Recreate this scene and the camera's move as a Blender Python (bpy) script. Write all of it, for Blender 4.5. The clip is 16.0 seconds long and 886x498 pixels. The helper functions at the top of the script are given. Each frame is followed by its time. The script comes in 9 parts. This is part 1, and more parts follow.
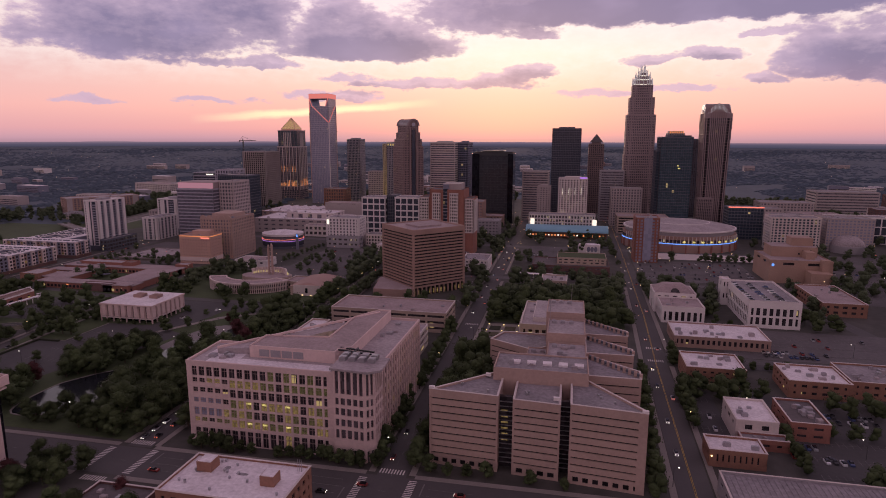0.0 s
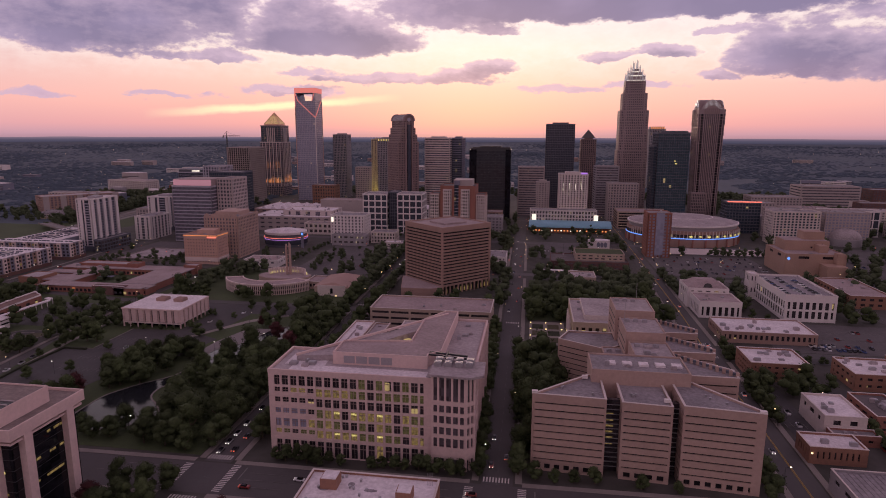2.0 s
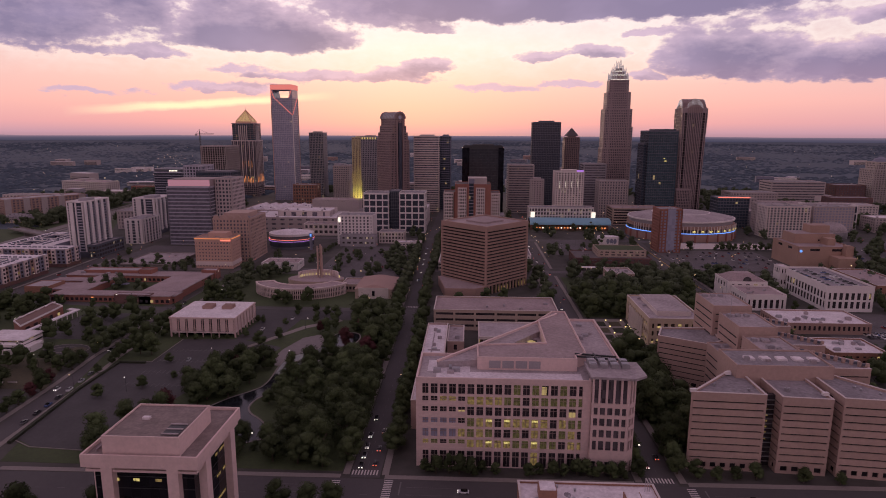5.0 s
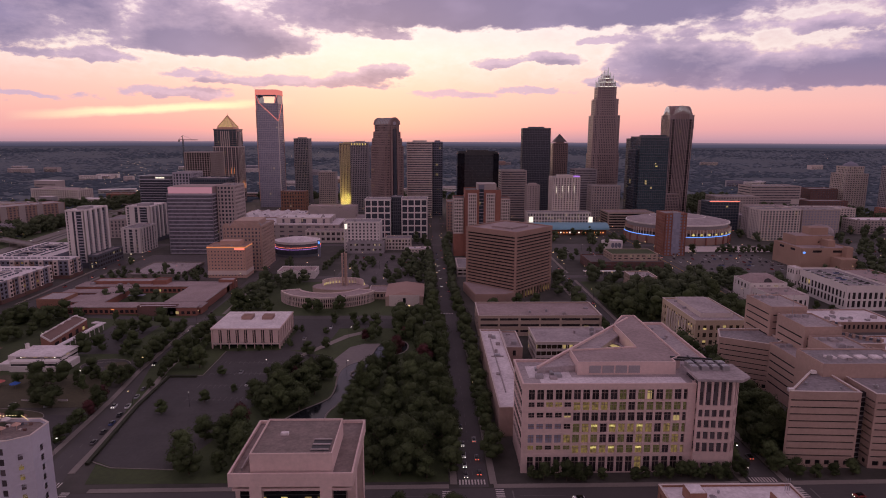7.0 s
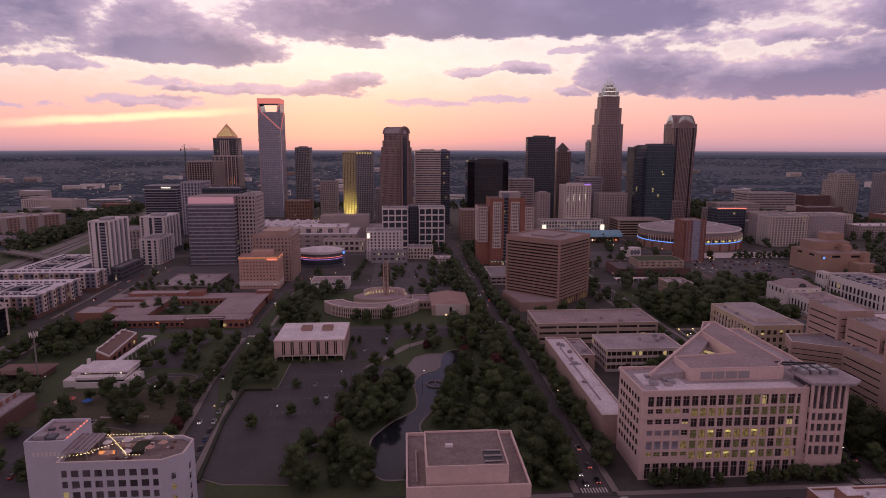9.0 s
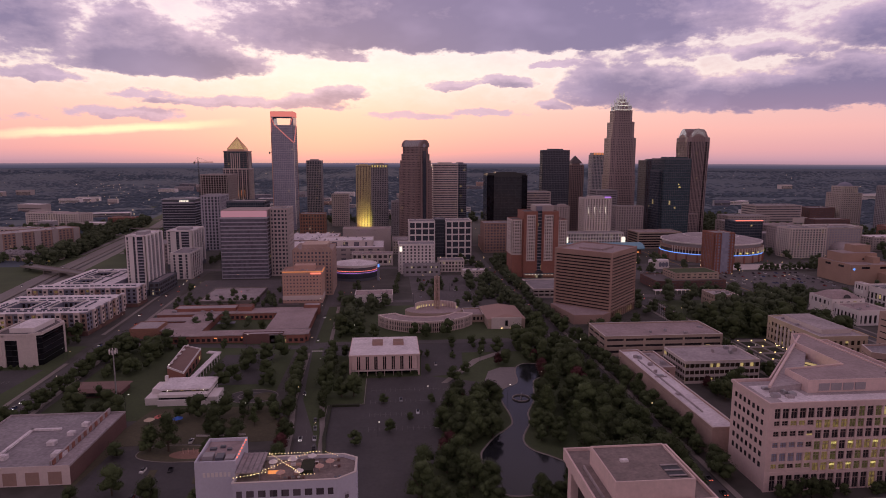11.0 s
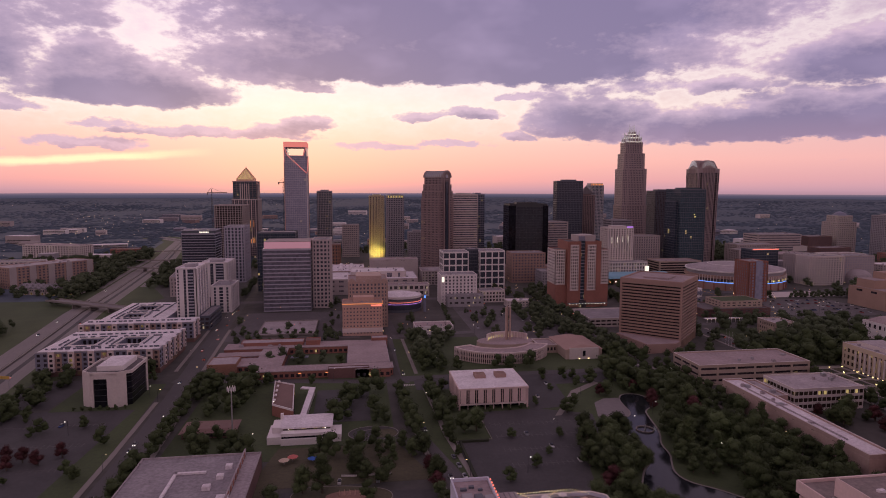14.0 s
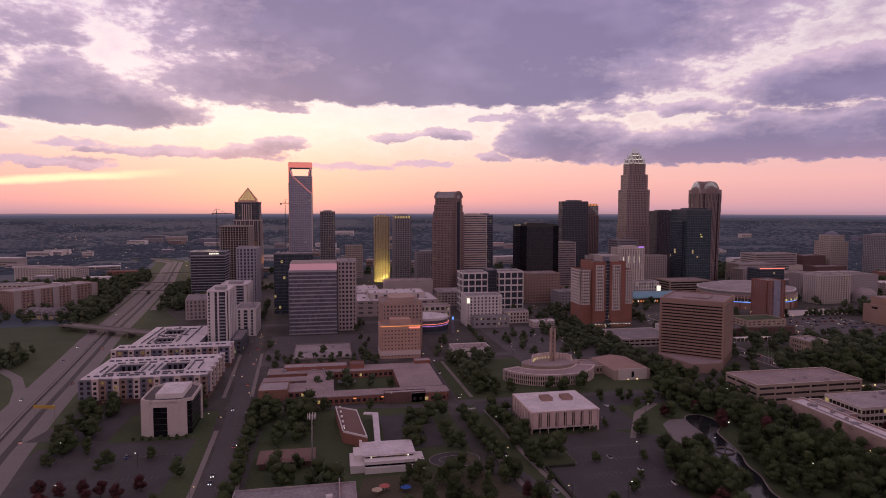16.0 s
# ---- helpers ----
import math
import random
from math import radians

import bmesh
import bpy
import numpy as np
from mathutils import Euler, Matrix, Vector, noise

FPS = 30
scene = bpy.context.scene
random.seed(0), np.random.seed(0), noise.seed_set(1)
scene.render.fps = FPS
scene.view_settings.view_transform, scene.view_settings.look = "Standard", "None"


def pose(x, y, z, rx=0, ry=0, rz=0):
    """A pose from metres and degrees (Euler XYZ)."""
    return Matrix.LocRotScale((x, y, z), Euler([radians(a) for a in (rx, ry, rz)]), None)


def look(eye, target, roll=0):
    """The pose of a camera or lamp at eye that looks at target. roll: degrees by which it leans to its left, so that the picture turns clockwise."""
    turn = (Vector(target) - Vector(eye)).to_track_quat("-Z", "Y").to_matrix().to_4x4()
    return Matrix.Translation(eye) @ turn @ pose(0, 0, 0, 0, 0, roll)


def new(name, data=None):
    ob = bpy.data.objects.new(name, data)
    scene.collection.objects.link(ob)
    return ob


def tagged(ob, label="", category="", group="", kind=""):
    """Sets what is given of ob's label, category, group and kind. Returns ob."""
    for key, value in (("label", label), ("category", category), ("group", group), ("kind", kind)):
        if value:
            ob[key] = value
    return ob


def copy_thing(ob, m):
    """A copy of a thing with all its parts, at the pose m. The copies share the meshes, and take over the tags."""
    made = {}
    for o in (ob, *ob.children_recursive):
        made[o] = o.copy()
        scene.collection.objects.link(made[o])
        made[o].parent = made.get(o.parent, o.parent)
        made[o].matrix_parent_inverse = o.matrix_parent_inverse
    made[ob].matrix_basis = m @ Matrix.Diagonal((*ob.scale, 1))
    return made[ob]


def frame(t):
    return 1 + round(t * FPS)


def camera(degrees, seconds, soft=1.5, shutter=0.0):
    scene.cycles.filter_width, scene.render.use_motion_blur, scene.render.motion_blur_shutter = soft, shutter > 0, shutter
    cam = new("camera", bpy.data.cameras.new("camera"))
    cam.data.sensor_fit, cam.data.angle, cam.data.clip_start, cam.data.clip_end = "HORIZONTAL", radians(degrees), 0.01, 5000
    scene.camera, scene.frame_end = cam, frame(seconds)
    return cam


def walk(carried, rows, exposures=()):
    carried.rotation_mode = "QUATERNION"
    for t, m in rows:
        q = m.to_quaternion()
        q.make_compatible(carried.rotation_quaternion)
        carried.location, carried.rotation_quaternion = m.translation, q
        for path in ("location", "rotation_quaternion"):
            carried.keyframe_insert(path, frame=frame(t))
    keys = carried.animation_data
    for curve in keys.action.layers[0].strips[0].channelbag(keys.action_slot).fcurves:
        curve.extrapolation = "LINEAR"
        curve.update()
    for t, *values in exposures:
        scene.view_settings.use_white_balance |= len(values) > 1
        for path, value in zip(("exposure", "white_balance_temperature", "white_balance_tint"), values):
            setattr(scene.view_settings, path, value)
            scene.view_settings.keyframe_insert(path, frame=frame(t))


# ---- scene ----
cam = camera(71.7, 16.0, soft=0.95)
METRES, EYE, TILT, LEAN, TURN = 474.2, 138.0, 0.0, 0.0, 11.9
ROWS = [
    (0.0, 0.0, 0.0, 0.0, 0.02, -10.24, -0.12),
    (0.5, -0.0298, 0.0065, 0.0001, -0.76, -10.37, -0.13),
    (1.0, -0.0598, 0.0127, 0.0002, -1.69, -10.47, -0.14),
    (1.5, -0.0898, 0.0189, 0.0001, -2.61, -10.56, -0.15),
    (2.0, -0.1198, 0.025, -0.0001, -3.5, -10.65, -0.16),
    (2.5, -0.15, 0.0311, -0.0004, -4.42, -10.74, -0.15),
    (3.0, -0.1803, 0.0372, -0.0006, -5.34, -10.81, -0.19),
    (3.5, -0.2106, 0.0434, -0.0009, -6.28, -10.85, -0.19),
    (4.0, -0.241, 0.0496, -0.0012, -7.23, -10.87, -0.19),
    (6.5, -0.3928, 0.0826, -0.0022, -12.09, -10.42, -0.17),
    (7.0, -0.4231, 0.0897, -0.002, -12.99, -10.24, -0.18),
    (7.5, -0.4532, 0.0969, -0.0016, -13.75, -10.08, -0.14),
    (8.0, -0.4834, 0.1042, -0.0013, -14.37, -9.92, -0.11),
    (8.5, -0.5138, 0.1116, -0.0009, -14.93, -9.72, -0.09),
    (9.0, -0.544, 0.1195, -0.0009, -15.42, -9.47, -0.09),
    (11.5, -0.6951, 0.1638, 0.0015, -17.45, -7.92, -0.12),
    (12.0, -0.7251, 0.1739, 0.002, -17.95, -7.46, -0.12),
    (12.5, -0.7551, 0.1842, 0.0022, -18.46, -6.98, -0.11),
    (13.0, -0.7849, 0.1949, 0.0024, -18.98, -6.5, -0.12),
    (13.5, -0.8145, 0.2058, 0.0021, -19.49, -6.02, -0.12),
    (14.0, -0.844, 0.2177, 0.0021, -20.04, -5.54, -0.12),
    (14.5, -0.8733, 0.2302, 0.0018, -20.6, -5.06, -0.11),
    (15.0, -0.9024, 0.2431, 0.002, -21.19, -4.59, -0.1),
    (15.5, -0.931, 0.2563, 0.0026, -21.79, -4.13, -0.08),
    (16.0, -0.9596, 0.2702, 0.0033, -22.4, -3.66, -0.08),
]
walk(cam, [(t, pose(0, 0, EYE, TILT, LEAN, TURN) @ pose(METRES * x, METRES * y, METRES * z, 90 + pitch, roll, yaw)) for t, x, y, z, yaw, pitch, roll in ROWS])

# ---------------------------------------------------------------- world and sun
world = bpy.data.worlds.new("dusk_sky")
scene.world = world
world.use_nodes = True


class Net:
    """Short hand for wiring nodes."""

    def __init__(self, tree):
        self.t = tree
        tree.nodes.clear()

    def add(self, kind, **kw):
        n = self.t.nodes.new(kind)
        for k, v in kw.items():
            if k == "op":
                n.operation = v
            elif k == "blend":
                n.blend_type = v
            elif k == "dtype":
                n.data_type = v
        return n

    def link(self, a, b):
        self.t.links.new(a, b)

    def put(self, sock, v):
        if isinstance(v, bpy.types.NodeSocket):
            self.link(v, sock)
        else:
            sock.default_value = v

    def math(self, op, a, b=None, c=None, clamp=False):
        n = self.add("ShaderNodeMath", op=op)
        n.use_clamp = clamp
        self.put(n.inputs[0], a)
        if b is not None:
            self.put(n.inputs[1], b)
        if c is not None:
            self.put(n.inputs[2], c)
        return n.outputs[0]

    def mix(self, f, a, b, blend="MIX"):
        n = self.add("ShaderNodeMix", dtype="RGBA", blend=blend)
        self.put(n.inputs[0], f)
        self.put(n.inputs[6], a if isinstance(a, bpy.types.NodeSocket) else (*a, 1))
        self.put(n.inputs[7], b if isinstance(b, bpy.types.NodeSocket) else (*b, 1))
        return n.outputs[2]

    def ramp(self, f, stops):
        n = self.add("ShaderNodeValToRGB")
        e = n.color_ramp.elements
        while len(e) < len(stops):
            e.new(0.5)
        for el, (p, c) in zip(e, stops):
            el.position = p
            el.color = (*c, 1) if len(c) == 3 else c
        self.link(f, n.inputs[0])
        return n.outputs[0]

    def span(self, v, a, b, c=0.0, d=1.0, smooth=False):
        n = self.add("ShaderNodeMapRange")
        n.clamp = True
        if smooth:
            n.interpolation_type = "SMOOTHSTEP"
        self.put(n.inputs[0], v)
        for i, x in enumerate((a, b, c, d)):
            self.put(n.inputs[1 + i], x)
        return n.outputs[0]

    def noise(self, vec, scale, detail=4.0, rough=0.55):
        n = self.add("ShaderNodeTexNoise")
        self.link(vec, n.inputs["Vector"])
        n.inputs["Scale"].default_value = scale
        n.inputs["Detail"].default_value = detail
        n.inputs["Roughness"].default_value = rough
        return n.outputs["Fac"]


def srgb(r, g, b):
    return tuple(((c / 255 + 0.055) / 1.055) ** 2.4 if c > 10 else c / 3294.6 for c in (r, g, b))


# cloud banks: azimuth, elevation of the flat base, half width, height (degrees), weight
BANKS = [
    (9.0, 9.6, 21.5, 4.2, 1.25), (12.0, 11.4, 25.0, 15.0, 1.2), (-18.5, 6.9, 7.0, 3.0, 1.15), (-21.0, 9.2, 2.8, 2.8, 0.8), (-24.0, 12.4, 5.0, 3.4, 0.7), (-27.0, 8.2, 3.2, 2.4, 0.8),
    (-37.0, 6.4, 8.6, 5.0, 1.0), (-31.0, 8.5, 7.0, 5.5, 0.9), (-29.0, 6.0, 4.6, 0.8, 0.8), (-4.0, 8.5, 3.2, 1.2, 0.72), (-8.0, 9.0, 5.0, 2.8, 0.8),
    (21.0, 4.7, 5.2, 3.2, 1.12), (37.0, 4.0, 14.0, 2.8, 1.2), (42.0, 5.8, 10.0, 2.1, 1.0), (6.0, 6.3, 2.2, 0.7, 0.78), (10.4, 6.5, 2.6, 0.9, 0.9),
    (15.0, 8.1, 3.0, 0.5, 0.75), (-12.5, 4.5, 8.4, 0.7, 0.86), (-7.0, 4.9, 2.8, 0.9, 0.85), (-22.0, 3.4, 4.6, 0.7, 0.85), (-4.2, 5.4, 2.2, 1.1, 0.9), (-20.5, 5.0, 3.8, 0.5, 0.8),
    (2.0, 3.7, 4.2, 0.5, 0.82), (8.8, 4.0, 3.6, 0.45, 0.82), (14.7, 4.4, 1.9, 0.8, 0.82), (44.0, 8.4, 8.0, 3.4, 1.15), (33.5, 8.1, 4.0, 1.2, 0.8),
    (-41.2, 2.7, 2.4, 0.5, 0.8), (-32.0, 3.0, 3.2, 0.4, 0.65), (23.0, 8.4, 5.4, 1.4, 0.62),
]
w = Net(world.node_tree)
w_co = w.add("ShaderNodeTexCoord").outputs["Generated"]
w_sep = w.add("ShaderNodeSeparateXYZ")
w.link(w_co, w_sep.inputs[0])
dx, dy, dz = w_sep.outputs
az = w.math("MULTIPLY", w.math("ARCTAN2", dx, dy), 57.2958)
el = w.math("MULTIPLY", w.math("ARCSINE", dz), 57.2958)
w_ang = w.add("ShaderNodeCombineXYZ")
w.link(w.math("MULTIPLY", az, 0.5), w_ang.inputs[0])
w.link(w.math("MULTIPLY", el, 1.0), w_ang.inputs[1])
warp_a = w.math("SUBTRACT", w.noise(w_ang.outputs[0], 0.55, 6.0, 0.62), 0.5)
warp_b = w.math("SUBTRACT", w.noise(w_ang.outputs[0], 0.21, 5.0, 0.6), 0.5)
puff = w.noise(w_ang.outputs[0], 0.62, 8.0, 0.58)
fleck = w.noise(w_ang.outputs[0], 2.0, 7.0, 0.6)
az_w = w.math("MULTIPLY_ADD", warp_b, 9.0, az)
el_w = w.math("MULTIPLY_ADD", warp_a, 1.9, el)


def cloud_field(shift):
    """How much cloud stands at a direction, or some degrees above it: flat bases, heaped tops."""
    total = None
    for a, e, ha, he, wt in BANKS:
        u = w.math("POWER", w.math("ABSOLUTE", w.math("DIVIDE", w.math("SUBTRACT", az_w, a), ha * 1.08)), 2.6)
        v = w.math("SUBTRACT", el_w, e + 0.3 * he - shift)
        v = w.math("MAXIMUM", w.math("DIVIDE", v, 0.85 * he), w.math("DIVIDE", v, -0.3 * he - 0.12))
        d2 = w.math("MULTIPLY_ADD", v, v, u)
        f = w.math("MULTIPLY", w.span(d2, 1.7, 0.1, 0.0, 1.0), wt)
        total = f if total is None else w.math("MAXIMUM", total, f)
    return total


# broken cover overhead and behind
over = w.math("MULTIPLY", w.span(w.noise(w_ang.outputs[0], 0.12, 5.0, 0.6), 0.42, 0.62), w.span(el, 17.0, 26.0))
texture = w.math("ADD", w.math("MULTIPLY_ADD", puff, 1.5, -0.78), w.math("MULTIPLY_ADD", fleck, 0.75, -0.38))
body = w.math("MAXIMUM", cloud_field(0.0), over)
dens = w.math("ADD", body, texture)
above = w.math("ADD", w.math("MAXIMUM", cloud_field(0.7), over), w.math("MULTIPLY", texture, 0.6))
cover = w.span(dens, 0.24, 0.62, smooth=True)
thick = w.span(w.math("MULTIPLY_ADD", above, 0.6, w.math("MULTIPLY", w.math("MULTIPLY_ADD", texture, 0.35, body), 0.4)), 0.3, 1.0)
rim_light = w.math("MULTIPLY", w.span(dens, -0.25, 0.2), w.span(dens, 0.45, 0.2))

glow_az = w.math("DIVIDE", w.math("ADD", az, 6.0), 42.0)
glow = w.math("POWER", 2.718, w.math("MULTIPLY", w.math("MULTIPLY", glow_az, glow_az), -1.0))
clear_in = w.ramp(w.span(el, -1.0, 29.0), [
    (0.0, srgb(168, 132, 152)), (0.032, srgb(190, 146, 164)), (0.06, srgb(236, 164, 164)), (0.11, srgb(252, 184, 172)),
    (0.19, srgb(255, 208, 192)), (0.28, srgb(255, 234, 222)), (0.42, srgb(250, 224, 232)), (0.64, srgb(222, 196, 222)), (0.8, srgb(178, 150, 166)), (1.0, srgb(150, 122, 138))])
clear_out = w.ramp(w.span(el, -1.0, 29.0), [
    (0.0, srgb(160, 130, 152)), (0.045, srgb(205, 158, 172)), (0.12, srgb(232, 174, 177)), (0.30, srgb(206, 171, 187)), (0.62, srgb(162, 145, 176)), (0.8, srgb(164, 142, 162)), (1.0, srgb(146, 122, 142))])
clear = w.mix(glow, clear_out, clear_in)
back = w.span(w.math("ABSOLUTE", az), 60.0, 130.0)
clear = w.mix(w.math("MULTIPLY", back, 0.85), clear, srgb(172, 133, 145))
streak = w.math("MULTIPLY", w.span(w.math("ABSOLUTE", w.math("SUBTRACT", w.math("MULTIPLY_ADD", warp_a, 0.6, el), w.math("MULTIPLY_ADD", az, 0.075, 4.1))), 0.45, 0.12),
                w.math("MULTIPLY", w.span(az, -34.0, -27.0), w.span(az, -12.0, -19.0)))
clear = w.mix(w.math("MULTIPLY", streak, 0.95), clear, srgb(255, 240, 198))
clear = w.mix(w.math("MULTIPLY", rim_light, w.math("MULTIPLY", w.span(el, 4.0, 7.0), 0.5)), clear, srgb(255, 240, 236))
cloud = w.mix(thick, srgb(208, 180, 204), srgb(126, 114, 152))
cloud = w.mix(w.math("MULTIPLY", w.span(w.noise(w_ang.outputs[0], 0.25, 3.0, 0.5), 0.48, 0.75), 0.4), cloud, srgb(176, 156, 194))
cloud = w.mix(w.math("MULTIPLY", w.span(el, 6.0, 2.5), 0.3), cloud, srgb(206, 158, 178))
sky_col = w.mix(w.math("MULTIPLY", cover, 0.95), clear, cloud)
sky_col = w.mix(w.math("MULTIPLY", w.span(el, 21.0, 32.0), 0.85), sky_col, srgb(154, 130, 149))
sky_col = w.mix(w.span(el, 0.0, -2.0), sky_col, srgb(95, 80, 95))
nish = w.add("ShaderNodeTexSky")
nish.sky_type = "NISHITA"
nish.sun_disc = False
nish.sun_elevation = radians(3)
nish.sun_rotation = radians(-6)
w_bg = w.add("ShaderNodeBackground")
w.link(sky_col, w_bg.inputs[0])
w_bg.inputs[1].default_value = 1.06
w_bg2 = w.add("ShaderNodeBackground")
w.link(nish.outputs[0], w_bg2.inputs[0])
w_bg2.inputs[1].default_value = 0.008
w_sum = w.add("ShaderNodeAddShader")
w.link(w_bg.outputs[0], w_sum.inputs[0])
w.link(w_bg2.outputs[0], w_sum.inputs[1])
w_out = w.add("ShaderNodeOutputWorld")
w.link(w_sum.outputs[0], w_out.inputs[0])

sun = new("sun", bpy.data.lights.new("sun", "SUN"))
sun.data.energy, sun.data.angle, sun.data.color = 0.5, radians(12), (1.0, 0.66, 0.48)
sun.matrix_world = look((0, 0, 400), Vector((0, 0, 400)) - Vector((-0.105, 0.995, 0.09)))

# floodlight at the foot of the gold slab tower
fl = bpy.data.lights.new("floodlight", "AREA")
fl.shape, fl.size, fl.size_y = "RECTANGLE", 28.0, 1.0
fl.energy, fl.color = 21000.0, (1.0, 0.80, 0.26)
new("floodlight_lamp", fl).matrix_world = pose(-371, 1209.5, 1.8, 132, 0, 0)

# ---------------------------------------------------------------- materials
MATS = {}


def surface(name, col, rough=0.8, metal=0.0, var=0.18, big=0.06, fine=1.2, bump=0.0, tint=None, per_piece=0.0, spec=0.5):
    """A weathered surface: broad stains and fine grain on one base colour."""
    m = bpy.data.materials.new(name)
    m.use_nodes = True
    n = Net(m.node_tree)
    pos = n.add("ShaderNodeNewGeometry").outputs["Position"]
    a = n.noise(pos, big, 4.0, 0.6)
    b = n.noise(pos, fine, 3.0, 0.6)
    dark = tuple(c * (1 - 1.6 * var) for c in (tint or col))
    light = tuple(min(1, c * (1 + 1.1 * var)) for c in col)
    c1 = n.mix(n.span(a, 0.3, 0.7), dark, light)
    c1 = n.mix(0.6, c1, n.mix(n.span(b, 0.25, 0.75), dark, light))
    if per_piece:
        r = n.add("ShaderNodeObjectInfo").outputs["Random"]
        g = n.span(r, 0.0, 1.0, 1 - per_piece, 1 + per_piece)
        cc = n.add("ShaderNodeCombineXYZ")
        for i in range(3):
            n.link(g, cc.inputs[i])
        c1 = n.mix(1.0, c1, cc.outputs[0], "MULTIPLY")
    p = n.add("ShaderNodeBsdfPrincipled")
    n.link(c1, p.inputs["Base Color"])
    n.link(n.span(b, 0.2, 0.8, max(0.03, rough - 0.1), min(1, rough + 0.1)), p.inputs["Roughness"])
    p.inputs["Metallic"].default_value = metal
    p.inputs["Specular IOR Level"].default_value = spec
    if bump:
        bp = n.add("ShaderNodeBump")
        bp.inputs["Strength"].default_value = bump
        n.link(b, bp.inputs["Height"])
        n.link(bp.outputs[0], p.inputs["Normal"])
    o = n.add("ShaderNodeOutputMaterial")
    n.link(p.outputs[0], o.inputs[0])
    MATS[name] = m
    return m


def glazing(name, col, rough=0.12, lit=0.0, cell=(3.0, 3.6), glow=(1.0, 0.72, 0.3), power=0.6, spec=0.5, even=0.4):
    """Window glass in cells, of which a few rooms are lit."""
    m = bpy.data.materials.new(name)
    m.use_nodes = True
    n = Net(m.node_tree)
    pos = n.add("ShaderNodeNewGeometry").outputs["Position"]
    s = n.add("ShaderNodeSeparateXYZ")
    n.link(pos, s.inputs[0])
    cx = n.math("FLOOR", n.math("DIVIDE", n.math("ADD", s.outputs[0], n.math("MULTIPLY", s.outputs[1], 0.618)), cell[0]))
    cz = n.math("FLOOR", n.math("DIVIDE", s.outputs[2], cell[1]))
    cv = n.add("ShaderNodeCombineXYZ")
    n.link(cx, cv.inputs[0])
    n.link(cz, cv.inputs[2])
    wn = n.add("ShaderNodeTexWhiteNoise")
    wn.noise_dimensions = "3D"
    n.link(cv.outputs[0], wn.inputs["Vector"])
    r = wn.outputs["Value"]
    p = n.add("ShaderNodeBsdfPrincipled")
    c = n.mix(n.span(r, 0.0, 1.0), tuple(x * (1 - even) for x in col), tuple(min(1, x * (1 + even)) for x in col))
    n.link(c, p.inputs["Base Color"])
    p.inputs["Roughness"].default_value = rough
    p.inputs["Specular IOR Level"].default_value = spec
    if lit:
        hot = n.math("GREATER_THAN", r, 1.0 - lit)
        p.inputs["Emission Color"].default_value = (*glow, 1)
        n.link(n.math("MULTIPLY", hot, n.math("MULTIPLY", n.math("POWER", wn.outputs["Value"], 2.0), power)), p.inputs["Emission Strength"])
    o = n.add("ShaderNodeOutputMaterial")
    n.link(p.outputs[0], o.inputs[0])
    MATS[name] = m
    return m


def lamp_mat(name, col, power):
    m = bpy.data.materials.new(name)
    m.use_nodes = True
    n = Net(m.node_tree)
    e = n.add("ShaderNodeEmission")
    e.inputs[0].default_value = (*col, 1)
    e.inputs[1].default_value = power
    o = n.add("ShaderNodeOutputMaterial")
    n.link(e.outputs[0], o.inputs[0])
    MATS[name] = m
    return m


def lit_room(name, col, power):
    """An uneven glow: a lit room behind glass with dark furniture and blinds, and painted floodlight on crown metal."""
    m = bpy.data.materials.new(name)
    m.use_nodes = True
    n = Net(m.node_tree)
    pos = n.add("ShaderNodeNewGeometry").outputs["Position"]
    a = n.noise(pos, 0.9, 2.0, 0.5)
    p = n.add("ShaderNodeBsdfPrincipled")
    p.inputs["Base Color"].default_value = (0.03, 0.028, 0.022, 1)
    p.inputs["Roughness"].default_value = 0.2
    p.inputs["Emission Color"].default_value = (*col, 1)
    n.link(n.span(a, 0.3, 0.7, 0.25 * power, 1.3 * power), p.inputs["Emission Strength"])
    o = n.add("ShaderNodeOutputMaterial")
    n.link(p.outputs[0], o.inputs[0])
    MATS[name] = m
    return m


dusk_stone = surface("dusk_stone", (0.44, 0.375, 0.37), 0.8, var=0.12, per_piece=0.06)
asphalt = surface("asphalt", (0.088, 0.080, 0.083), 0.85, var=0.16, big=0.05, fine=0.5)
asphalt_lot = surface("asphalt_lot", (0.068, 0.063, 0.066), 0.85, var=0.3, big=0.05, fine=0.5)
# Asphalt for the farther lots, lightened in colour to imitate haze.
asphalt_hazed = surface("asphalt_hazed", (0.118, 0.106, 0.110), 0.88, var=0.3, big=0.04, fine=0.35)
concrete = surface("concrete", (0.25, 0.22, 0.205), 0.85, var=0.15)
concrete_road = surface("concrete_road", (0.215, 0.19, 0.19), 0.85, var=0.15, big=0.02, fine=0.3)
urban = surface("urban_ground", (0.084, 0.076, 0.073), 0.9, var=0.35, big=0.012, fine=0.09, tint=(0.05, 0.056, 0.036))
grass = surface("grass", (0.060, 0.082, 0.032), 0.95, var=0.3, big=0.03, fine=0.5)
dry_lawn = surface("dry_lawn", (0.095, 0.085, 0.05), 0.95, var=0.3, big=0.05, fine=0.6)
# Blue in the base colour stands in for haze over the far land.
far_land_hazed = surface("far_land_hazed", (0.074, 0.096, 0.128), 0.95, var=0.22, big=0.006, fine=0.045)
paint_line = surface("road_paint", (0.62, 0.58, 0.56), 0.7, var=0.2, fine=2.0)
paint_faded = surface("faded_paint", (0.17, 0.16, 0.16), 0.8, var=0.3, fine=2.0)
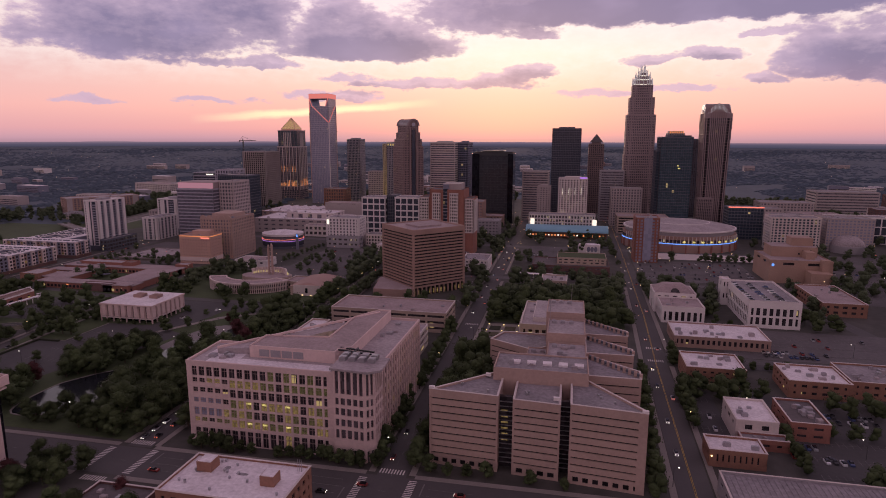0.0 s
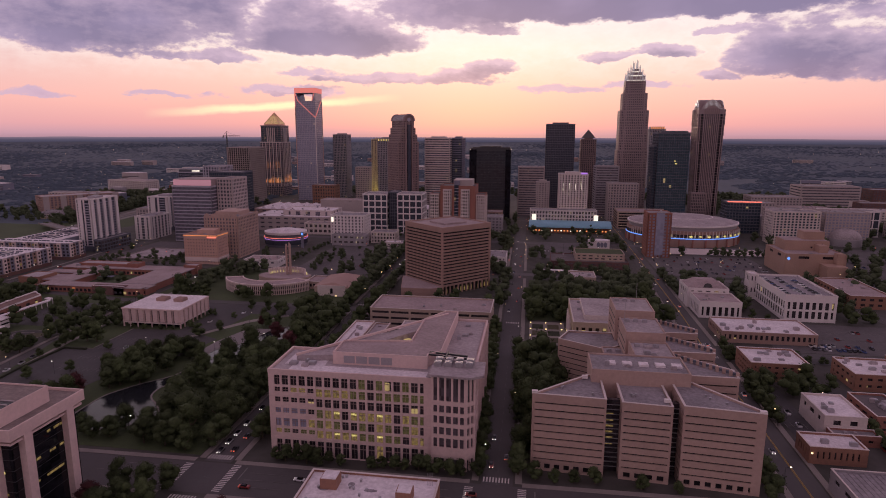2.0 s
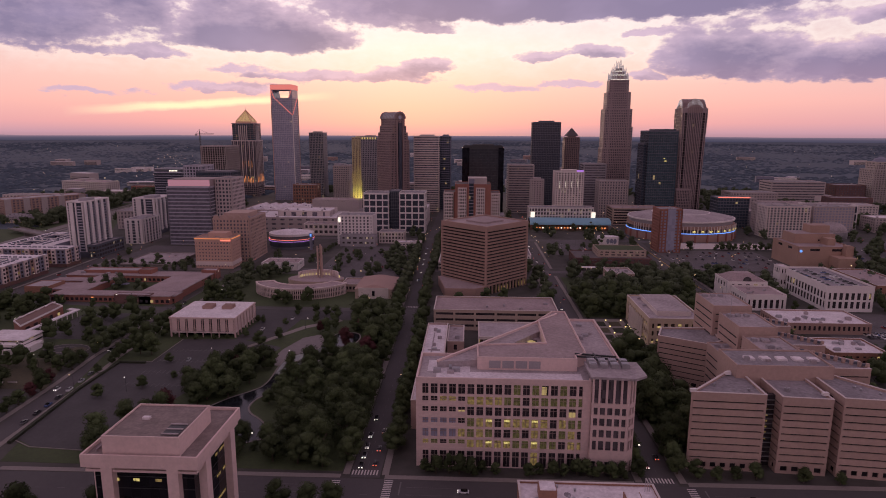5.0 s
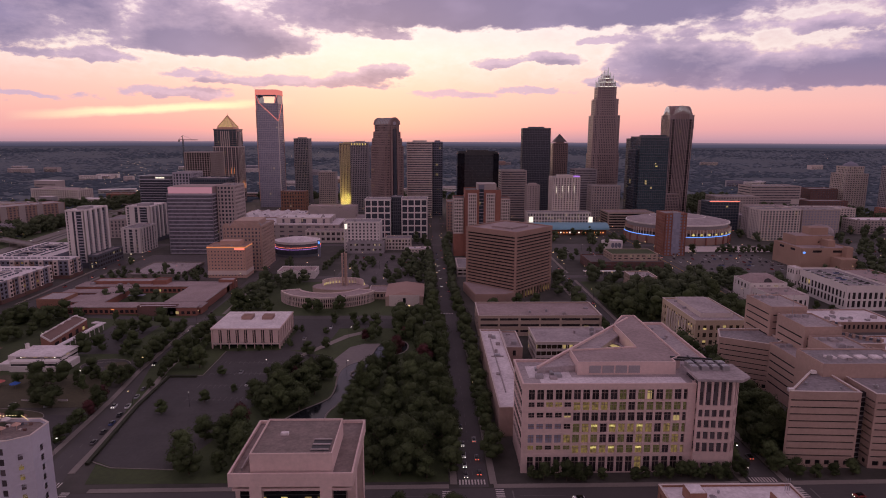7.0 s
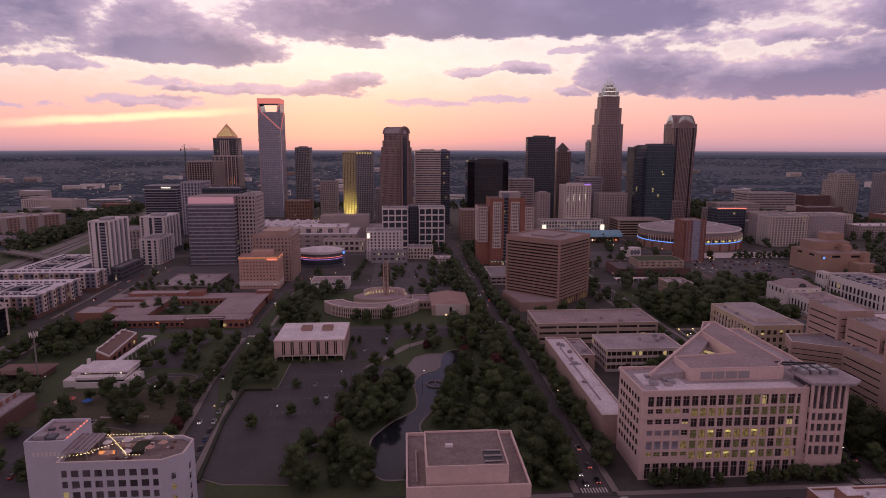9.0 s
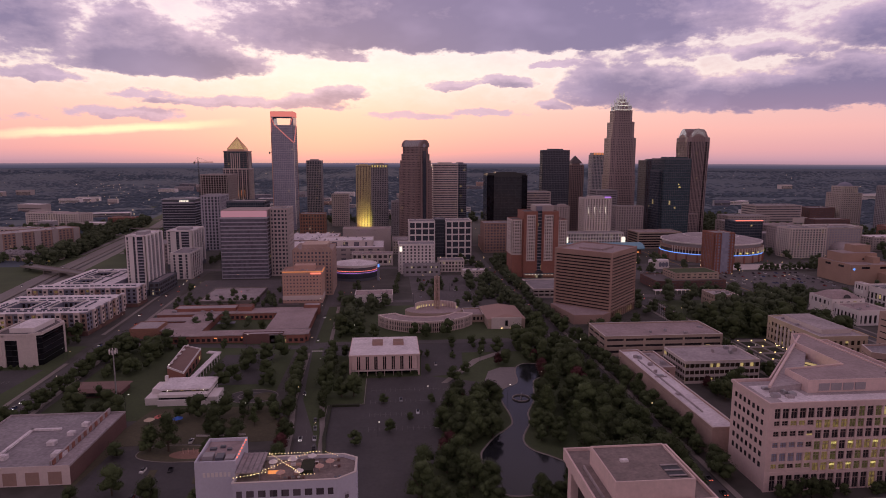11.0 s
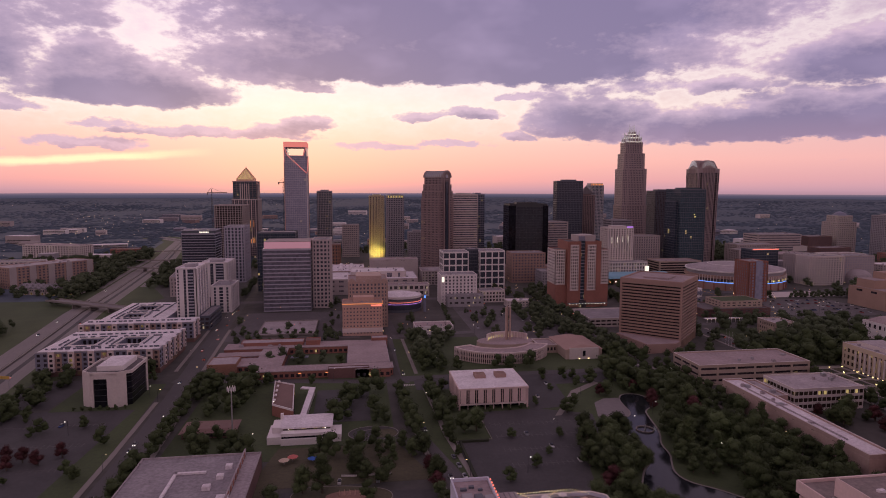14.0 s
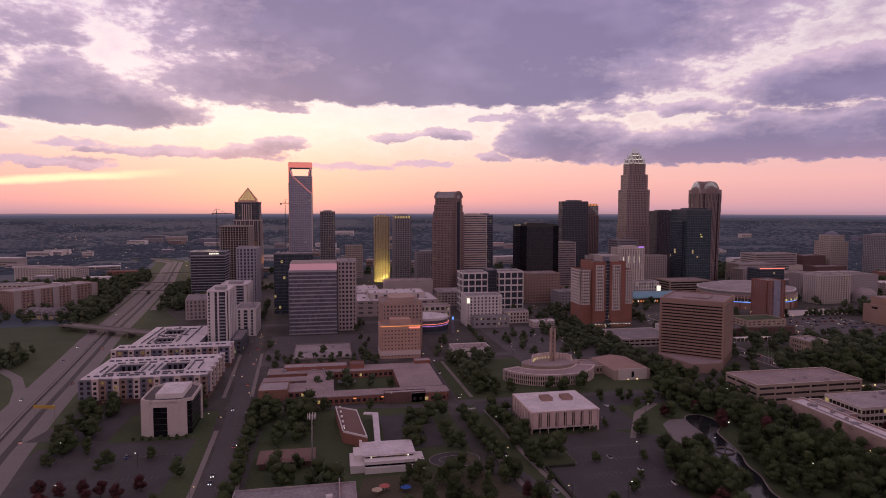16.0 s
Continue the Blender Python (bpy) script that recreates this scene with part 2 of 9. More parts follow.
paint_yellow = surface("yellow_paint", (0.55, 0.36, 0.08), 0.7, var=0.2)
brick_path = surface("brick_path", (0.30, 0.17, 0.13), 0.85, var=0.2)
water = surface("pond_water", (0.02, 0.022, 0.026), 0.10, var=0.1, big=0.05, fine=0.25, bump=0.02, spec=0.28)
leaf = surface("leaves", (0.066, 0.088, 0.038), 0.9, var=0.42, big=0.09, fine=0.9, per_piece=0.35, spec=0.2)
# Lighter copy of the leaves: mid-distance haze is put into the colour.
leaf_city = surface("city_leaves_hazed", (0.078, 0.098, 0.054), 0.9, var=0.42, big=0.09, fine=0.9, spec=0.2)
leaf_red = surface("red_leaves", (0.085, 0.032, 0.034), 0.9, var=0.4, big=0.09, fine=0.9, per_piece=0.25, spec=0.2)
# Far foliage tinted blue, so the haze sits in its colour.
leaf_far = surface("far_leaves_hazed", (0.080, 0.104, 0.136), 0.95, var=0.22, big=0.006, fine=0.05, spec=0.1)
bark = surface("bark", (0.10, 0.075, 0.055), 0.95, var=0.3, fine=3.0)
hedge_m = surface("hedge", (0.035, 0.04, 0.022), 0.95, var=0.4, fine=1.5)

limestone = surface("pink_limestone", (0.68, 0.515, 0.495), 0.8, var=0.10, big=0.08, fine=0.8, per_piece=0.04)
precast = surface("buff_precast", (0.45, 0.32, 0.28), 0.8, var=0.12, big=0.06, fine=0.7, per_piece=0.05)
precast_pale = surface("pale_precast", (0.62, 0.54, 0.52), 0.8, var=0.10, big=0.05, fine=0.8)
brown_panel = surface("brown_panel", (0.36, 0.235, 0.20), 0.75, var=0.12, per_piece=0.05)
tan_panel = surface("tan_panel", (0.43, 0.33, 0.28), 0.8, var=0.12, per_piece=0.05)
salmon_brick = surface("salmon_brick", (0.56, 0.36, 0.30), 0.85, var=0.12)
tan_brick = surface("tan_brick", (0.40, 0.265, 0.21), 0.85, var=0.14)
orange_brick = surface("orange_brick", (0.30, 0.155, 0.11), 0.85, var=0.18, fine=0.8)
red_brick = surface("red_brick", (0.31, 0.135, 0.105), 0.85, var=0.18, per_piece=0.05)
dark_brick = surface("dark_brick", (0.16, 0.085, 0.08), 0.85, var=0.2)
grey_panel = surface("grey_panel", (0.33, 0.305, 0.33), 0.7, var=0.12)
blue_panel = surface("blue_grey_panel", (0.20, 0.20, 0.265), 0.7, var=0.12)
dark_panel = surface("dark_panel", (0.105, 0.11, 0.14), 0.6, var=0.15)
blue_white = surface("cool_white_wall", (0.56, 0.54, 0.64), 0.75, var=0.07)
rose_white = surface("rose_white_wall", (0.68, 0.56, 0.545), 0.8, var=0.08, per_piece=0.04)
white_wall = surface("white_wall", (0.74, 0.68, 0.68), 0.75, var=0.07)
white_roof = surface("white_roof", (0.80, 0.74, 0.77), 0.8, var=0.14, big=0.09, fine=0.7, tint=(0.6, 0.53, 0.56))
grey_roof = surface("grey_roof", (0.29, 0.26, 0.28), 0.9, var=0.34, big=0.07, fine=0.6)
pale_roof = surface("pale_roof", (0.40, 0.345, 0.36), 0.9, var=0.30, big=0.06, fine=0.6)
pink_roof = surface("pink_roof", (0.36, 0.28, 0.285), 0.9, var=0.26, big=0.06, fine=0.6)
gravel_roof = surface("gravel_roof", (0.24, 0.19, 0.18), 0.95, var=0.3, big=0.2, fine=0.9)
dark_roof = surface("dark_roof", (0.13, 0.11, 0.115), 0.9, var=0.25, big=0.08, fine=0.6)
red_roof = surface("red_roof", (0.21, 0.13, 0.115), 0.9, var=0.2)
metal_grey = surface("metal_grey", (0.42, 0.41, 0.43), 0.45, metal=0.7, var=0.12)
metal_dark = surface("metal_dark", (0.06, 0.06, 0.065), 0.5, metal=0.5, var=0.15)
steel_bright = surface("bright_steel", (0.75, 0.73, 0.76), 0.3, metal=0.8, var=0.08)
teal_roof = surface("blue_metal_roof", (0.22, 0.43, 0.54), 0.5, metal=0.2, var=0.12)
rubber = surface("rubber", (0.02, 0.02, 0.02), 0.8, var=0.1)
granite_pink = surface("rose_granite", (0.33, 0.25, 0.255), 0.6, var=0.1, per_piece=0.04)
rose_granite_pale = surface("pale_rose_stone", (0.50, 0.42, 0.42), 0.75, var=0.1)
granite_brown = surface("brown_granite", (0.27, 0.19, 0.185), 0.5, var=0.12, per_piece=0.04)
steel_blue = surface("steel_panel", (0.44, 0.42, 0.50), 0.4, metal=0.3, var=0.1)
gold_panel = surface("gold_panel", (0.56, 0.47, 0.30), 0.6, var=0.1)
ochre_stone = surface("ochre_stone", (0.56, 0.45, 0.34), 0.8, var=0.12)
teal_glass = glazing("teal_glass", (0.05, 0.08, 0.10), 0.1, lit=0.005, power=0.3, spec=0.4, even=0.2)
copper_roof = surface("copper_gold", (0.80, 0.50, 0.34), 0.45, metal=0.7, var=0.1)

# Matte near-black copy: the shade of slots and open floors is its colour.
glass_shade = glazing("shaded_glass", (0.02, 0.018, 0.021), 0.45, spec=0.12)
glass_dark = glazing("dark_glass", (0.042, 0.036, 0.042), 0.2, lit=0.01, power=0.35, spec=0.3)
glass_black = glazing("black_glass", (0.010, 0.010, 0.014), 0.08, spec=0.3)
glass_blue = glazing("blue_glass", (0.045, 0.062, 0.085), 0.12, lit=0.012, power=0.35, spec=0.4, even=0.16)
glass_steel = glazing("steel_glass", (0.30, 0.30, 0.39), 0.16, lit=0.003, power=0.3, even=0.12)
glass_brown = glazing("bronze_glass", (0.10, 0.085, 0.098), 0.2, lit=0.004, power=0.25, spec=0.3)
glass_lit = glazing("shop_glass", (0.05, 0.04, 0.03), 0.2, lit=0.16, cell=(2.2, 3.4), power=0.45)
# Three paler glass copies for far buildings, haze mixed into the base colour.
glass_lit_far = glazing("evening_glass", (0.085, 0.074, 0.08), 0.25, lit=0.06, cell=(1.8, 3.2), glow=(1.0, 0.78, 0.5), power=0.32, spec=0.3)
glass_far = glazing("haze_lifted_glass", (0.14, 0.125, 0.15), 0.25, lit=0.006, cell=(1.8, 3.2), power=0.22, spec=0.3)
glass_far_black = glazing("haze_lifted_black_glass", (0.058, 0.064, 0.086), 0.12, spec=0.4, even=0.12)
pane_lit = lit_room("lit_office", (0.80, 0.53, 0.20), 0.22)
pane_green = lit_room("lit_office_green", (0.50, 0.41, 0.16), 0.115)
pane_bright = lit_room("bright_office", (1.0, 0.80, 0.28), 0.75)
head_lamp = lamp_mat("head_lamp", (1.0, 0.90, 0.80), 2.4)
tail_lamp = lamp_mat("tail_lamp", (1.0, 0.16, 0.10), 1.2)
garden_lamp = lamp_mat("garden_lamp", (1.0, 0.75, 0.3), 2.0)
light_warm = lamp_mat("warm_lamp", (1.0, 0.70, 0.34), 2.6)
light_white = lamp_mat("white_lamp", (1.0, 0.90, 0.78), 2.8)
light_red = lamp_mat("red_lamp", (1.0, 0.22, 0.16), 1.3)
light_pink = lamp_mat("pink_light", (1.0, 0.27, 0.24), 0.75)
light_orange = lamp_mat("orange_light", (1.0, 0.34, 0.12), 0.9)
light_purple = lamp_mat("purple_light", (0.55, 0.25, 0.9), 0.8)
light_blue = lamp_mat("blue_light", (0.15, 0.35, 1.0), 1.2)
bronze_mirror = glazing("bronze_mirror", (0.05, 0.052, 0.06), 0.06, spec=0.6, even=0.14)
# Crown metal that emits: floodlight is put into its own glow.
crown_glow = lit_room("floodlight_glow_metal", (0.92, 0.76, 0.84), 0.42)
nave_light = lamp_mat("nave_light", (0.95, 0.72, 0.36), 0.55)
gold_glass = lit_room("gold_lit_glass", (0.95, 0.56, 0.26), 0.62)
# Pink light on the roof screen, painted as flat emission.
pink_wash = lamp_mat("pink_lit_screen", (0.44, 0.20, 0.26), 0.85)
glass_band = glazing("banded_glass", (0.15, 0.145, 0.18), 0.12, lit=0.005, power=0.25, even=0.2, spec=0.6)
light_gold = lamp_mat("gold_light", (1.0, 0.72, 0.26), 0.6)
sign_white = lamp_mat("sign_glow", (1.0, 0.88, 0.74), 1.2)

# ---------------------------------------------------------------- building tools
class Mesh:
    """Collects boxes and prisms into one mesh."""

    def __init__(self):
        self.v, self.f = [], []

    def quad(self, *pts):
        b = len(self.v)
        self.v += [tuple(p) for p in pts]
        self.f.append(tuple(range(b, b + len(pts))))
        return self

    def box(self, x0, y0, z0, x1, y1, z1):
        b = len(self.v)
        self.v += [(x0, y0, z0), (x1, y0, z0), (x1, y1, z0), (x0, y1, z0), (x0, y0, z1), (x1, y0, z1), (x1, y1, z1), (x0, y1, z1)]
        self.f += [tuple(b + i for i in q) for q in ((3, 2, 1, 0), (4, 5, 6, 7), (0, 1, 5, 4), (1, 2, 6, 5), (2, 3, 7, 6), (3, 0, 4, 7))]
        return self

    def prism(self, poly, z0, z1, top=None):
        """An upright prism on a counter-clockwise outline; top: another outline for the upper end."""
        n, b = len(poly), len(self.v)
        self.v += [(x, y, z0) for x, y in poly] + [(x, y, z1) for x, y in (top or poly)]
        self.f += [tuple(b + i for i in reversed(range(n))), tuple(b + n + i for i in range(n))]
        self.f += [(b + i, b + (i + 1) % n, b + n + (i + 1) % n, b + n + i) for i in range(n)]
        return self

    def rim(self, poly, t, z0, z1):
        """A wall of thickness t that stands inside an outline."""
        inn = inset(poly, t)
        n, b = len(poly), len(self.v)
        for line, z in ((poly, z0), (inn, z0), (poly, z1), (inn, z1)):
            self.v += [(x, y, z) for x, y in line]
        for i in range(n):
            j = (i + 1) % n
            self.f += [(b + i, b + j, b + 2 * n + j, b + 2 * n + i), (b + n + j, b + n + i, b + 3 * n + i, b + 3 * n + j),
                       (b + 2 * n + i, b + 2 * n + j, b + 3 * n + j, b + 3 * n + i), (b + j, b + i, b + n + i, b + n + j)]
        return self

    def tube(self, x, y, z0, z1, r0, r1, n=8):
        a = [(x + r0 * math.cos(2 * math.pi * i / n), y + r0 * math.sin(2 * math.pi * i / n)) for i in range(n)]
        b = [(x + r1 * math.cos(2 * math.pi * i / n), y + r1 * math.sin(2 * math.pi * i / n)) for i in range(n)]
        return self.prism(a, z0, z1, b)

    def beam(self, p, q, r):
        """A square bar from p to q."""
        p, q = Vector(p), Vector(q)
        d = (q - p).normalized()
        s = d.cross(Vector((0, 0, 1)) if abs(d.z) < 0.9 else Vector((1, 0, 0))).normalized() * r
        u = d.cross(s).normalized() * r
        b = len(self.v)
        self.v += [tuple(o + k * s + l * u) for o in (p, q) for k, l in ((-1, -1), (1, -1), (1, 1), (-1, 1))]
        self.f += [tuple(b + i for i in f) for f in ((0, 1, 2, 3), (7, 6, 5, 4), (0, 4, 5, 1), (1, 5, 6, 2), (2, 6, 7, 3), (3, 7, 4, 0))]
        return self

    def data(self, name, mat):
        me = bpy.data.meshes.new(name)
        me.from_pydata(self.v, [], self.f)
        me.materials.append(mat)
        return me


def inset(poly, t):
    """An outline moved inwards by t (counter-clockwise)."""
    n, out = len(poly), []
    for i in range(n):
        p, c, q = Vector(poly[i - 1]), Vector(poly[i]), Vector(poly[(i + 1) % n])
        a, b = (c - p).normalized(), (q - c).normalized()
        na, nb = Vector((-a.y, a.x)), Vector((-b.y, b.x))
        k = na + nb
        k = k / max(0.3, k.length_squared) * 2
        out.append(tuple(c + k * t))
    return out


def rect(x0, y0, x1, y1):
    return [(x0, y0), (x1, y0), (x1, y1), (x0, y1)]


def ring(cx, cy, rx, ry, n=48, a0=0.0, a1=360.0):
    full = abs(a1 - a0) >= 360
    return [(cx + rx * math.cos(radians(a0 + (a1 - a0) * i / (n if full else n - 1))), cy + ry * math.sin(radians(a0 + (a1 - a0) * i / (n if full else n - 1)))) for i in range(n)]


def thing(name, label, category, x=0.0, y=0.0, z=0.0, rz=0.0, group="", kind=""):
    ob = new(name)
    ob.empty_display_size = 1.0
    ob.matrix_world = pose(x, y, z, 0, 0, rz)
    return tagged(ob, label, category, group, kind)


def part(name, m, mat, parent, label="", at=None):
    """One mesh object under a thing or part; m is a Mesh or shared mesh data."""
    ob = new(name, m.data(name, mat) if isinstance(m, Mesh) else m)
    ob.parent = parent
    if at is not None:
        ob.matrix_basis = at
    if label:
        tagged(ob, label)
    return ob


def sheet(name, m, mat, label, category, kind="structure"):
    return tagged(new(name, m.data(name, mat)), label, category, kind=kind)


def edges(poly):
    for i in range(len(poly)):
        p, q = Vector(poly[i]), Vector(poly[(i + 1) % len(poly)])
        yield p, q, (q - p).length, math.degrees(math.atan2(q.y - p.y, q.x - p.x))


def facade(root, poly, z0, z1, wall, glass, floors, bay=4.0, pier=1.0, band=1.2, deep=0.4, sill=0.0, crown=1.2,
           roof=None, parapet=0.9, piers=True, roof_name="roof", skip=(), coping=None):
    """A storeyed body on an outline: glass core, a band at each floor, piers between the bays, roof with a parapet."""
    roof = roof or grey_roof
    part("glass_core", Mesh().prism(inset(poly, deep), z0, z1 - 0.35), glass, root)
    top = z1 - crown
    step = (top - z0 - sill) / floors
    where = root.location.y + sum(q[1] for q in poly) / len(poly)
    if where > 880:
        g = Mesh()
        for k in range(floors):
            g.rim(poly, deep + 0.15, z0 + sill + k * step, z0 + sill + k * step + band)
        tagged(part("floor_grid", g, wall, root), kind="stuff")
    else:
        band_m = Mesh().rim(poly, deep + 0.15, 0, band).data("floor_band", wall)
        for k in range(floors):
            part("floor_band", band_m, None, root, at=pose(0, 0, z0 + sill + k * step))
    if sill > 0.05:
        part("base_wall", Mesh().rim(poly, deep + 0.15, z0, z0 + sill), wall, root)
    pp = part("parapet", Mesh().rim(poly, deep + 0.15, top, z1 + parapet), wall, root)
    if where < 560:
        part("coping", Mesh().rim(inset(poly, -0.12), deep + 0.35, z1 + parapet, z1 + parapet + 0.14), coping or precast_pale, pp)
    part(roof_name, Mesh().prism(inset(poly, deep + 0.1), z1 - 0.35, z1), roof, root)
    if piers and where > 560:
        # too fine to tell apart at this distance: one joined grid
        g = Mesh()
        for i, (p, q, ln, ang) in enumerate(edges(poly)):
            n = max(1, round(ln / bay))
            d = (q - p) / ln
            inn = Vector((-d.y, d.x))
            for k in range(n + 1):
                c = p + d * min(max(ln * k / n, pier / 2 + 0.03), ln - pier / 2 - 0.03)
                a, e = c - d * pier / 2, c + d * pier / 2
                g.prism([tuple(a + inn * 0.03), tuple(e + inn * 0.03), tuple(e + inn * (deep + 0.1)), tuple(a + inn * (deep + 0.1))], z0, top)
        tagged(part("pier_grid", g, wall, root), kind="stuff")
    elif piers:
        pm = Mesh().box(-pier / 2, 0.03, 0, pier / 2, deep + 0.1, top - z0).data("pier", wall)
        for i, (p, q, ln, ang) in enumerate(edges(poly)):
            if i in skip:
                continue
            n = max(1, round(ln / bay))
            for k in range(n + 1):
                s = min(max(ln * k / n, pier / 2 + 0.03), ln - pier / 2 - 0.03)
                c = p + (q - p) * (s / ln)
                part("pier", pm, None, root, at=pose(c.x, c.y, z0, 0, 0, ang))
    return step


def roof_unit(root, x0, y0, x1, y1, z0, z1, mat=None, name="roof_unit"):
    m = Mesh().box(x0, y0, z0, x1, y1, z1)
    m.box(x0 + 0.15 * (x1 - x0), y0 + 0.15 * (y1 - y0), z1, x1 - 0.15 * (x1 - x0), y1 - 0.15 * (y1 - y0), z1 + 0.12 * (z1 - z0))
    return part(name, m, mat or metal_grey, root)


def scatter_units(root, rnd, x0, y0, x1, y1, z, count, mat=None):
    for _ in range(count):
        sx, sy = rnd.uniform(1.2, 3.6), rnd.uniform(1.2, 3.0)
        x, y = rnd.uniform(x0 + 2, x1 - 5), rnd.uniform(y0 + 2, y1 - 4.5)
        roof_unit(root, x, y, x + sx, y + sy, z, z + rnd.uniform(0.8, 2.0), mat or rnd.choice((metal_grey, pale_roof, grey_panel)))


def block(name, label, x0, y0, x1, y1, h, wall, glass=None, floors=3, units=4, category="building", rz=0.0, seed=0, **kw):
    """A plain storeyed building on a rectangle."""
    cx, cy = (x0 + x1) / 2, (y0 + y1) / 2
    hx, hy = (x1 - x0) / 2, (y1 - y0) / 2
    b = thing(name, label, category, cx, cy, 0, rz)
    facade(b, rect(-hx, -hy, hx, hy), 0, h, wall, glass or glass_dark, floors, **kw)
    if units:
        scatter_units(b, random.Random(seed + int(x0 * 7 + y0 * 3)), -hx, -hy, hx, hy, h, units)
    return b

# ---------------------------------------------------------------- ground and roads
def land_height(r):
    return 0.0 if r < 2300 else 80.0 * ((r - 2300) / 2300) ** 1.15


def land():
    cx, cy, n = -235.0, 20.0, 160
    radii = [0, 150, 400, 700, 1000, 1400, 1800, 2300] + [2300 + 60 * k for k in range(1, 39)]
    rnd = random.Random(5)
    v = [(cx, cy, -0.05)]
    f = []
    for i, r in enumerate(radii[1:]):
        for k in range(n):
            a = 2 * math.pi * k / n
            z = land_height(r)
            if r > 2400:
                z += 5 * noise.noise((math.cos(a) * r / 420, math.sin(a) * r / 420, 0.3)) * min(1, (r - 2400) / 800)
            v.append((cx + r * math.sin(a), cy + r * math.cos(a), z - 0.05))
        b = 1 + i * n
        for k in range(n):
            j = (k + 1) % n
            if i == 0:
                f.append((0, b + j, b + k))
            else:
                f.append((b - n + k, b - n + j, b + j, b + k))
    m = Mesh()
    m.v, m.f = v, f
    return sheet("ground", m, far_land_hazed, "wooded dark land that rises to the horizon", "ground")


land()


def far_hills():
    """Low hazy hills that close the horizon all round."""
    m, n = Mesh(), 240
    ridge = []
    for k in range(n):
        a = 2 * math.pi * k / n
        h = 110 + 3 * noise.noise((math.cos(a) * 9, math.sin(a) * 9, 0.7)) + 9 * math.exp(-((math.degrees(a) - 322) / 1.4) ** 2) + 5 * math.exp(-((math.degrees(a) - 334) / 2.0) ** 2)
        ridge.append((math.sin(a), math.cos(a), h))
    for k in range(n):
        (xa, ya, ha), (xb, yb, hb) = ridge[k], ridge[(k + 1) % n]
        m.quad((-235 + 4640 * xb, 20 + 4640 * yb, 40), (-235 + 4640 * xa, 20 + 4640 * ya, 40), (-235 + 4640 * xa, 20 + 4640 * ya, ha), (-235 + 4640 * xb, 20 + 4640 * yb, hb))
    # Haze is painted as a glow that pales towards the ridge.
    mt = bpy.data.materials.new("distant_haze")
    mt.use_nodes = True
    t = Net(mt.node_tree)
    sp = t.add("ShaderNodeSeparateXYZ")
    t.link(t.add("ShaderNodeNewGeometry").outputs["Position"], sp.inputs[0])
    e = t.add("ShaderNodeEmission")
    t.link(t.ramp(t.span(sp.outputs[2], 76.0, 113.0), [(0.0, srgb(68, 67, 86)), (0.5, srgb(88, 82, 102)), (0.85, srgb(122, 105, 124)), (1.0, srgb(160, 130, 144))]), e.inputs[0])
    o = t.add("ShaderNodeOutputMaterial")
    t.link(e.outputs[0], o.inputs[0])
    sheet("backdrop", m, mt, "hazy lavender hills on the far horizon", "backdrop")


far_hills()
sheet("ground_city", Mesh().prism([(-1000, -260), (560, -260), (560, 190), (470, 190), (470, 1420), (-700, 1420), (-700, 290), (-1000, 200)], -0.04, 0.012), urban, "worn city ground of asphalt, gravel and scrub", "ground")


def strip(pts, width, z):
    """A level strip along a line of points."""
    m = Mesh()
    P = [Vector(p) for p in pts]
    side = []
    for i, p in enumerate(P):
        a = (P[i] - P[i - 1]).normalized() if i else (P[1] - P[0]).normalized()
        b = (P[i + 1] - P[i]).normalized() if i < len(P) - 1 else a
        d = (a + b).normalized()
        s = Vector((-d.y, d.x)) * width / 2
        side.append((p + s, p - s))
    for (a, b), (c, d) in zip(side, side[1:]):
        m.quad((*b, z), (*d, z), (*c, z), (*a, z))
    return m


def shifted(pts, off):
    P, out = [Vector(p) for p in pts], []
    for i, p in enumerate(P):
        a = (P[i] - P[i - 1]).normalized() if i else (P[1] - P[0]).normalized()
        b = (P[i + 1] - P[i]).normalized() if i < len(P) - 1 else a
        d = (a + b).normalized()
        out.append(tuple(p + Vector((-d.y, d.x)) * off))
    return out


def slab_strip(pts, width, z0, z1):
    m = Mesh()
    L, R = shifted(pts, width / 2), shifted(pts, -width / 2)
    for i in range(len(pts) - 1):
        m.prism([R[i], R[i + 1], L[i + 1], L[i]], z0, z1)
    return m


def dashes(pts, z, every, length, width, off=0.0):
    m = Mesh()
    line = shifted(pts, off)
    for p, q in zip(line, line[1:]):
        p, q = Vector(p), Vector(q)
        ln = (q - p).length
        d = (q - p) / ln
        s = Vector((-d.y, d.x)) * width / 2
        k = 0.0
        while k + length < ln:
            a, b = p + d * k, p + d * (k + length)
            m.quad((*(a - s), z), (*(b - s), z), (*(b + s), z), (*(a + s), z))
            k += every
    return m


LEVEL = [0.03]


def street(name, pts, width, walks=2.6, mat=None, centre=True):
    LEVEL[0] += 0.004
    z = LEVEL[0]
    sheet(name, strip(pts, width, z), mat or asphalt, "worn grey asphalt street with faded lane markings", "road")
    if centre:
        sheet("lane_marking", dashes(pts, z + 0.008, 9.0, 3.0, 0.16), paint_faded, "faded white lane dashes on the asphalt", "road marking", "stuff")
    return z


ROAD_A = [(-69, 224), (-71, 400), (-73, 770), (-74, 1400)]
ROAD_B = [(52, 224), (55, 380), (59, 490), (62, 770), (64, 1400)]
ROAD_C = [(-188, 224), (-189, 370), (-193, 580), (-197, 770), (-199, 1300)]
ROAD_D = [(-357, 205), (-362, 249), (-366.5, 308), (-371, 350), (-374, 400), (-377.4, 530), (-380, 620), (-384, 700), (-387, 790)]
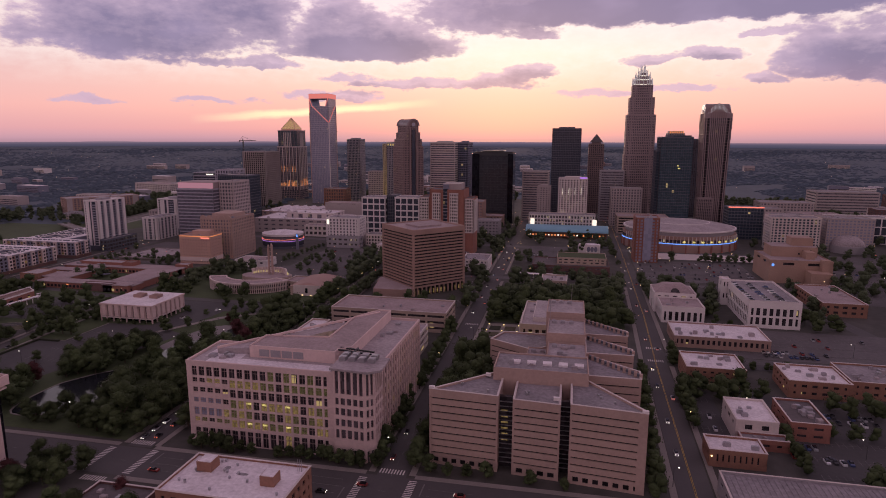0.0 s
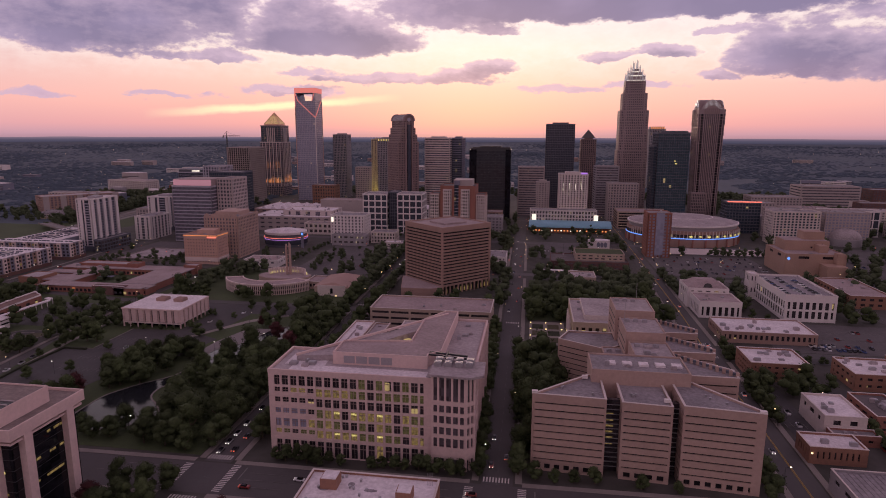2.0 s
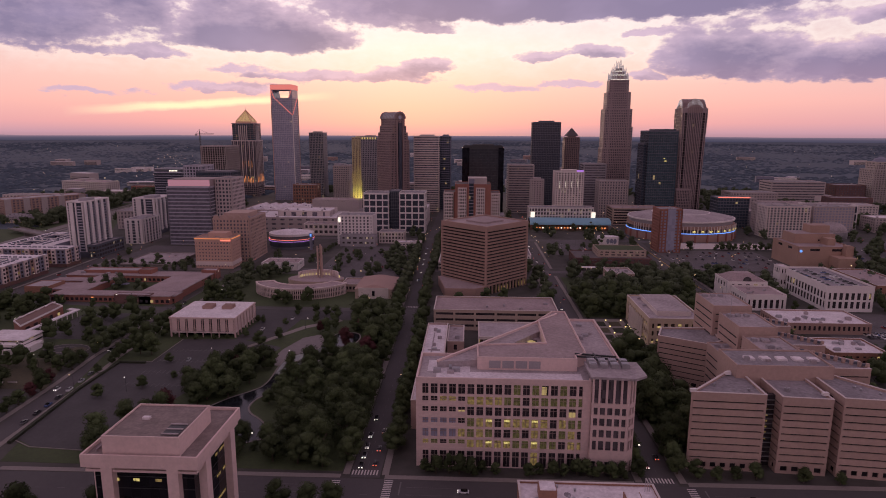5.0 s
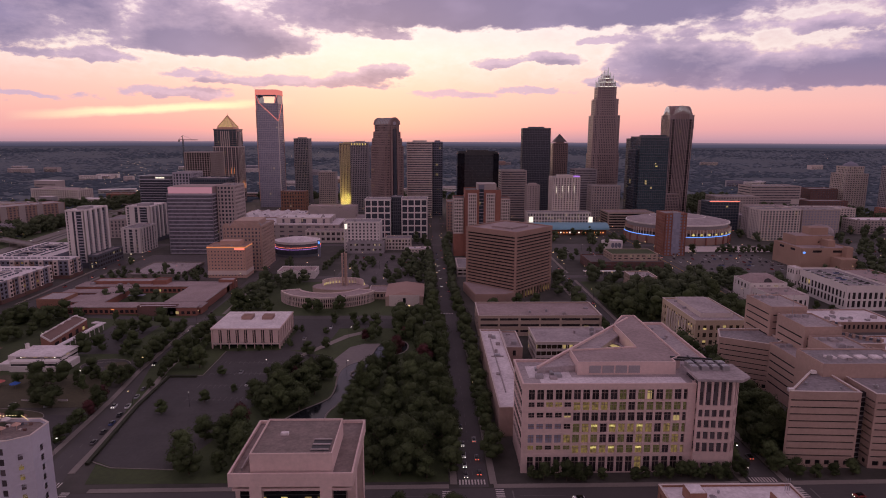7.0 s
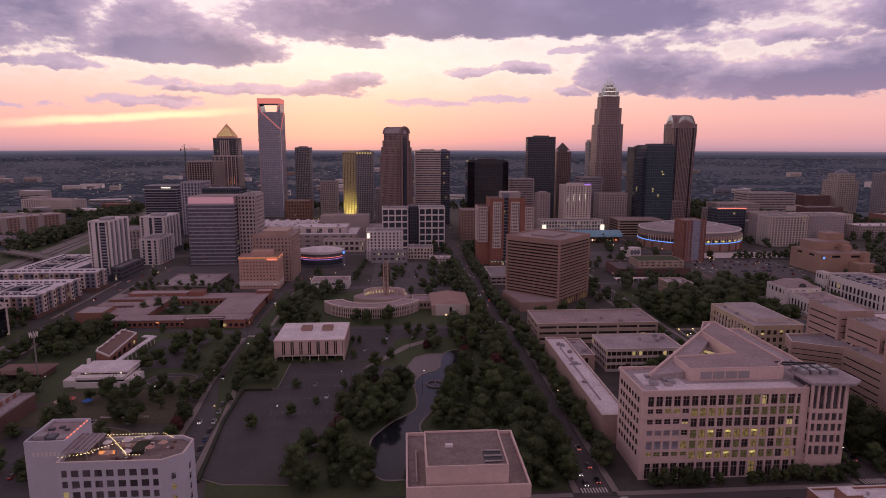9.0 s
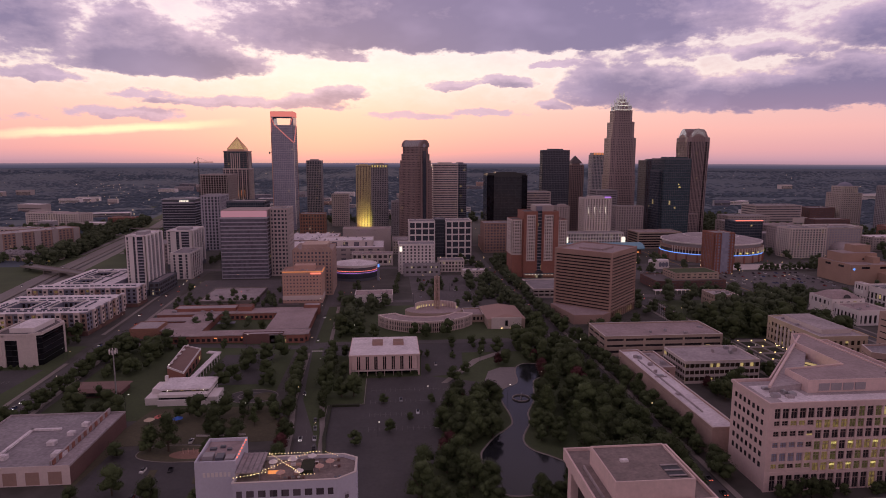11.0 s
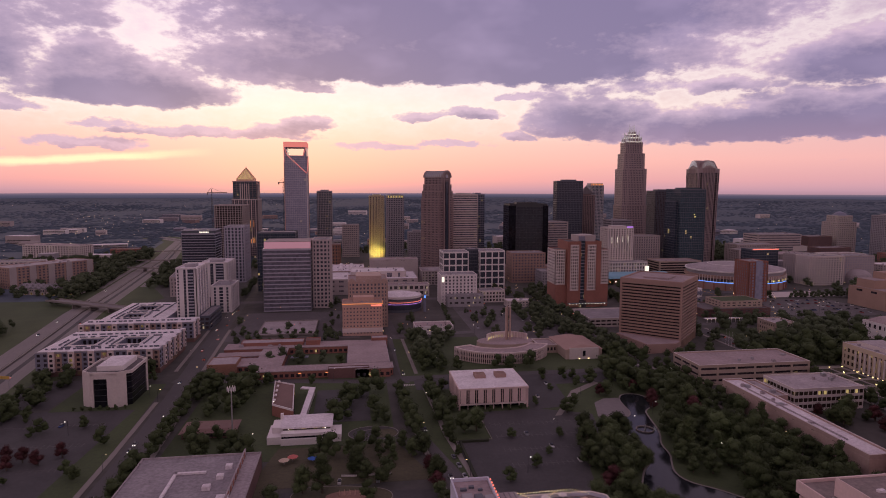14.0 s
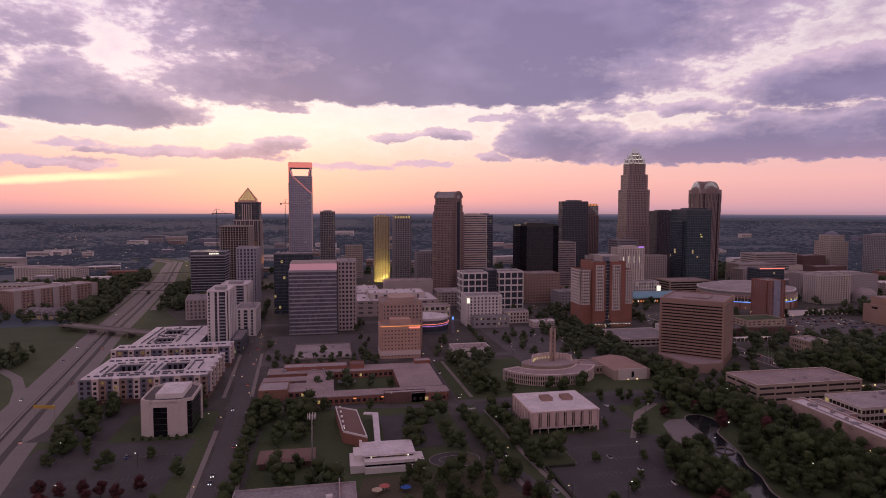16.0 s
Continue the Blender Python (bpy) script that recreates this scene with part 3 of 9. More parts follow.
ROAD_E = [(-527, 200), (-529, 345), (-533, 430), (-539, 520), (-547, 658), (-552, 790)]
ROAD_F = [(-560, 208), (-352, 210), (-188, 212), (90, 214), (250, 216)]
FWY = [(-640, 300), (-661, 406), (-675, 487), (-686, 560), (-704, 672), (-716, 744), (-740, 930), (-764, 1100), (-785, 1277), (-828, 1500), (-871, 1740), (-985, 1890)]
street("road_front", ROAD_F, 22)
street("road_court", ROAD_A, 12.5)
street("road_east", ROAD_B, 13.5)
street("road_park", ROAD_C, 12)
street("road_west", ROAD_D, 11)
street("road_edge", ROAD_E, 14)
street("road_cross_1", [(-375, 462), (-192, 460)], 9)
street("road_cross_2", [(-379, 592), (-300, 600), (60, 604), (240, 604)], 11, mat=asphalt_hazed)
street("road_cross_3", [(-560, 790), (62, 786), (330, 770)], 15, mat=asphalt_hazed)
street("road_cross_4", [(-545, 476), (-375, 452)], 9)
street("road_cross_5", [(55, 400), (260, 396)], 10)
street("road_cross_6", [(-560, 990), (330, 990)], 12, mat=asphalt_hazed)
street("road_diagonal", [(175, 640), (210, 470), (235, 330), (262, 200)], 12)
street("freeway", FWY, 40, mat=concrete_road, centre=False)
sheet("median", slab_strip(shifted(FWY, 3.0), 1.2, 0.03, 0.9), concrete, "low concrete barrier between the carriageways", "barrier")
for off in (-16.5, -13.0, -1.0, 8.5, 12.0, 15.5):
    sheet("lane_marking", dashes(FWY, 0.14, 12, 4, 0.3, off), paint_faded, "white lane dashes on the concrete freeway", "road marking", "stuff")
for off in (-7.5, 3.0):
    sheet("verge", strip(shifted(FWY, off), 4.2, 0.13), asphalt_lot, "dark asphalt shoulder of the freeway", "road")
for off in (-33, 33):
    sheet("verge", strip(shifted(FWY, off), 26, 0.02), grass, "mown grass bank beside the freeway", "grass")
for off, y0, y1 in ((-27, 900, 1480), (27, 760, 1300)):
    sheet("road_ramp", strip([p for p in shifted(FWY, off) if y0 < p[1] < y1], 8, 0.14), concrete_road, "concrete slip road beside the freeway", "road")
sheet("road_ramp", strip([(-690, 500), (-709, 551), (-727, 586), (-755, 619), (-800, 640), (-860, 645)], 8, 0.15), concrete_road, "curved concrete freeway ramp", "road")
sheet("lawn", Mesh().prism([(-722, 800), (-665, 800), (-655, 835), (-712, 960)], 0, 0.06), grass, "green wedge beside the freeway ramp", "grass")
sheet("lawn", Mesh().prism([(-900, 470), (-712, 470), (-748, 740), (-756, 830), (-900, 830)], 0, 0.04), grass, "open green beside the freeway", "grass")

# pavements, cut at the crossings
WALKS = [
    [(-60.5, 226), (-62.5, 400), (-64, 585)], [(-78.0, 226), (-80, 400), (-82, 585)], [(-64, 618), (-65, 770)], [(-82, 618), (-83, 770)],
    [(43.5, 226), (46.5, 380), (50, 490), (52, 585)], [(61, 226), (64, 380)], [(65.5, 410), (68, 585)], [(-196, 226), (-197, 370), (-199, 450)],
    [(-180, 226), (-181, 370), (-185, 580)], [(-201, 470), (-203, 580)], [(-354, 236), (-358.5, 308), (-363, 350), (-366, 440)], [(-370.5, 236), (-374.5, 308), (-379, 350), (-382, 440)],
    [(-368.5, 470), (-371, 580)], [(-517, 226), (-519, 345), (-523, 430), (-529, 465)], [(-538, 226), (-540, 345), (-543, 430)],
    [(-530, 500), (-537, 640)], [(-550, 500), (-557, 640)],
    [(-180, 224.5), (-80, 225)], [(-59, 225.2), (42, 226.5)], [(-340, 223), (-198, 224.5)], [(-180, 199.5), (-80, 200.3)], [(-58, 200.5), (80, 201.5)],
    [(-340, 198), (-200, 199)], [(-375, 223), (-515, 222)],
]
for line in WALKS:
    sheet("pavement", slab_strip(line, 2.8, 0, 0.17), concrete, "pale concrete pavement with a raised kerb", "pavement")


def crosswalk(x, y, along, n, length, rz=0):
    """Ladder stripes; along: the axis on which the stripes follow one another."""
    cw = thing("crosswalk", "white ladder stripes of a pedestrian crossing on asphalt", "crosswalk", x, y, LEVEL[0] + 0.012, rz, kind="structure")
    me = Mesh().box(-0.3, -length / 2, 0, 0.3, length / 2, 0.006).data("stripe", paint_line)
    for k in range(n):
        o = (k - (n - 1) / 2) * 1.25
        part("stripe", me, None, cw, at=pose(o, 0, 0) if along == "x" else pose(0, o, 0, 0, 0, 90))


for cx_ in (-188.5, -69.5, 52.5, -358.5):
    crosswalk(cx_, 227.5, "x", 9, 3.6)
    crosswalk(cx_, 197.0, "x", 9, 3.6)
    crosswalk(cx_ - 10.5, 211.5, "y", 16, 3.4)
    crosswalk(cx_ + 10.5, 212.5, "y", 16, 3.4)
for cx_, cy_ in ((-375.2, 444), (-70.5, 440), (57, 412), (-192.5, 470), (55.5, 388)):
    crosswalk(cx_, cy_, "x", 8, 3.4)


def area(name, poly, mat, label, category, z=0.05):
    LEVEL[0] += 0.002
    return sheet(name, Mesh().prism(poly, 0.0, z + LEVEL[0] * 0.2), mat, label, category)


area("lawn", [(-344, 228), (-198, 228), (-199, 452), (-380, 452), (-374, 352)], grass, "dark park lawn", "grass", 0.05)
area("lot", [(-351, 247), (-340, 241), (-314, 239), (-306, 262), (-298, 300), (-278, 330), (-268, 372), (-300, 386), (-338, 384), (-338, 342), (-358.5, 341), (-358, 300)], asphalt_lot, "asphalt car park with scattered cars", "parking lot", 0.1)
sheet("kerb_line", slab_strip([(-313, 238.4), (-340, 240.2), (-351.6, 246), (-358.4, 300), (-359, 341.5), (-338.5, 342.5), (-338.5, 384)], 0.5, 0.05, 0.3), concrete, "pale concrete kerb round the car park", "kerb")
area("lot", rect(-372, 432, -205, 455), asphalt_lot, "asphalt drive along the park", "parking lot", 0.1)
area("lot", [(-304, 384), (-276, 388), (-270, 452), (-300, 452)], asphalt_lot, "asphalt lot beside the fin-walled library", "parking lot", 0.11)
area("plaza", [(-268, 342), (-258, 340), (-254, 358), (-242, 366), (-240, 398), (-250, 398), (-259, 391), (-266, 368)], concrete_road, "paved plaza round the pond", "plaza", 0.1)
area("path", [(-292, 372), (-288, 372), (-262, 412), (-240, 430), (-243, 434), (-266, 416)], concrete, "winding concrete park path", "path", 0.16)
POND = [(-280, 241), (-264, 239), (-246, 249), (-236, 255), (-246, 270), (-257, 279), (-259, 290), (-254, 302), (-250, 310), (-249, 323), (-241, 338), (-236, 363), (-233, 374), (-221, 381),
        (-221, 401), (-232, 405), (-239, 398), (-242, 385), (-243, 367), (-255, 360), (-260, 347), (-257, 312), (-264, 302), (-271, 295), (-277, 285), (-282, 275)]


def rounded(poly, times=2):
    for _ in range(times):
        out = []
        for i in range(len(poly)):
            p, q = Vector(poly[i]), Vector(poly[(i + 1) % len(poly)])
            out += [tuple(p * 0.75 + q * 0.25), tuple(p * 0.25 + q * 0.75)]
        poly = out
    return poly


POND = rounded(POND)
sheet("water", Mesh().prism(POND, 0.0, 0.2), water, "still dark pond that mirrors the dusk sky", "pond")
sheet("pond_edge", Mesh().rim(inset(POND, -0.9), 0.9, 0, 0.34), concrete, "pale concrete rim round the pond", "kerb")
# fountain in the pond
ft = thing("fountain", "round concrete fountain basin with a jet in the pond", "fountain", -247.5, 343, 0.2)
part("basin", Mesh().rim(ring(0, 0, 5.2, 5.2, 24), 0.5, -0.2, 0.7), concrete, ft)
part("jet", Mesh().tube(0, 0, 0, 3.4, 0.5, 0.12, 10), steel_bright, ft)
area("lawn", rect(-515, 330, -392, 470), grass, "mown lawn round the low white pavilion", "grass", 0.04)
area("lawn", [(-520, 322), (-460, 322), (-455, 345), (-392, 345), (-375, 300), (-455, 300), (-459, 260)], dry_lawn, "dry lawn beside the big flat hall", "grass", 0.06)
area("lot", [(-455, 232), (-368, 232), (-378, 290), (-456, 296)], asphalt_lot, "asphalt drop-off court with planted islands", "parking lot", 0.08)
area("lot", rect(-440, 380, -405, 440), asphalt_lot, "asphalt forecourt of the school", "parking lot", 0.09)
area("lot", [(-640, 300), (-545, 300), (-548, 420), (-592, 424), (-640, 415)], asphalt_lot, "large asphalt car park with planted islands", "parking lot", 0.06)
area("lawn", [(-557, 300), (-538, 300), (-548, 470), (-604, 470), (-604, 420), (-552, 418)], grass, "grass strip round the dark glazed office", "grass", 0.09)
area("lot", [(-652, 430), (-606, 425), (-604, 485), (-640, 488)], asphalt_lot, "looped asphalt drive behind the office", "parking lot", 0.1)
area("lot", rect(66, 285, 78, 345), asphalt_lot, "small asphalt yard", "parking lot", 0.06)
area("lot", rect(100, 228, 260, 345), asphalt_lot, "asphalt car park with rows of cars", "parking lot", 0.05)
area("lot", rect(68, 384, 262, 395), asphalt_lot, "asphalt apron along the street", "parking lot", 0.05)
area("lot", rect(102, 405, 250, 470), asphalt_hazed, "asphalt lot behind the pale low block", "parking lot", 0.06)
area("lot", rect(70, 620, 185, 725), asphalt_hazed, "wide asphalt car park full of cars", "parking lot", 0.05)
area("lot", rect(245, 560, 440, 800), asphalt_hazed, "wide asphalt car park with rows of cars", "parking lot", 0.05)
area("lot", rect(-300, 560, -205, 730), asphalt_hazed, "asphalt car park with young trees", "parking lot", 0.05)
area("lot", rect(-534, 590, -410, 720), asphalt_hazed, "empty asphalt lot with a few trees", "parking lot", 0.05)
area("lot", rect(-50, 690, 40, 780), asphalt_hazed, "asphalt car park behind the low brick offices", "parking lot", 0.05)
area("lawn", rect(-60, 450, 42, 580), grass, "tree-grown courthouse green", "grass", 0.04)
area("lawn", rect(-60, 255, -34, 375), grass, "shaded green between the justice buildings", "grass", 0.04)
area("lawn", rect(-380, 465, -205, 580), grass, "green round the church", "grass", 0.04)
# formal garden with lit beds
area("plaza", rect(-58, 380, -33, 446), concrete, "pale paved forecourt with planted beds", "plaza", 0.1)
for gi in range(2):
    for gj in range(4):
        area("bed", rect(-56 + gi * 11, 384 + gj * 15, -48 + gi * 11, 394 + gj * 15), hedge_m if (gi + gj) % 2 else dry_lawn, "square planted garden bed", "garden bed", 0.3)


def bay_lines(x0, y0, x1, y1, rows):
    """Painted bay lines of a car park."""
    m = Mesh()
    for j in range(rows):
        yy = y0 + (y1 - y0) * (j + 0.5) / rows
        k = x0
        while k < x1:
            m.box(k - 0.07, yy - 2.6, 0.1, k + 0.07, yy + 2.6, 0.165)
            k += 2.9
        m.box(x0, yy - 0.07, 0.1, x1, yy + 0.07, 0.165)
    sheet("bay_marking", m, paint_faded, "faded white parking bay lines", "road marking", "stuff")


bay_lines(106, 236, 200, 300, 4)
bay_lines(76, 625, 182, 720, 5)
bay_lines(255, 570, 430, 760, 4)
bay_lines(-296, 600, -212, 715, 4)
bay_lines(-335, 300, -285, 372, 4)
bay_lines(106, 410, 200, 460, 3)
bay_lines(-625, 320, -560, 410, 3)
bay_lines(66, 288, 76, 340, 3)
# stop lines and turn lanes on the front street
for cx_ in (-188.5, -69.5, 52.5):
    mk = Mesh()
    for s in (-1, 1):
        mk.box(cx_ + s * 15.5 - 0.3, 212 - 9 * (s < 0), 0.16, cx_ + s * 15.5 + 0.3, 221 - 9 * (s < 0), 0.175)
        for q in (-5, 0, 5):
            mk.box(cx_ + s * 27 - 9, 212.5 + q - 0.1, 0.16, cx_ + s * 27 + 9, 212.5 + q + 0.1, 0.175)
    sheet("lane_marking", mk, paint_faded, "white stop lines and lane lines at a junction", "road marking", "stuff")
ym = Mesh()
for p, q in zip(ROAD_B, ROAD_B[1:]):
    for o in (-0.25, 0.25):
        ym.beam((p[0] + o, p[1], 0.12), (q[0] + o, q[1], 0.12), 0.08)
sheet("lane_marking", ym, paint_yellow, "double yellow centre line", "road marking", "stuff")

# ---------------------------------------------------------------- nearest buildings
def courthouse():
    """The pale stone courthouse with its glazed corner bay."""
    b = thing("courthouse", "pale pink stone courthouse with lit grid windows", "courthouse", 0, 0, 0)
    rnd = random.Random(11)
    x0, x1, y0, y1, h = -168.0, -97.0, 234.0, 318.0, 38.5
    # front wing shell: side and rear walls
    part("rear_body", Mesh().prism([(-167.6, 234.9), (-97, 234.9), (-80.5, 246), (-80.5, 317.5), (-100, 317.5), (-150, 262), (-167.6, 262)], 0, 38.0), limestone, b)
    part("roof", Mesh().prism([(-167, 235.5), (-97, 235.5), (-81.5, 246), (-81.5, 316.5), (-100.5, 316.5), (-149.5, 261), (-167, 261)], 38.0, 38.3), pale_roof, b)
    part("parapet", Mesh().rim([(-168.1, 233.9), (-97, 233.9), (-97, 236), (-80, 246), (-80, 318), (-100, 318), (-150, 262.6), (-168.1, 262.6)], 0.8, 37.9, 39.3), limestone, b)
    # rows of openings on the front: sill, head, first column, column count and which are lit
    cols = 18
    cw = (x1 - x0 - 3.5) / cols
    rows = [(32.3, 36.7, 0), (27.7, 31.3, 1), (23.0, 26.8, 2), (18.0, 21.9, 3), (13.4, 17.1, 4), (8.8, 12.3, 5), (0.3, 7.3, 6)]
    zcuts = [0.0] + [z for r in sorted(rows) for z in r[:2]] + [37.9]
    courses = [(zcuts[i], zcuts[i + 1]) for i in range(0, len(zcuts) - 1, 2)]
    for a, c in courses:
        part("stone_course", Mesh().box(x0, y0, a, x1, y0 + 0.9, c), limestone, b)
    pane = Mesh().box(0, 0, 0, 1, 0.12, 1).data("window_pane", glass_dark)
    mullion = Mesh().box(0.42, -0.12, 0, 0.48, 0.0, 1).box(0, -0.1, 0.62, 1, 0.0, 0.68).data("mullion", granite_brown)
    panes = {"off": pane}
    for key, mt in (("lit", pane_lit), ("green", pane_green), ("bright", pane_bright), ("steel", glass_steel)):
        d = pane.copy()
        d.materials.clear()
        d.materials.append(mt)
        panes[key] = d
    for za, zb, r in rows:
        x = x0
        for k in range(cols + 1):
            wide = 1.0 if 0 < k < cols else 3.4
            if k == 0:
                wide = 2.6
            narrow = k < 5 and r in (1, 2, 3, 5)
            xa = x0 + 1.8 + k * cw - wide / 2
            if k == 0:
                xa = x0
            xb = min(x1, xa + wide)
            zt = zb
            part("stone_pier", Mesh().box(xa, y0 + 0.06, za, xb, y0 + 0.9, zt), limestone, b)
            if k < cols:
                na = x0 + 1.8 + (k + 1) * cw - 0.5
                kind = "off"
                q = rnd.random()
                if r in (1, 3, 4, 5):
                    kind = "lit" if q < 0.25 else "green" if q < (0.75 if k > 4 else 0.4) else "off"
                    if k in (7, 9, 12) and r in (3, 5):
                        kind = "bright"
                    if k < 4 and r in (3, 4):
                        kind = "steel"
                if r == 0:
                    kind = "green" if q < 0.12 else "off"
                if r == 6:
                    kind = "lit" if q < 0.1 else "off"
                wp = part("window_pane", panes["lit" if kind == "bright" else kind], None, b, at=Matrix.Translation((xb, y0 + 0.55, za)) @ Matrix.Diagonal((na - xb + 0.4, 1, zt - za, 1)))
                part("mullion", mullion, None, wp)
                if kind == "bright":
                    part("ceiling_light", Mesh().box(xb + 0.2, y0 + 0.35, zt - 1.5, na - 0.1, y0 + 0.42, zt - 0.7), pane_bright, b, "bright ceiling lights of a lit office")
                if narrow:
                    part("stone_infill", Mesh().box(xb, y0 + 0.1, za, na + 0.3, y0 + 0.7, za + 1.5), limestone, b)
    # glazed corner bay under a flat slab
    tow = [(-97, 232.4), (-82.5, 231.5), (-79, 235), (-79, 246.5), (-97, 246.5)]
    part("corner_core", Mesh().prism(inset(tow, 0.7), 0, 41.6), glass_brown, b)
    for z0_, z1_ in ((5.2, 6.4), (8.6, 10.0), (14.2, 15.6), (19.0, 20.6), (24.0, 25.4), (28.6, 30.4)):
        part("corner_band", Mesh().rim(tow, 0.95, z0_, z1_), limestone, b)
    part("corner_wall", Mesh().rim(tow, 0.9, 6.4, 8.6), limestone, b)
    pm = Mesh().box(-0.42, 0.02, 0, 0.42, 1.0, 41.2).data("column", limestone)
    for p, q, ln, ang in list(edges(tow))[:3]:
        n = max(1, round(ln / 2.9))
        for k in range(n + 1):
            c = p + (q - p) * (min(max(ln * k / n, 0.45), ln - 0.45) / ln)
            part("column", pm, None, b, at=pose(c.x, c.y, 0, 0, 0, ang))
    part("slab_roof", Mesh().prism([(-98, 231.2), (-80.5, 229.8), (-75.5, 233.5), (-76, 248), (-98, 248)], 41.2, 42.2), pale_roof, b, "thin overhanging flat slab roof")
    for k in range(4):
        for j in range(2):
            roof_unit(b, -97 + k * 4.4, 240 + j * 4.2, -94 + k * 4.4, 243.2 + j * 4.2, 42.2, 44.0, metal_grey, "cooling_unit")
    part("pipe_run", Mesh().beam((-101, 250, 43.6), (-84, 247, 43.6), 0.35).beam((-101, 253, 43.6), (-84, 250, 43.6), 0.35).beam((-93, 246, 43.6), (-93, 254, 43.6), 0.3), metal_dark, b)
    # upper storey set back behind the front
    up = [(-143, 246), (-101, 246), (-101, 250), (-96, 254), (-96, 316), (-103, 316), (-112, 300), (-112, 266), (-143, 262)]
    us = part("upper_storey", Mesh().prism(up, 38.3, 43.2), limestone, b)
    part("upper_roof", Mesh().prism(inset(up, 0.8), 43.2, 43.4), pink_roof, us)
    part("upper_parapet", Mesh().rim(up, 0.5, 43.2, 44.0), limestone, us)
    for k in range(4):
        part("louvre", Mesh().box(-138 + k * 5.6, 245.75, 39.2, -133.2 + k * 5.6, 246.0, 42.4), grey_panel, us, "grey louvred plant screen")
    # skewed wing over the light well
    part("skew_wing", Mesh().prism([(-160, 247), (-143, 250), (-100.5, 306), (-100.5, 312), (-104, 312)], 38.3, 41.0), pale_roof, b)
    part("skew_parapet", Mesh().beam((-160, 247, 41.3), (-101, 312, 43.5), 0.5), limestone, b)
    part("light_well", Mesh().box(-131, 268, 38.35, -114, 284, 38.6), glass_lit, b, "glazed light well, lit from within")
    # long side to the street: openings
    side = Mesh().box(0, 0, 0, 0.3, 2.2, 2.6).data("side_window", glass_dark)
    side_lit = side.copy()
    side_lit.materials.clear()
    side_lit.materials.append(pane_lit)
    for r in range(7):
        for k in range(17):
            part("side_window", side_lit if rnd.random() < 0.10 else side, None, b, at=pose(-80.62, 248.5 + k * 4.05, 4.0 + r * 4.75))
    for k in range(18):
        part("side_fin", Mesh().box(-80.5, 247.0 + k * 4.05, 0, -79.7, 247.9 + k * 4.05, 38), limestone, b)
    for k in range(7):
        for r in range(6):
            part("west_window", Mesh().box(-167.75, 238 + k * 3.3, 9.2 + r * 4.7, -167.5, 239.5 + k * 3.3, 11.4 + r * 4.7), glass_dark, b)
    part("roof_membrane", Mesh().box(-160, 236.4, 38.3, -100, 243, 38.36).box(-164, 243, 38.3, -146, 256, 38.36), white_roof, b, "pale lavender roof membrane")
    scatter_units(b, rnd, -165, 238, -144, 258, 38.3, 5)
    scatter_units(b, rnd, -95, 258, -84, 312, 38.3, 4)


courthouse()


def striped_body(b, poly, h, floors, z_base=5.0, slot=0.62, wall=None, ends=(0.0, 0.0)):
    """Blind precast walls cut by thin dark slots, over a row of square ground windows."""
    wall = wall or precast
    part("slot_glass", Mesh().prism(inset(poly, 0.55), 0, h - 0.4), glass_shade, b)
    step = (h - 3.3 - z_base) / (floors - 1)
    for k in range(floors - 1):
        part("wall_band", Mesh().rim(poly, 0.75, z_base + k * step + slot, z_base + (k + 1) * step), wall, b)
    part("wall_band", Mesh().rim(poly, 0.75, h - 3.3 + slot, h + 0.9), wall, b)
    part("coping", Mesh().rim(inset(poly, -0.1), 0.9, h + 0.9, h + 1.02), precast_pale, b)
    part("roof", Mesh().prism(inset(poly, 0.7), h - 0.4, h), grey_roof, b)
    part("wall_band", Mesh().rim(poly, 0.75, 3.3, z_base), wall, b)
    part("plinth", Mesh().rim(poly, 0.75, 0, 1.1), wall, b)
    for i, (p, q, ln, ang) in enumerate(edges(poly)):
        if ln < 4:
            continue
        wa, wb = ends if i == 0 else (0.5, 0.5)
        for s0, s1 in ((0, wa), (ln - wb, ln)):
            if s1 > s0:
                part("corner_pier", Mesh().box(s0, 0.02, 0, s1, 0.8, h - 2.0), wall, b, at=pose(p.x, p.y, 0, 0, 0, ang))
        m = max(1, int((ln - 2) / 3.9))
        gp = Mesh().box(-0.85, 0.04, 1.1, 0.85, 0.7, 3.3).data("ground_pier", wall)
        for k in range(m + 1):
            c = p + (q - p) * ((1.0 + (ln - 2.0) * k / m) / ln)
            part("ground_pier", gp, None, b, at=pose(c.x, c.y, 0, 0, 0, ang))


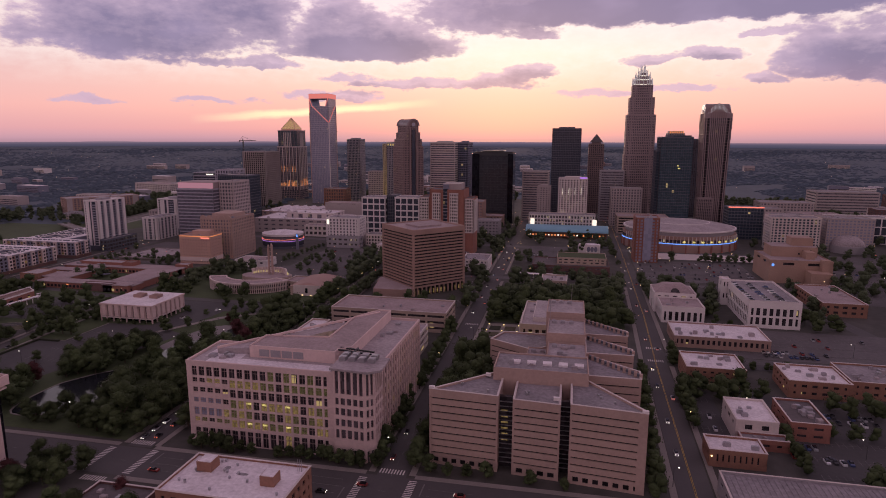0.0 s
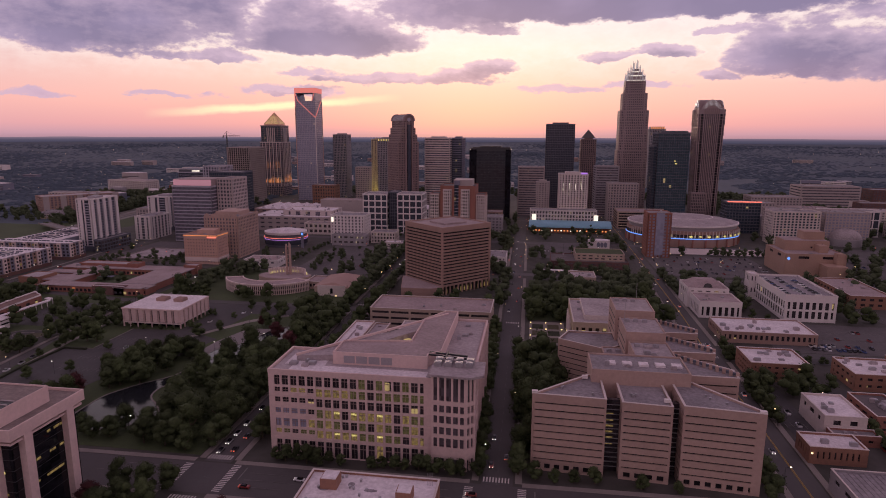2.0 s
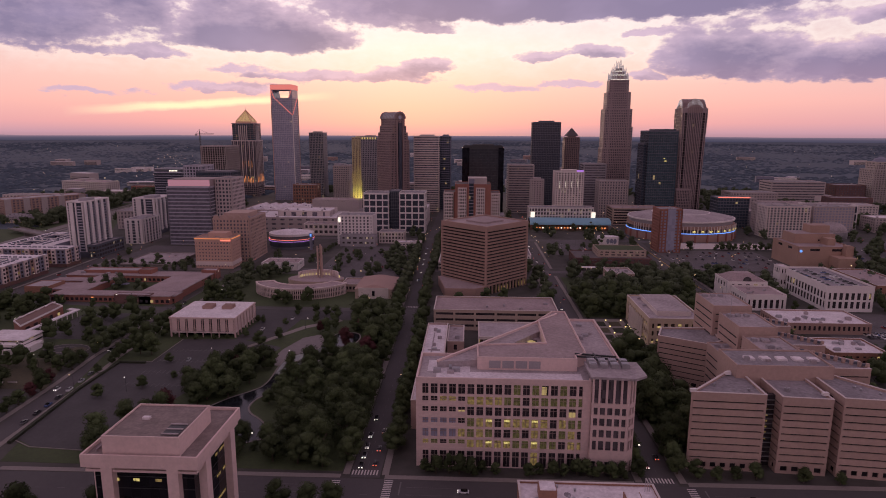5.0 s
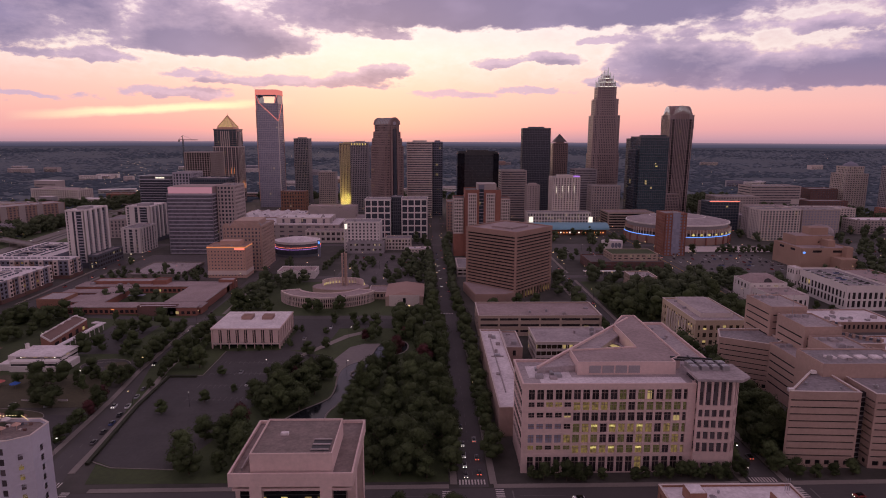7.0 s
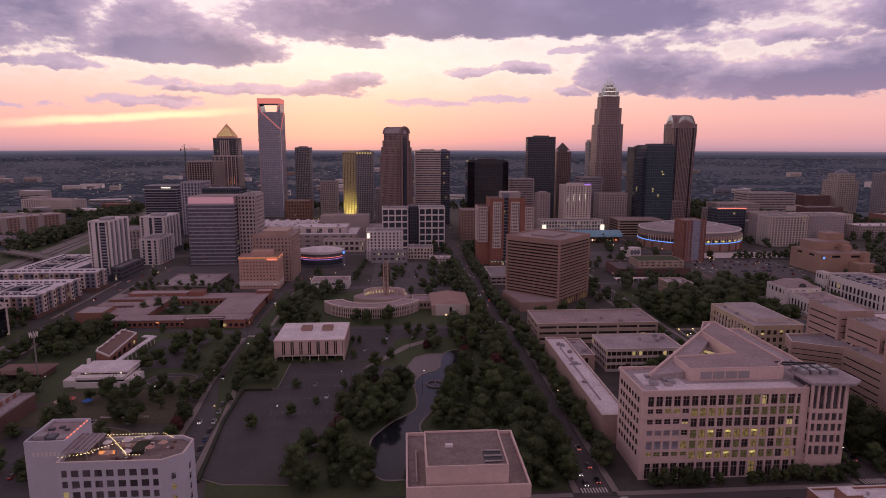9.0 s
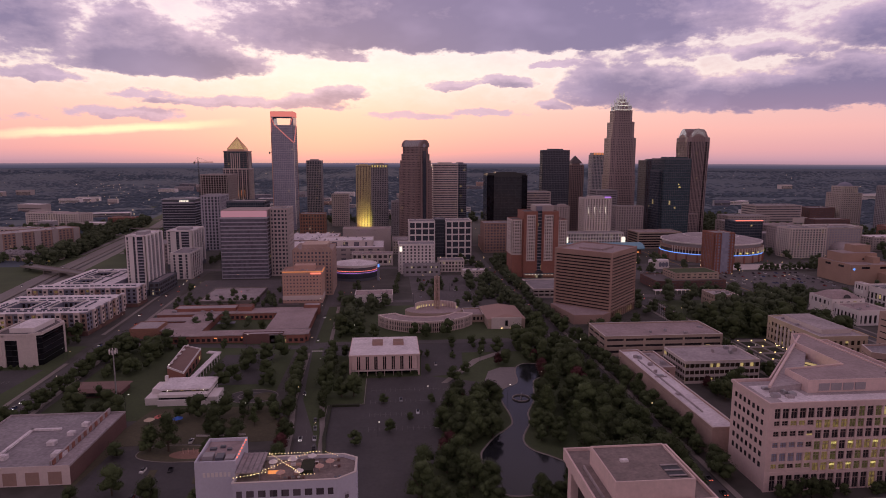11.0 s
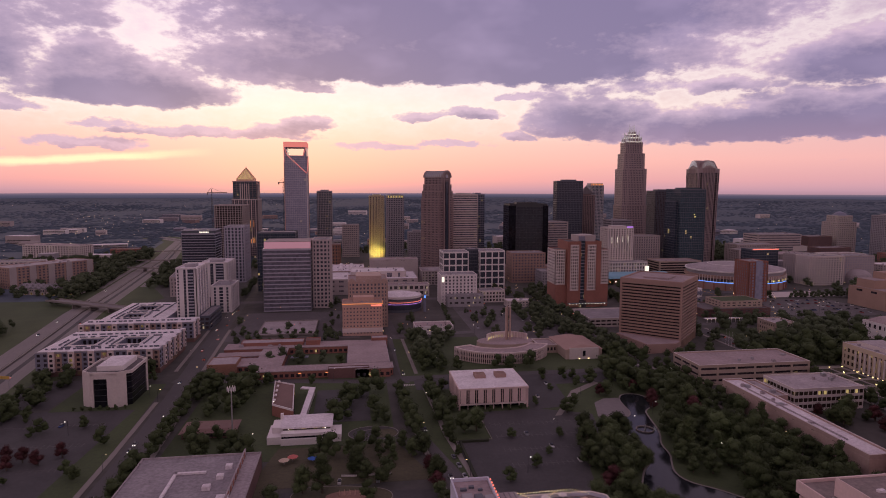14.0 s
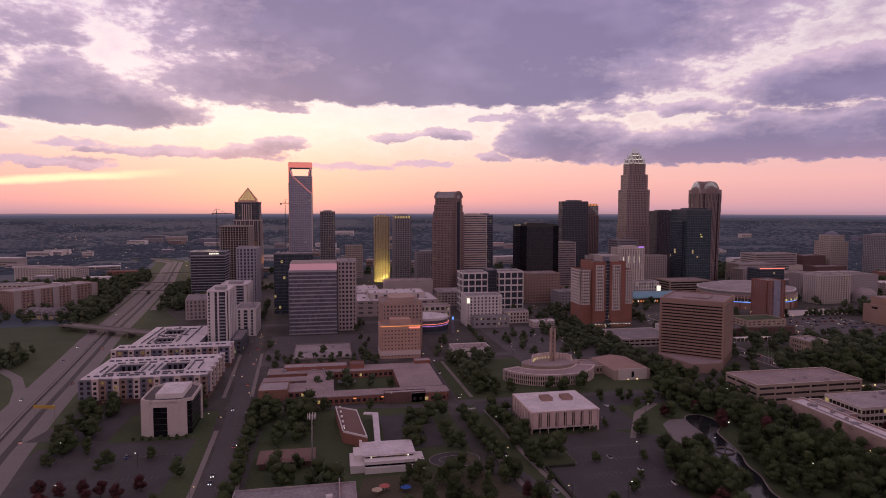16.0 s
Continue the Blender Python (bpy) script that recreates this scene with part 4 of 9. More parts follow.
def justice_centre():
    b = thing("justice_centre", "buff precast jail with thin dark slot windows", "office building")
    striped_body(b, [(-56, 238), (-26.5, 236.3), (-26.5, 262), (-32, 262)], 33, 9)
    striped_body(b, [(-20.5, 236.0), (-1.2, 234.5), (-1.2, 262), (-20.5, 262)], 32.4, 9)
    striped_body(b, [(2.6, 234.2), (32, 231.2), (32.3, 233.5), (9, 262), (2.6, 262)], 33.2, 9, ends=(0.3, 3.4))
    # glazed clefts between the three fronts
    for xa, xb in ((-26.5, -20.5), (-1.2, 2.6)):
        part("cleft_glass", Mesh().box(xa, 242, 0, xb, 244, 31.5), glass_dark, b, "dark glass cleft between the blocks")
        for k in range(14):
            part("cleft_louvre", Mesh().box(xa, 241.6, 2 + k * 2.1, xb, 242, 2.25 + k * 2.1), metal_grey, b)
        if xa < -10:
            for k in range(6):
                part("stair_light", Mesh().box(xa + 0.8, 241.8, 12 + k * 2.6, xb - 2.4, 241.95, 12.7 + k * 2.6), pane_lit, b)
    # spine blocks
    striped_spine = [(-31, 255.5), (10, 255.5), (10, 276), (-31, 276)]
    sb_ = part("spine_block", Mesh().prism(striped_spine, 0, 38.2), precast, b)
    part("spine_roof", Mesh().prism(inset(striped_spine, 0.6), 38.2, 38.35), grey_roof, sb_)
    part("spine_parapet", Mesh().rim(striped_spine, 0.5, 38.2, 39.0), precast, sb_)
    for k in range(5):
        roof_unit(b, -24 + k * 7, 263, -20 + k * 7, 267, 38.35, 39.2, white_roof, "skylight")
    for (xa, ya, xb, yb, h) in ((-9, 276, 9.5, 302, 36), (-10, 304, 9.3, 330, 40), (-11.5, 334, 9.3, 362, 42.5), (-20, 276, -9, 318, 27)):
        cb_ = part("core_block", Mesh().box(xa, ya, 0, xb, yb, h), precast, b)
        part("core_roof", Mesh().box(xa + 0.6, ya + 0.6, h, xb - 0.6, yb - 0.6, h + 0.15), pale_roof, cb_)
        part("core_parapet", Mesh().rim(rect(xa, ya, xb, yb), 0.5, h, h + 0.8), precast, cb_)
        for z in range(6, int(h) - 3, 4):
            part("core_slot", Mesh().box(xa - 0.06, ya + 2, z, xa + 0.2, yb - 2, z + 0.7), glass_shade, cb_)
            part("core_slot", Mesh().box(xa + 1.5, ya - 0.06, z, xb - 1.5, ya + 0.2, z + 0.6), glass_shade, cb_)
        for k in range(3):
            roof_unit(b, xa + 2 + 4.5 * k, yb - 7, xa + 4.4 + 4.5 * k, yb - 4.5, h + 0.15, h + 1.5, grey_panel)
    # wings with slanting terraces
    for y, h in ((271, 33), (307, 31), (341, 30)):
        striped_body(b, [(9.5, y - 4), (33, y - 4), (33.5, y + 6), (9.5, y + 24)], h, 8)
        part("terrace_wall", Mesh().beam((10, y + 22, h + 1.2), (33, y, h + 1.2), 0.55), dark_panel, b, "dark louvred screen across the terrace")
        for k in range(11):
            u = k / 10
            part("screen_post", Mesh().box(9.8 + 22.6 * u, y + 20.4 - 22 * u, h, 11.0 + 22.6 * u, y + 21.6 - 22 * u, h + 2.4), precast, b)
    striped_body(b, [(-42, 330), (-18, 316), (-9, 324), (-9, 345), (-36, 345)], 26, 7)
    for x, y in ((-9, 318), (2, 352)):
        part("aerial", Mesh().tube(x, y, 40, 55, 0.16, 0.08, 6), metal_grey, b, "tall thin roof aerial")
    for x, y in ((-55, 238.8), (-33.5, 258), (31, 232.5), (-3, 238)):
        part("roof_beacon", Mesh().box(x - 1.2, y - 0.6, 33.6, x + 1.2, y + 0.8, 34.9), white_wall, b)
    rnd = random.Random(4)
    scatter_units(b, rnd, -30, 258, 8, 274, 38.35, 3)
    scatter_units(b, rnd, -8, 278, 8, 300, 36.1, 3)
    for x0, x1, y in ((-50, -28, 239), (-19, -3, 238), (5, 24, 237)):
        for _ in range(3):
            part("roof_vent", Mesh().tube(rnd.uniform(x0, x1), y + rnd.uniform(3, 10), 33, 34, 0.5, 0.5), metal_grey, b)


justice_centre()


def low_hotel():
    """Brick slab with a white roof, in the foreground."""
    b = block("brick_office", "orange brick office with a bright patched white roof", -130, 160, -86, 184.5, 24, orange_brick, glass_dark, 6, units=0, bay=4.4, pier=2.0, band=2.0,
              roof=white_roof, parapet=0.7, category="office building")
    for x, y, s in ((-16, 2, 5.5), (10, -2, 5.0)):
        lh = part("lift_house", Mesh().box(x, y, 24, x + s, y + s, 27.5), orange_brick, b)
        part("lift_roof", Mesh().box(x + 0.3, y + 0.3, 27.5, x + s - 0.3, y + s - 0.3, 27.7), white_roof, lh)
    rnd = random.Random(8)
    for _ in range(16):
        x, y = rnd.uniform(-19, 18), rnd.uniform(-10, 10)
        part("roof_vent", Mesh().tube(x, y, 24, 24.9, 0.35, 0.5, 8), metal_grey, b)
    for _ in range(5):
        x, y = rnd.uniform(-18, 14), rnd.uniform(-9, 8)
        part("stain", Mesh().prism(ring(x, y, rnd.uniform(1, 2.5), rnd.uniform(0.6, 1.6), 10), 24.0, 24.015), grey_roof, b, "grey damp patch")
    for k in range(3):
        part("aerial", Mesh().tube(18.5 + 0.7 * k, 9, 24, 28.5, 0.12, 0.08, 6), metal_grey, b)


low_hotel()


def column_tower():
    """Black glass office behind heavy stone columns."""
    b = thing("office_tower", "black glass office behind heavy pale stone columns", "office building", -246.3, 183, 0)
    hx, hy, h = 18.3, 17.4, 39.5
    part("glass_core", Mesh().box(-hx + 2.6, -hy + 2.6, 0, hx - 2.6, hy - 2.6, h - 3), glass_black, b)
    rnd = random.Random(3)
    for z in (8, 12, 16, 20, 24, 28, 32):
        part("floor_line", Mesh().rim(rect(-hx + 2.55, -hy + 2.55, hx - 2.55, hy - 2.55), 0.2, z, z + 0.25), metal_dark, b)
    part("cornice", Mesh().rim(rect(-hx, -hy, hx, hy), 2.9, h - 3.2, h - 0.5), limestone, b)
    part("soffit", Mesh().rim(rect(-hx + 0.8, -hy + 0.8, hx - 0.8, hy - 0.8), 1.6, h - 5.0, h - 4.2), limestone, b)
    part("parapet", Mesh().rim(rect(-hx, -hy, hx, hy), 0.6, h - 0.5, h + 1.0), limestone, b)
    part("roof", Mesh().box(-hx + 0.7, -hy + 0.7, h - 0.4, hx - 0.7, hy - 0.7, h), gravel_roof, b, "brown gravel roof")
    col = Mesh().box(-1.75, -1.3, 0, 1.75, 1.3, h - 3.2).data("column", limestone)
    for t in (-10.4, 10.2):
        part("column", col, None, b, at=pose(t, -hy + 1.35, 0))
        part("column", col, None, b, at=pose(t, hy - 1.35, 0))
        part("column", col, None, b, at=pose(hx - 1.35, t * 0.95, 0, 0, 0, 90))
        part("column", col, None, b, at=pose(-hx + 1.35, t * 0.95, 0, 0, 0, 90))
    ph_ = part("penthouse", Mesh().box(-12.3, -15.2, h, 12.0, 7.6, 45.0), limestone, b)
    part("penthouse_roof", Mesh().box(-11.9, -14.8, 45.0, 11.6, 7.2, 45.15), gravel_roof, ph_)
    part("penthouse_rim", Mesh().rim(rect(-12.3, -15.2, 12.0, 7.6), 0.4, 45.0, 45.7), limestone, ph_)
    part("plant_well", Mesh().box(5.2, -13, 45.15, 10.6, -5.5, 45.3), metal_dark, ph_)
    for k in range(3):
        part("well_beam", Mesh().box(5.2, -12.6 + k * 3.2, 45.3, 10.6, -12.2 + k * 3.2, 45.6), pale_roof, b)
    roof_unit(b, -6, -3, -3.6, -1.6, 45.15, 45.9, white_roof)
    part("roof_rail", Mesh().box(-15.3, -14, h, -14.9, 5, h + 1.0), pale_roof, b)
    for z in (14.6, 22.8, 30.6):
        for _ in range(6):
            x = rnd.uniform(-13, 10)
            part("lit_office", Mesh().box(x, -hy + 2.45, z, x + rnd.uniform(1.5, 4), -hy + 2.55, z + 0.9), pane_bright if rnd.random() < 0.3 else pane_lit, b)
            y = rnd.uniform(-12, 10)
            part("lit_office", Mesh().box(hx - 2.55, y, z, hx - 2.45, y + rnd.uniform(1.0, 3), z + 0.9), pane_lit, b)


column_tower()


def rooftop_hotel():
    """White hotel with a lit roof terrace."""
    b = thing("hotel", "white hotel slab with a lit rooftop terrace", "hotel")
    x0, y0, x1, y1, h = -371.3, 183, -334.5, 199.5, 41.0
    main = [(x0, y0), (-340, y0), (x1, y0 + 4), (x1, y1 - 3), (-339, y1), (x0, y1)]
    facade(b, main, 0, h, blue_white, glass_brown, 11, bay=3.4, pier=1.15, band=1.25, deep=0.35, crown=1.5, roof=gravel_roof, parapet=1.1, skip=(1, 2, 3, 5))
    for i, (p, q, ln, ang) in enumerate(edges(main)):
        if i in (1, 2, 3):
            part("blank_wall", Mesh().box(0, 0.05, 0, ln, 0.5, h), blue_white, b, at=pose(p.x, p.y, 0, 0, 0, ang))
            for fl in range(10):
                part("corner_window", Mesh().box(ln * 0.4, 0.0, 3.2 + fl * 3.5, ln * 0.4 + 1.3, 0.1, 5.2 + fl * 3.5), pane_lit if (i == 1 and fl % 3) else glass_brown, b, at=pose(p.x, p.y, 0, 0, 0, ang))
    t = rect(-383.6, 188.5, -371.2, 205.0)
    sgt = part("sign_tower", Mesh().prism(t, 0, 45.4), blue_white, b)
    part("sign_tower_rim", Mesh().rim(t, 0.5, 45.4, 46.6), blue_white, sgt)
    part("sign_tower_roof", Mesh().prism(inset(t, 0.6), 45.4, 45.6), pink_roof, sgt)
    for x, y, w_, d_, z_ in ((-382, 191, 3.2, 3.0, 1.5), (-378, 190.5, 2.4, 3.4, 1.2), (-375, 190.5, 2.8, 3.0, 0.9), (-381.5, 198, 2.0, 1.2, 0.7), (-378.6, 199.4, 1.6, 1.0, 0.7), (-376, 197.6, 1.4, 1.0, 0.6)):
        part("roof_unit", Mesh().box(x, y, 45.6, x + w_, y + d_, 45.6 + z_), dark_panel if w_ < 2.6 else grey_panel, sgt)
    for k in range(7):
        part("rope_light", Mesh().box(-371.3, 190 + 2 * k, 46.7, -370.9, 190.5 + 2 * k, 47.1), light_red, b)
    # unreadable sign as bars
    for k in range(7):
        part("sign_bar", Mesh().box(-381.2 + k * 1.25, 188.35, 41.6, -380.4 + k * 1.25, 188.48, 43.0), white_wall, sgt)
    cnp = part("canopy", Mesh().box(-371, 186, 43.6, -363.5, 199, 43.9), pale_roof, b, "ribbed pale terrace canopy")
    for k in range(5):
        part("canopy_rib", Mesh().box(-371 + 1.6 * k, 186, 43.9, -370.7 + 1.6 * k, 199, 44.15), grey_roof, cnp)
    for k in range(4):
        part("canopy_post", Mesh().box(-363.9, 186.2 + 4 * k, h, -363.6, 186.5 + 4 * k, 43.6), metal_grey, b)
    rnd = random.Random(6)
    for (p, q) in (((-366, 185), (-350, 199)), ((-364, 198.5), (-346, 199)), ((-345, 199), (-340, 195)), ((-351, 184.5), (-346, 184.5)), ((-363, 199), (-351, 185)), ((-371, 184), (-361, 187))):
        p, q = Vector(p), Vector(q)
        nn = int((q - p).length / 1.0)
        for k in range(nn):
            c = p + (q - p) * k / nn
            part("string_light", Mesh().box(c.x - 0.09, c.y - 0.09, 43.3, c.x + 0.09, c.y + 0.09, 43.48), light_warm, b)
    for k in range(8):
        x, y = rnd.uniform(-362, -345), rnd.uniform(186, 197)
        part("terrace_seat", Mesh().box(x, y, h, x + 1.6, y + 0.8, h + 0.8), salmon_brick if k % 2 else white_wall, b)
    part("parasol", Mesh().tube(-355, 195, h + 2.2, h + 3.4, 1.7, 0.1, 8).tube(-355, 195, h, h + 2.2, 0.06, 0.06, 6), white_wall, b, "white terrace parasol")
    part("bar_counter", Mesh().box(-362, 190, h, -357, 190.6, h + 0.9), light_orange, b, "glowing orange bar counter")
    for k, (x, y) in enumerate(((-361, 194), (-357.5, 187), (-352, 187.5), (-346, 190), (-349, 197), (-343, 193))):
        part("parasol", Mesh().tube(x, y, h + 2.0, h + 2.9, 1.5, 0.1, 8).tube(x, y, h, h + 2.1, 0.06, 0.06, 6), salmon_brick if k % 2 else white_wall, b, "terrace parasol")
    for k in range(14):
        x, y = rnd.uniform(-369, -340), rnd.uniform(185, 197.5)
        part("terrace_table", Mesh().tube(x, y, h + 0.68, h + 0.74, 0.5, 0.5, 8).tube(x, y, h, h + 0.7, 0.05, 0.05, 6), dark_panel if k % 3 else precast_pale, b)
        part("terrace_seat", Mesh().box(x + 0.8, y, h, x + 1.7, y + 0.7, h + 0.75), rnd.choice((dark_brick, dark_panel, red_roof)), b)
    part("hedge", Mesh().box(-352, 189, h, -348, 196, h + 1.3), hedge_m, b, "dark planted screen")


rooftop_hotel()


def fin_library():
    """White block on stilts with tall dark slots between its wall panels."""
    b = thing("library", "white panelled block with tall dark slots, on stilts", "library", -327, 408.5, 0)
    hx, hy, h = 22.2, 19.6, 14.0
    part("core", Mesh().box(-hx + 1.0, -hy + 1.0, 3.2, hx - 1.0, hy - 1.0, h - 0.8), glass_shade, b)
    part("ground_floor", Mesh().box(-hx + 4.5, -hy + 4.5, 0, hx - 4.5, hy - 4.5, 3.2), glass_black, b)
    part("floor_slab", Mesh().box(-hx, -hy, 3.0, hx, hy, 3.8), rose_white, b)
    part("roof_slab", Mesh().box(-hx - 0.6, -hy - 0.6, h - 1.0, hx + 0.6, hy + 0.6, h), limestone, b)
    part("roof", Mesh().box(-hx - 0.1, -hy - 0.1, h, hx + 0.1, hy + 0.1, h + 0.12), white_roof, b)
    pa = Mesh().box(-1.75, 0, 4.2, 1.75, 0.7, h - 1.2).data("wall_panel", limestone)
    fin = Mesh().box(-0.17, -0.45, 0, 0.17, 0.7, h - 1.0).data("fin", limestone)
    for p, q, ln, ang in edges(rect(-hx, -hy, hx, hy)):
        n = 8 if ln > 40 else 7
        for k in range(n):
            c = p + (q - p) * ((k + 0.5) / n)
            part("wall_panel", pa, None, b, at=pose(c.x, c.y, 0, 0, 0, ang))
        for k in range(n + 1):
            c = p + (q - p) * (min(max(k / n, 0.006), 0.994))
            part("fin", fin, None, b, at=pose(c.x, c.y, 0, 0, 0, ang))
    for x in (-8, 6):
        ph_ = part("plant_house", Mesh().box(x, 0, h, x + 6.5, 7, h + 1.6), grey_roof, b)
        for k in range(6):
            part("plant_slat", Mesh().box(x - 0.3, -0.2 + 1.35 * k, h + 0.1, x + 6.8, 0.4 + 1.35 * k, h + 2.4), brown_panel, ph_, "weathered brown slat of the roof plant")


fin_library()
block("courthouse_annex", "flat buff concrete deck building with long openings", -172, 414, -85, 450, 14, tan_panel, glass_dark, 3, units=5, bay=14, pier=1.5, band=2.6, roof=pink_roof)
lg = block("gallery_wing", "long blind buff stone wing with a pale roof", -173.5, 266, -160.5, 384, 13.6, precast, glass_dark, 1, units=6, bay=14, pier=12.2, band=11.6, roof=white_roof, sill=0.4)
part("roof_duct", Mesh().box(-1.6, -40, 13.6, -1.0, 40, 14.3).box(-3.5, 10, 13.6, 3.5, 10.6, 14.2), pale_roof, lg)
block("gallery_wing", "stepped buff stone end block with a pale roof", -160, 352, -150, 384, 12.5, precast, glass_dark, 1, units=2, bay=12, pier=4, band=8, roof=pale_roof)
block("glass_office", "low pale office with lit ribbon windows", -141, 358, -92, 388, 14, precast_pale, glass_lit, 3, units=5, bay=3.2, pier=0.3, band=1.7, roof=pale_roof, parapet=0.6, category="office building")


def brown_office():
    b = thing("brown_office", "brown stone office turned cornerwise with deep ribbon windows", "office building")
    P = [(-133.5, 508), (-95, 549), (-134, 588), (-173.5, 545.5)]
    h = 59.5
    part("glass_core", Mesh().prism(inset(P, 1.4), 0, h - 2.0), glass_shade, b)
    n = 17
    z0 = 7.5
    step = (h - 4.6 - z0) / n
    bm_ = Mesh().rim(P, 1.6, 0, step * 0.51).data("floor_band", brown_panel)
    for k in range(n):
        part("floor_band", bm_, None, b, at=pose(0, 0, z0 + k * step))
    part("attic", Mesh().rim(P, 1.6, h - 4.6, h), brown_panel, b)
    part("roof", Mesh().prism(inset(P, 1.5), h - 1.4, h - 1.0), pink_roof, b)
    part("penthouse", Mesh().prism(inset(P, 16), h - 1.0, h + 0.4), pink_roof, b)
    col = Mesh().box(-0.8, 0.05, 0, 0.8, 1.6, h - 4).data("column", brown_panel)
    low = Mesh().box(-0.5, 0.05, 0, 0.5, 1.4, z0).data("low_column", brown_panel)
    for p, q, ln, ang in edges(P):
        for s in (0.85, ln - 0.85):
            c = p + (q - p) * (s / ln)
            part("column", col, None, b, at=pose(c.x, c.y, 0, 0, 0, ang))
        for k in range(1, 12):
            c = p + (q - p) * (k / 12)
            part("low_column", low, None, b, at=pose(c.x, c.y, 0, 0, 0, ang))
    for k in range(14):
        p, q = Vector(P[0]), Vector(P[1])
        c = p + (q - p) * ((k + 0.5) / 14)
        part("lobby_light", Mesh().box(-0.6, 1.0, 1.0, 0.6, 1.2, 5.0), pane_lit, b, at=pose(c.x, c.y, 0, 0, 0, 46))
    pod_ = part("podium", Mesh().prism([(-176, 545), (-168, 500), (-142, 500), (-133, 508), (-173, 546)], 0, 8.0), brown_panel, b)
    part("podium_roof", Mesh().prism(inset([(-176, 545), (-168, 500), (-142, 500), (-133, 508), (-173, 546)], 0.6), 8.0, 8.2), pink_roof, pod_)


brown_office()
# The dark core paints the shade inside the open decks.
block("parking_deck", "pale two-storey parking deck with dark open slots", -179, 602, -120, 654, 8.5, precast_pale, glass_shade, 2, units=0, bay=6.0, pier=0.9, band=1.9, deep=0.9, category="parking deck")


def curved_church():
    """A bowed two-storey front before a fan of lit columns and a slim open spire."""
    b = thing("church", "bowed pale brick church with a slim lit spire", "church")
    outer = ring(-293, 522, 42, 37, 30, 200, 340)
    inner = list(reversed(ring(-293, 522, 27, 22, 30, 200, 340)))
    C = outer + inner
    part("curved_wall", Mesh().prism(C, 0, 8.6), tan_panel, b)
    part("curved_roof", Mesh().prism(inset(C, 0.4), 8.6, 8.9), pink_roof, b)
    part("coping", Mesh().rim(inset(C, -0.45), 1.1, 8.5, 9.6), rose_white, b, "pale stone coping of the bowed front")
    pil = Mesh().box(-0.3, -0.45, 0, 0.3, 0.4, 8.4).data("pilaster", rose_white)
    win = Mesh().box(-0.42, -0.12, 0, 0.42, 0.3, 2.3).data("window", glass_shade)
    for p, q, ln, ang in list(edges(outer))[:29]:
        for u in (0.0, 0.5):
            c = p + (q - p) * u
            part("pilaster", pil, None, b, at=pose(c.x, c.y, 0, 0, 0, ang))
            c = p + (q - p) * (u + 0.25)
            for z in (1.2, 5.0):
                part("window", win, None, b, at=pose(c.x, c.y, z, 0, 0, ang))
    part("nave", Mesh().prism(ring(-285, 530, 25, 15, 28), 0, 8.0), tan_panel, b)
    part("nave_roof", Mesh().prism(ring(-285, 530, 24.5, 14.5, 28), 8.0, 8.3), pink_roof, b)
    fan = ring(-283, 528, 18, 13, 17, 12, 168)
    back = Mesh()
    for (xa, ya), (xb, yb) in zip(fan, fan[1:]):
        back.prism([(xa, ya + 1.2), (xb, yb + 1.2), (xb, yb + 1.8), (xa, ya + 1.8)], 8.3, 13.4)
    part("fan_wall", back, rose_white, b, "curved wall behind the colonnade")
    for x, y in fan:
        part("colonnade", Mesh().box(x - 0.6, y - 0.5, 8.3, x + 0.6, y + 0.5, 13.6), rose_white, b)
        part("wall_light", Mesh().box(x + 0.9, y + 0.7, 8.4, x + 1.6, y + 1.15, 10.4), nave_light, b)
    sp_ = part("spire", Mesh().box(-284.2, 531.2, 0, -283.0, 533.2, 37).box(-280.6, 531.2, 0, -279.4, 533.2, 37).box(-282.3, 534.2, 0, -281.1, 535, 38), precast, b, "slim open spire of stone slabs")
    for k in range(9):
        part("spire_brace", Mesh().box(-283.4, 531.6, 4 + 3.8 * k, -279.9, 532.0, 4.5 + 3.8 * k), precast, sp_)
    link = thing("church_link", "low flat-roofed link between church and hall", "building", -251, 526)
    facade(link, rect(-8, -12, 8, 12), 0, 6, tan_panel, glass_dark, 1, bay=3, pier=1.2, band=2.0, roof=pink_roof)
    spire = thing("church_hall", "low pale hall with a ribbed hipped roof", "hall", -227.3, 515, 0)
    part("wall", Mesh().box(-15.6, -22.5, 0, 15.6, 22.5, 8.2), tan_panel, spire)
    part("gable_wall", Mesh().prism(rect(-12.5, -23.1, 12.5, -22.5), 0, 9.5), precast_pale, spire)
    part("roof", Mesh().prism(rect(-16.2, -23, 16.2, 23), 8.2, 11.2, rect(-1.5, -19, 1.5, 19)), brown_panel, spire)
    part("tall_window", Mesh().box(-1.1, -23.3, 2.5, 1.1, -23.1, 7.0), glass_black, spire)
    for x in (-4, 4):
        part("wall_light", Mesh().box(x - 0.5, -23.5, 0.3, x + 0.5, -23.2, 0.9), light_warm, spire)


curved_church()


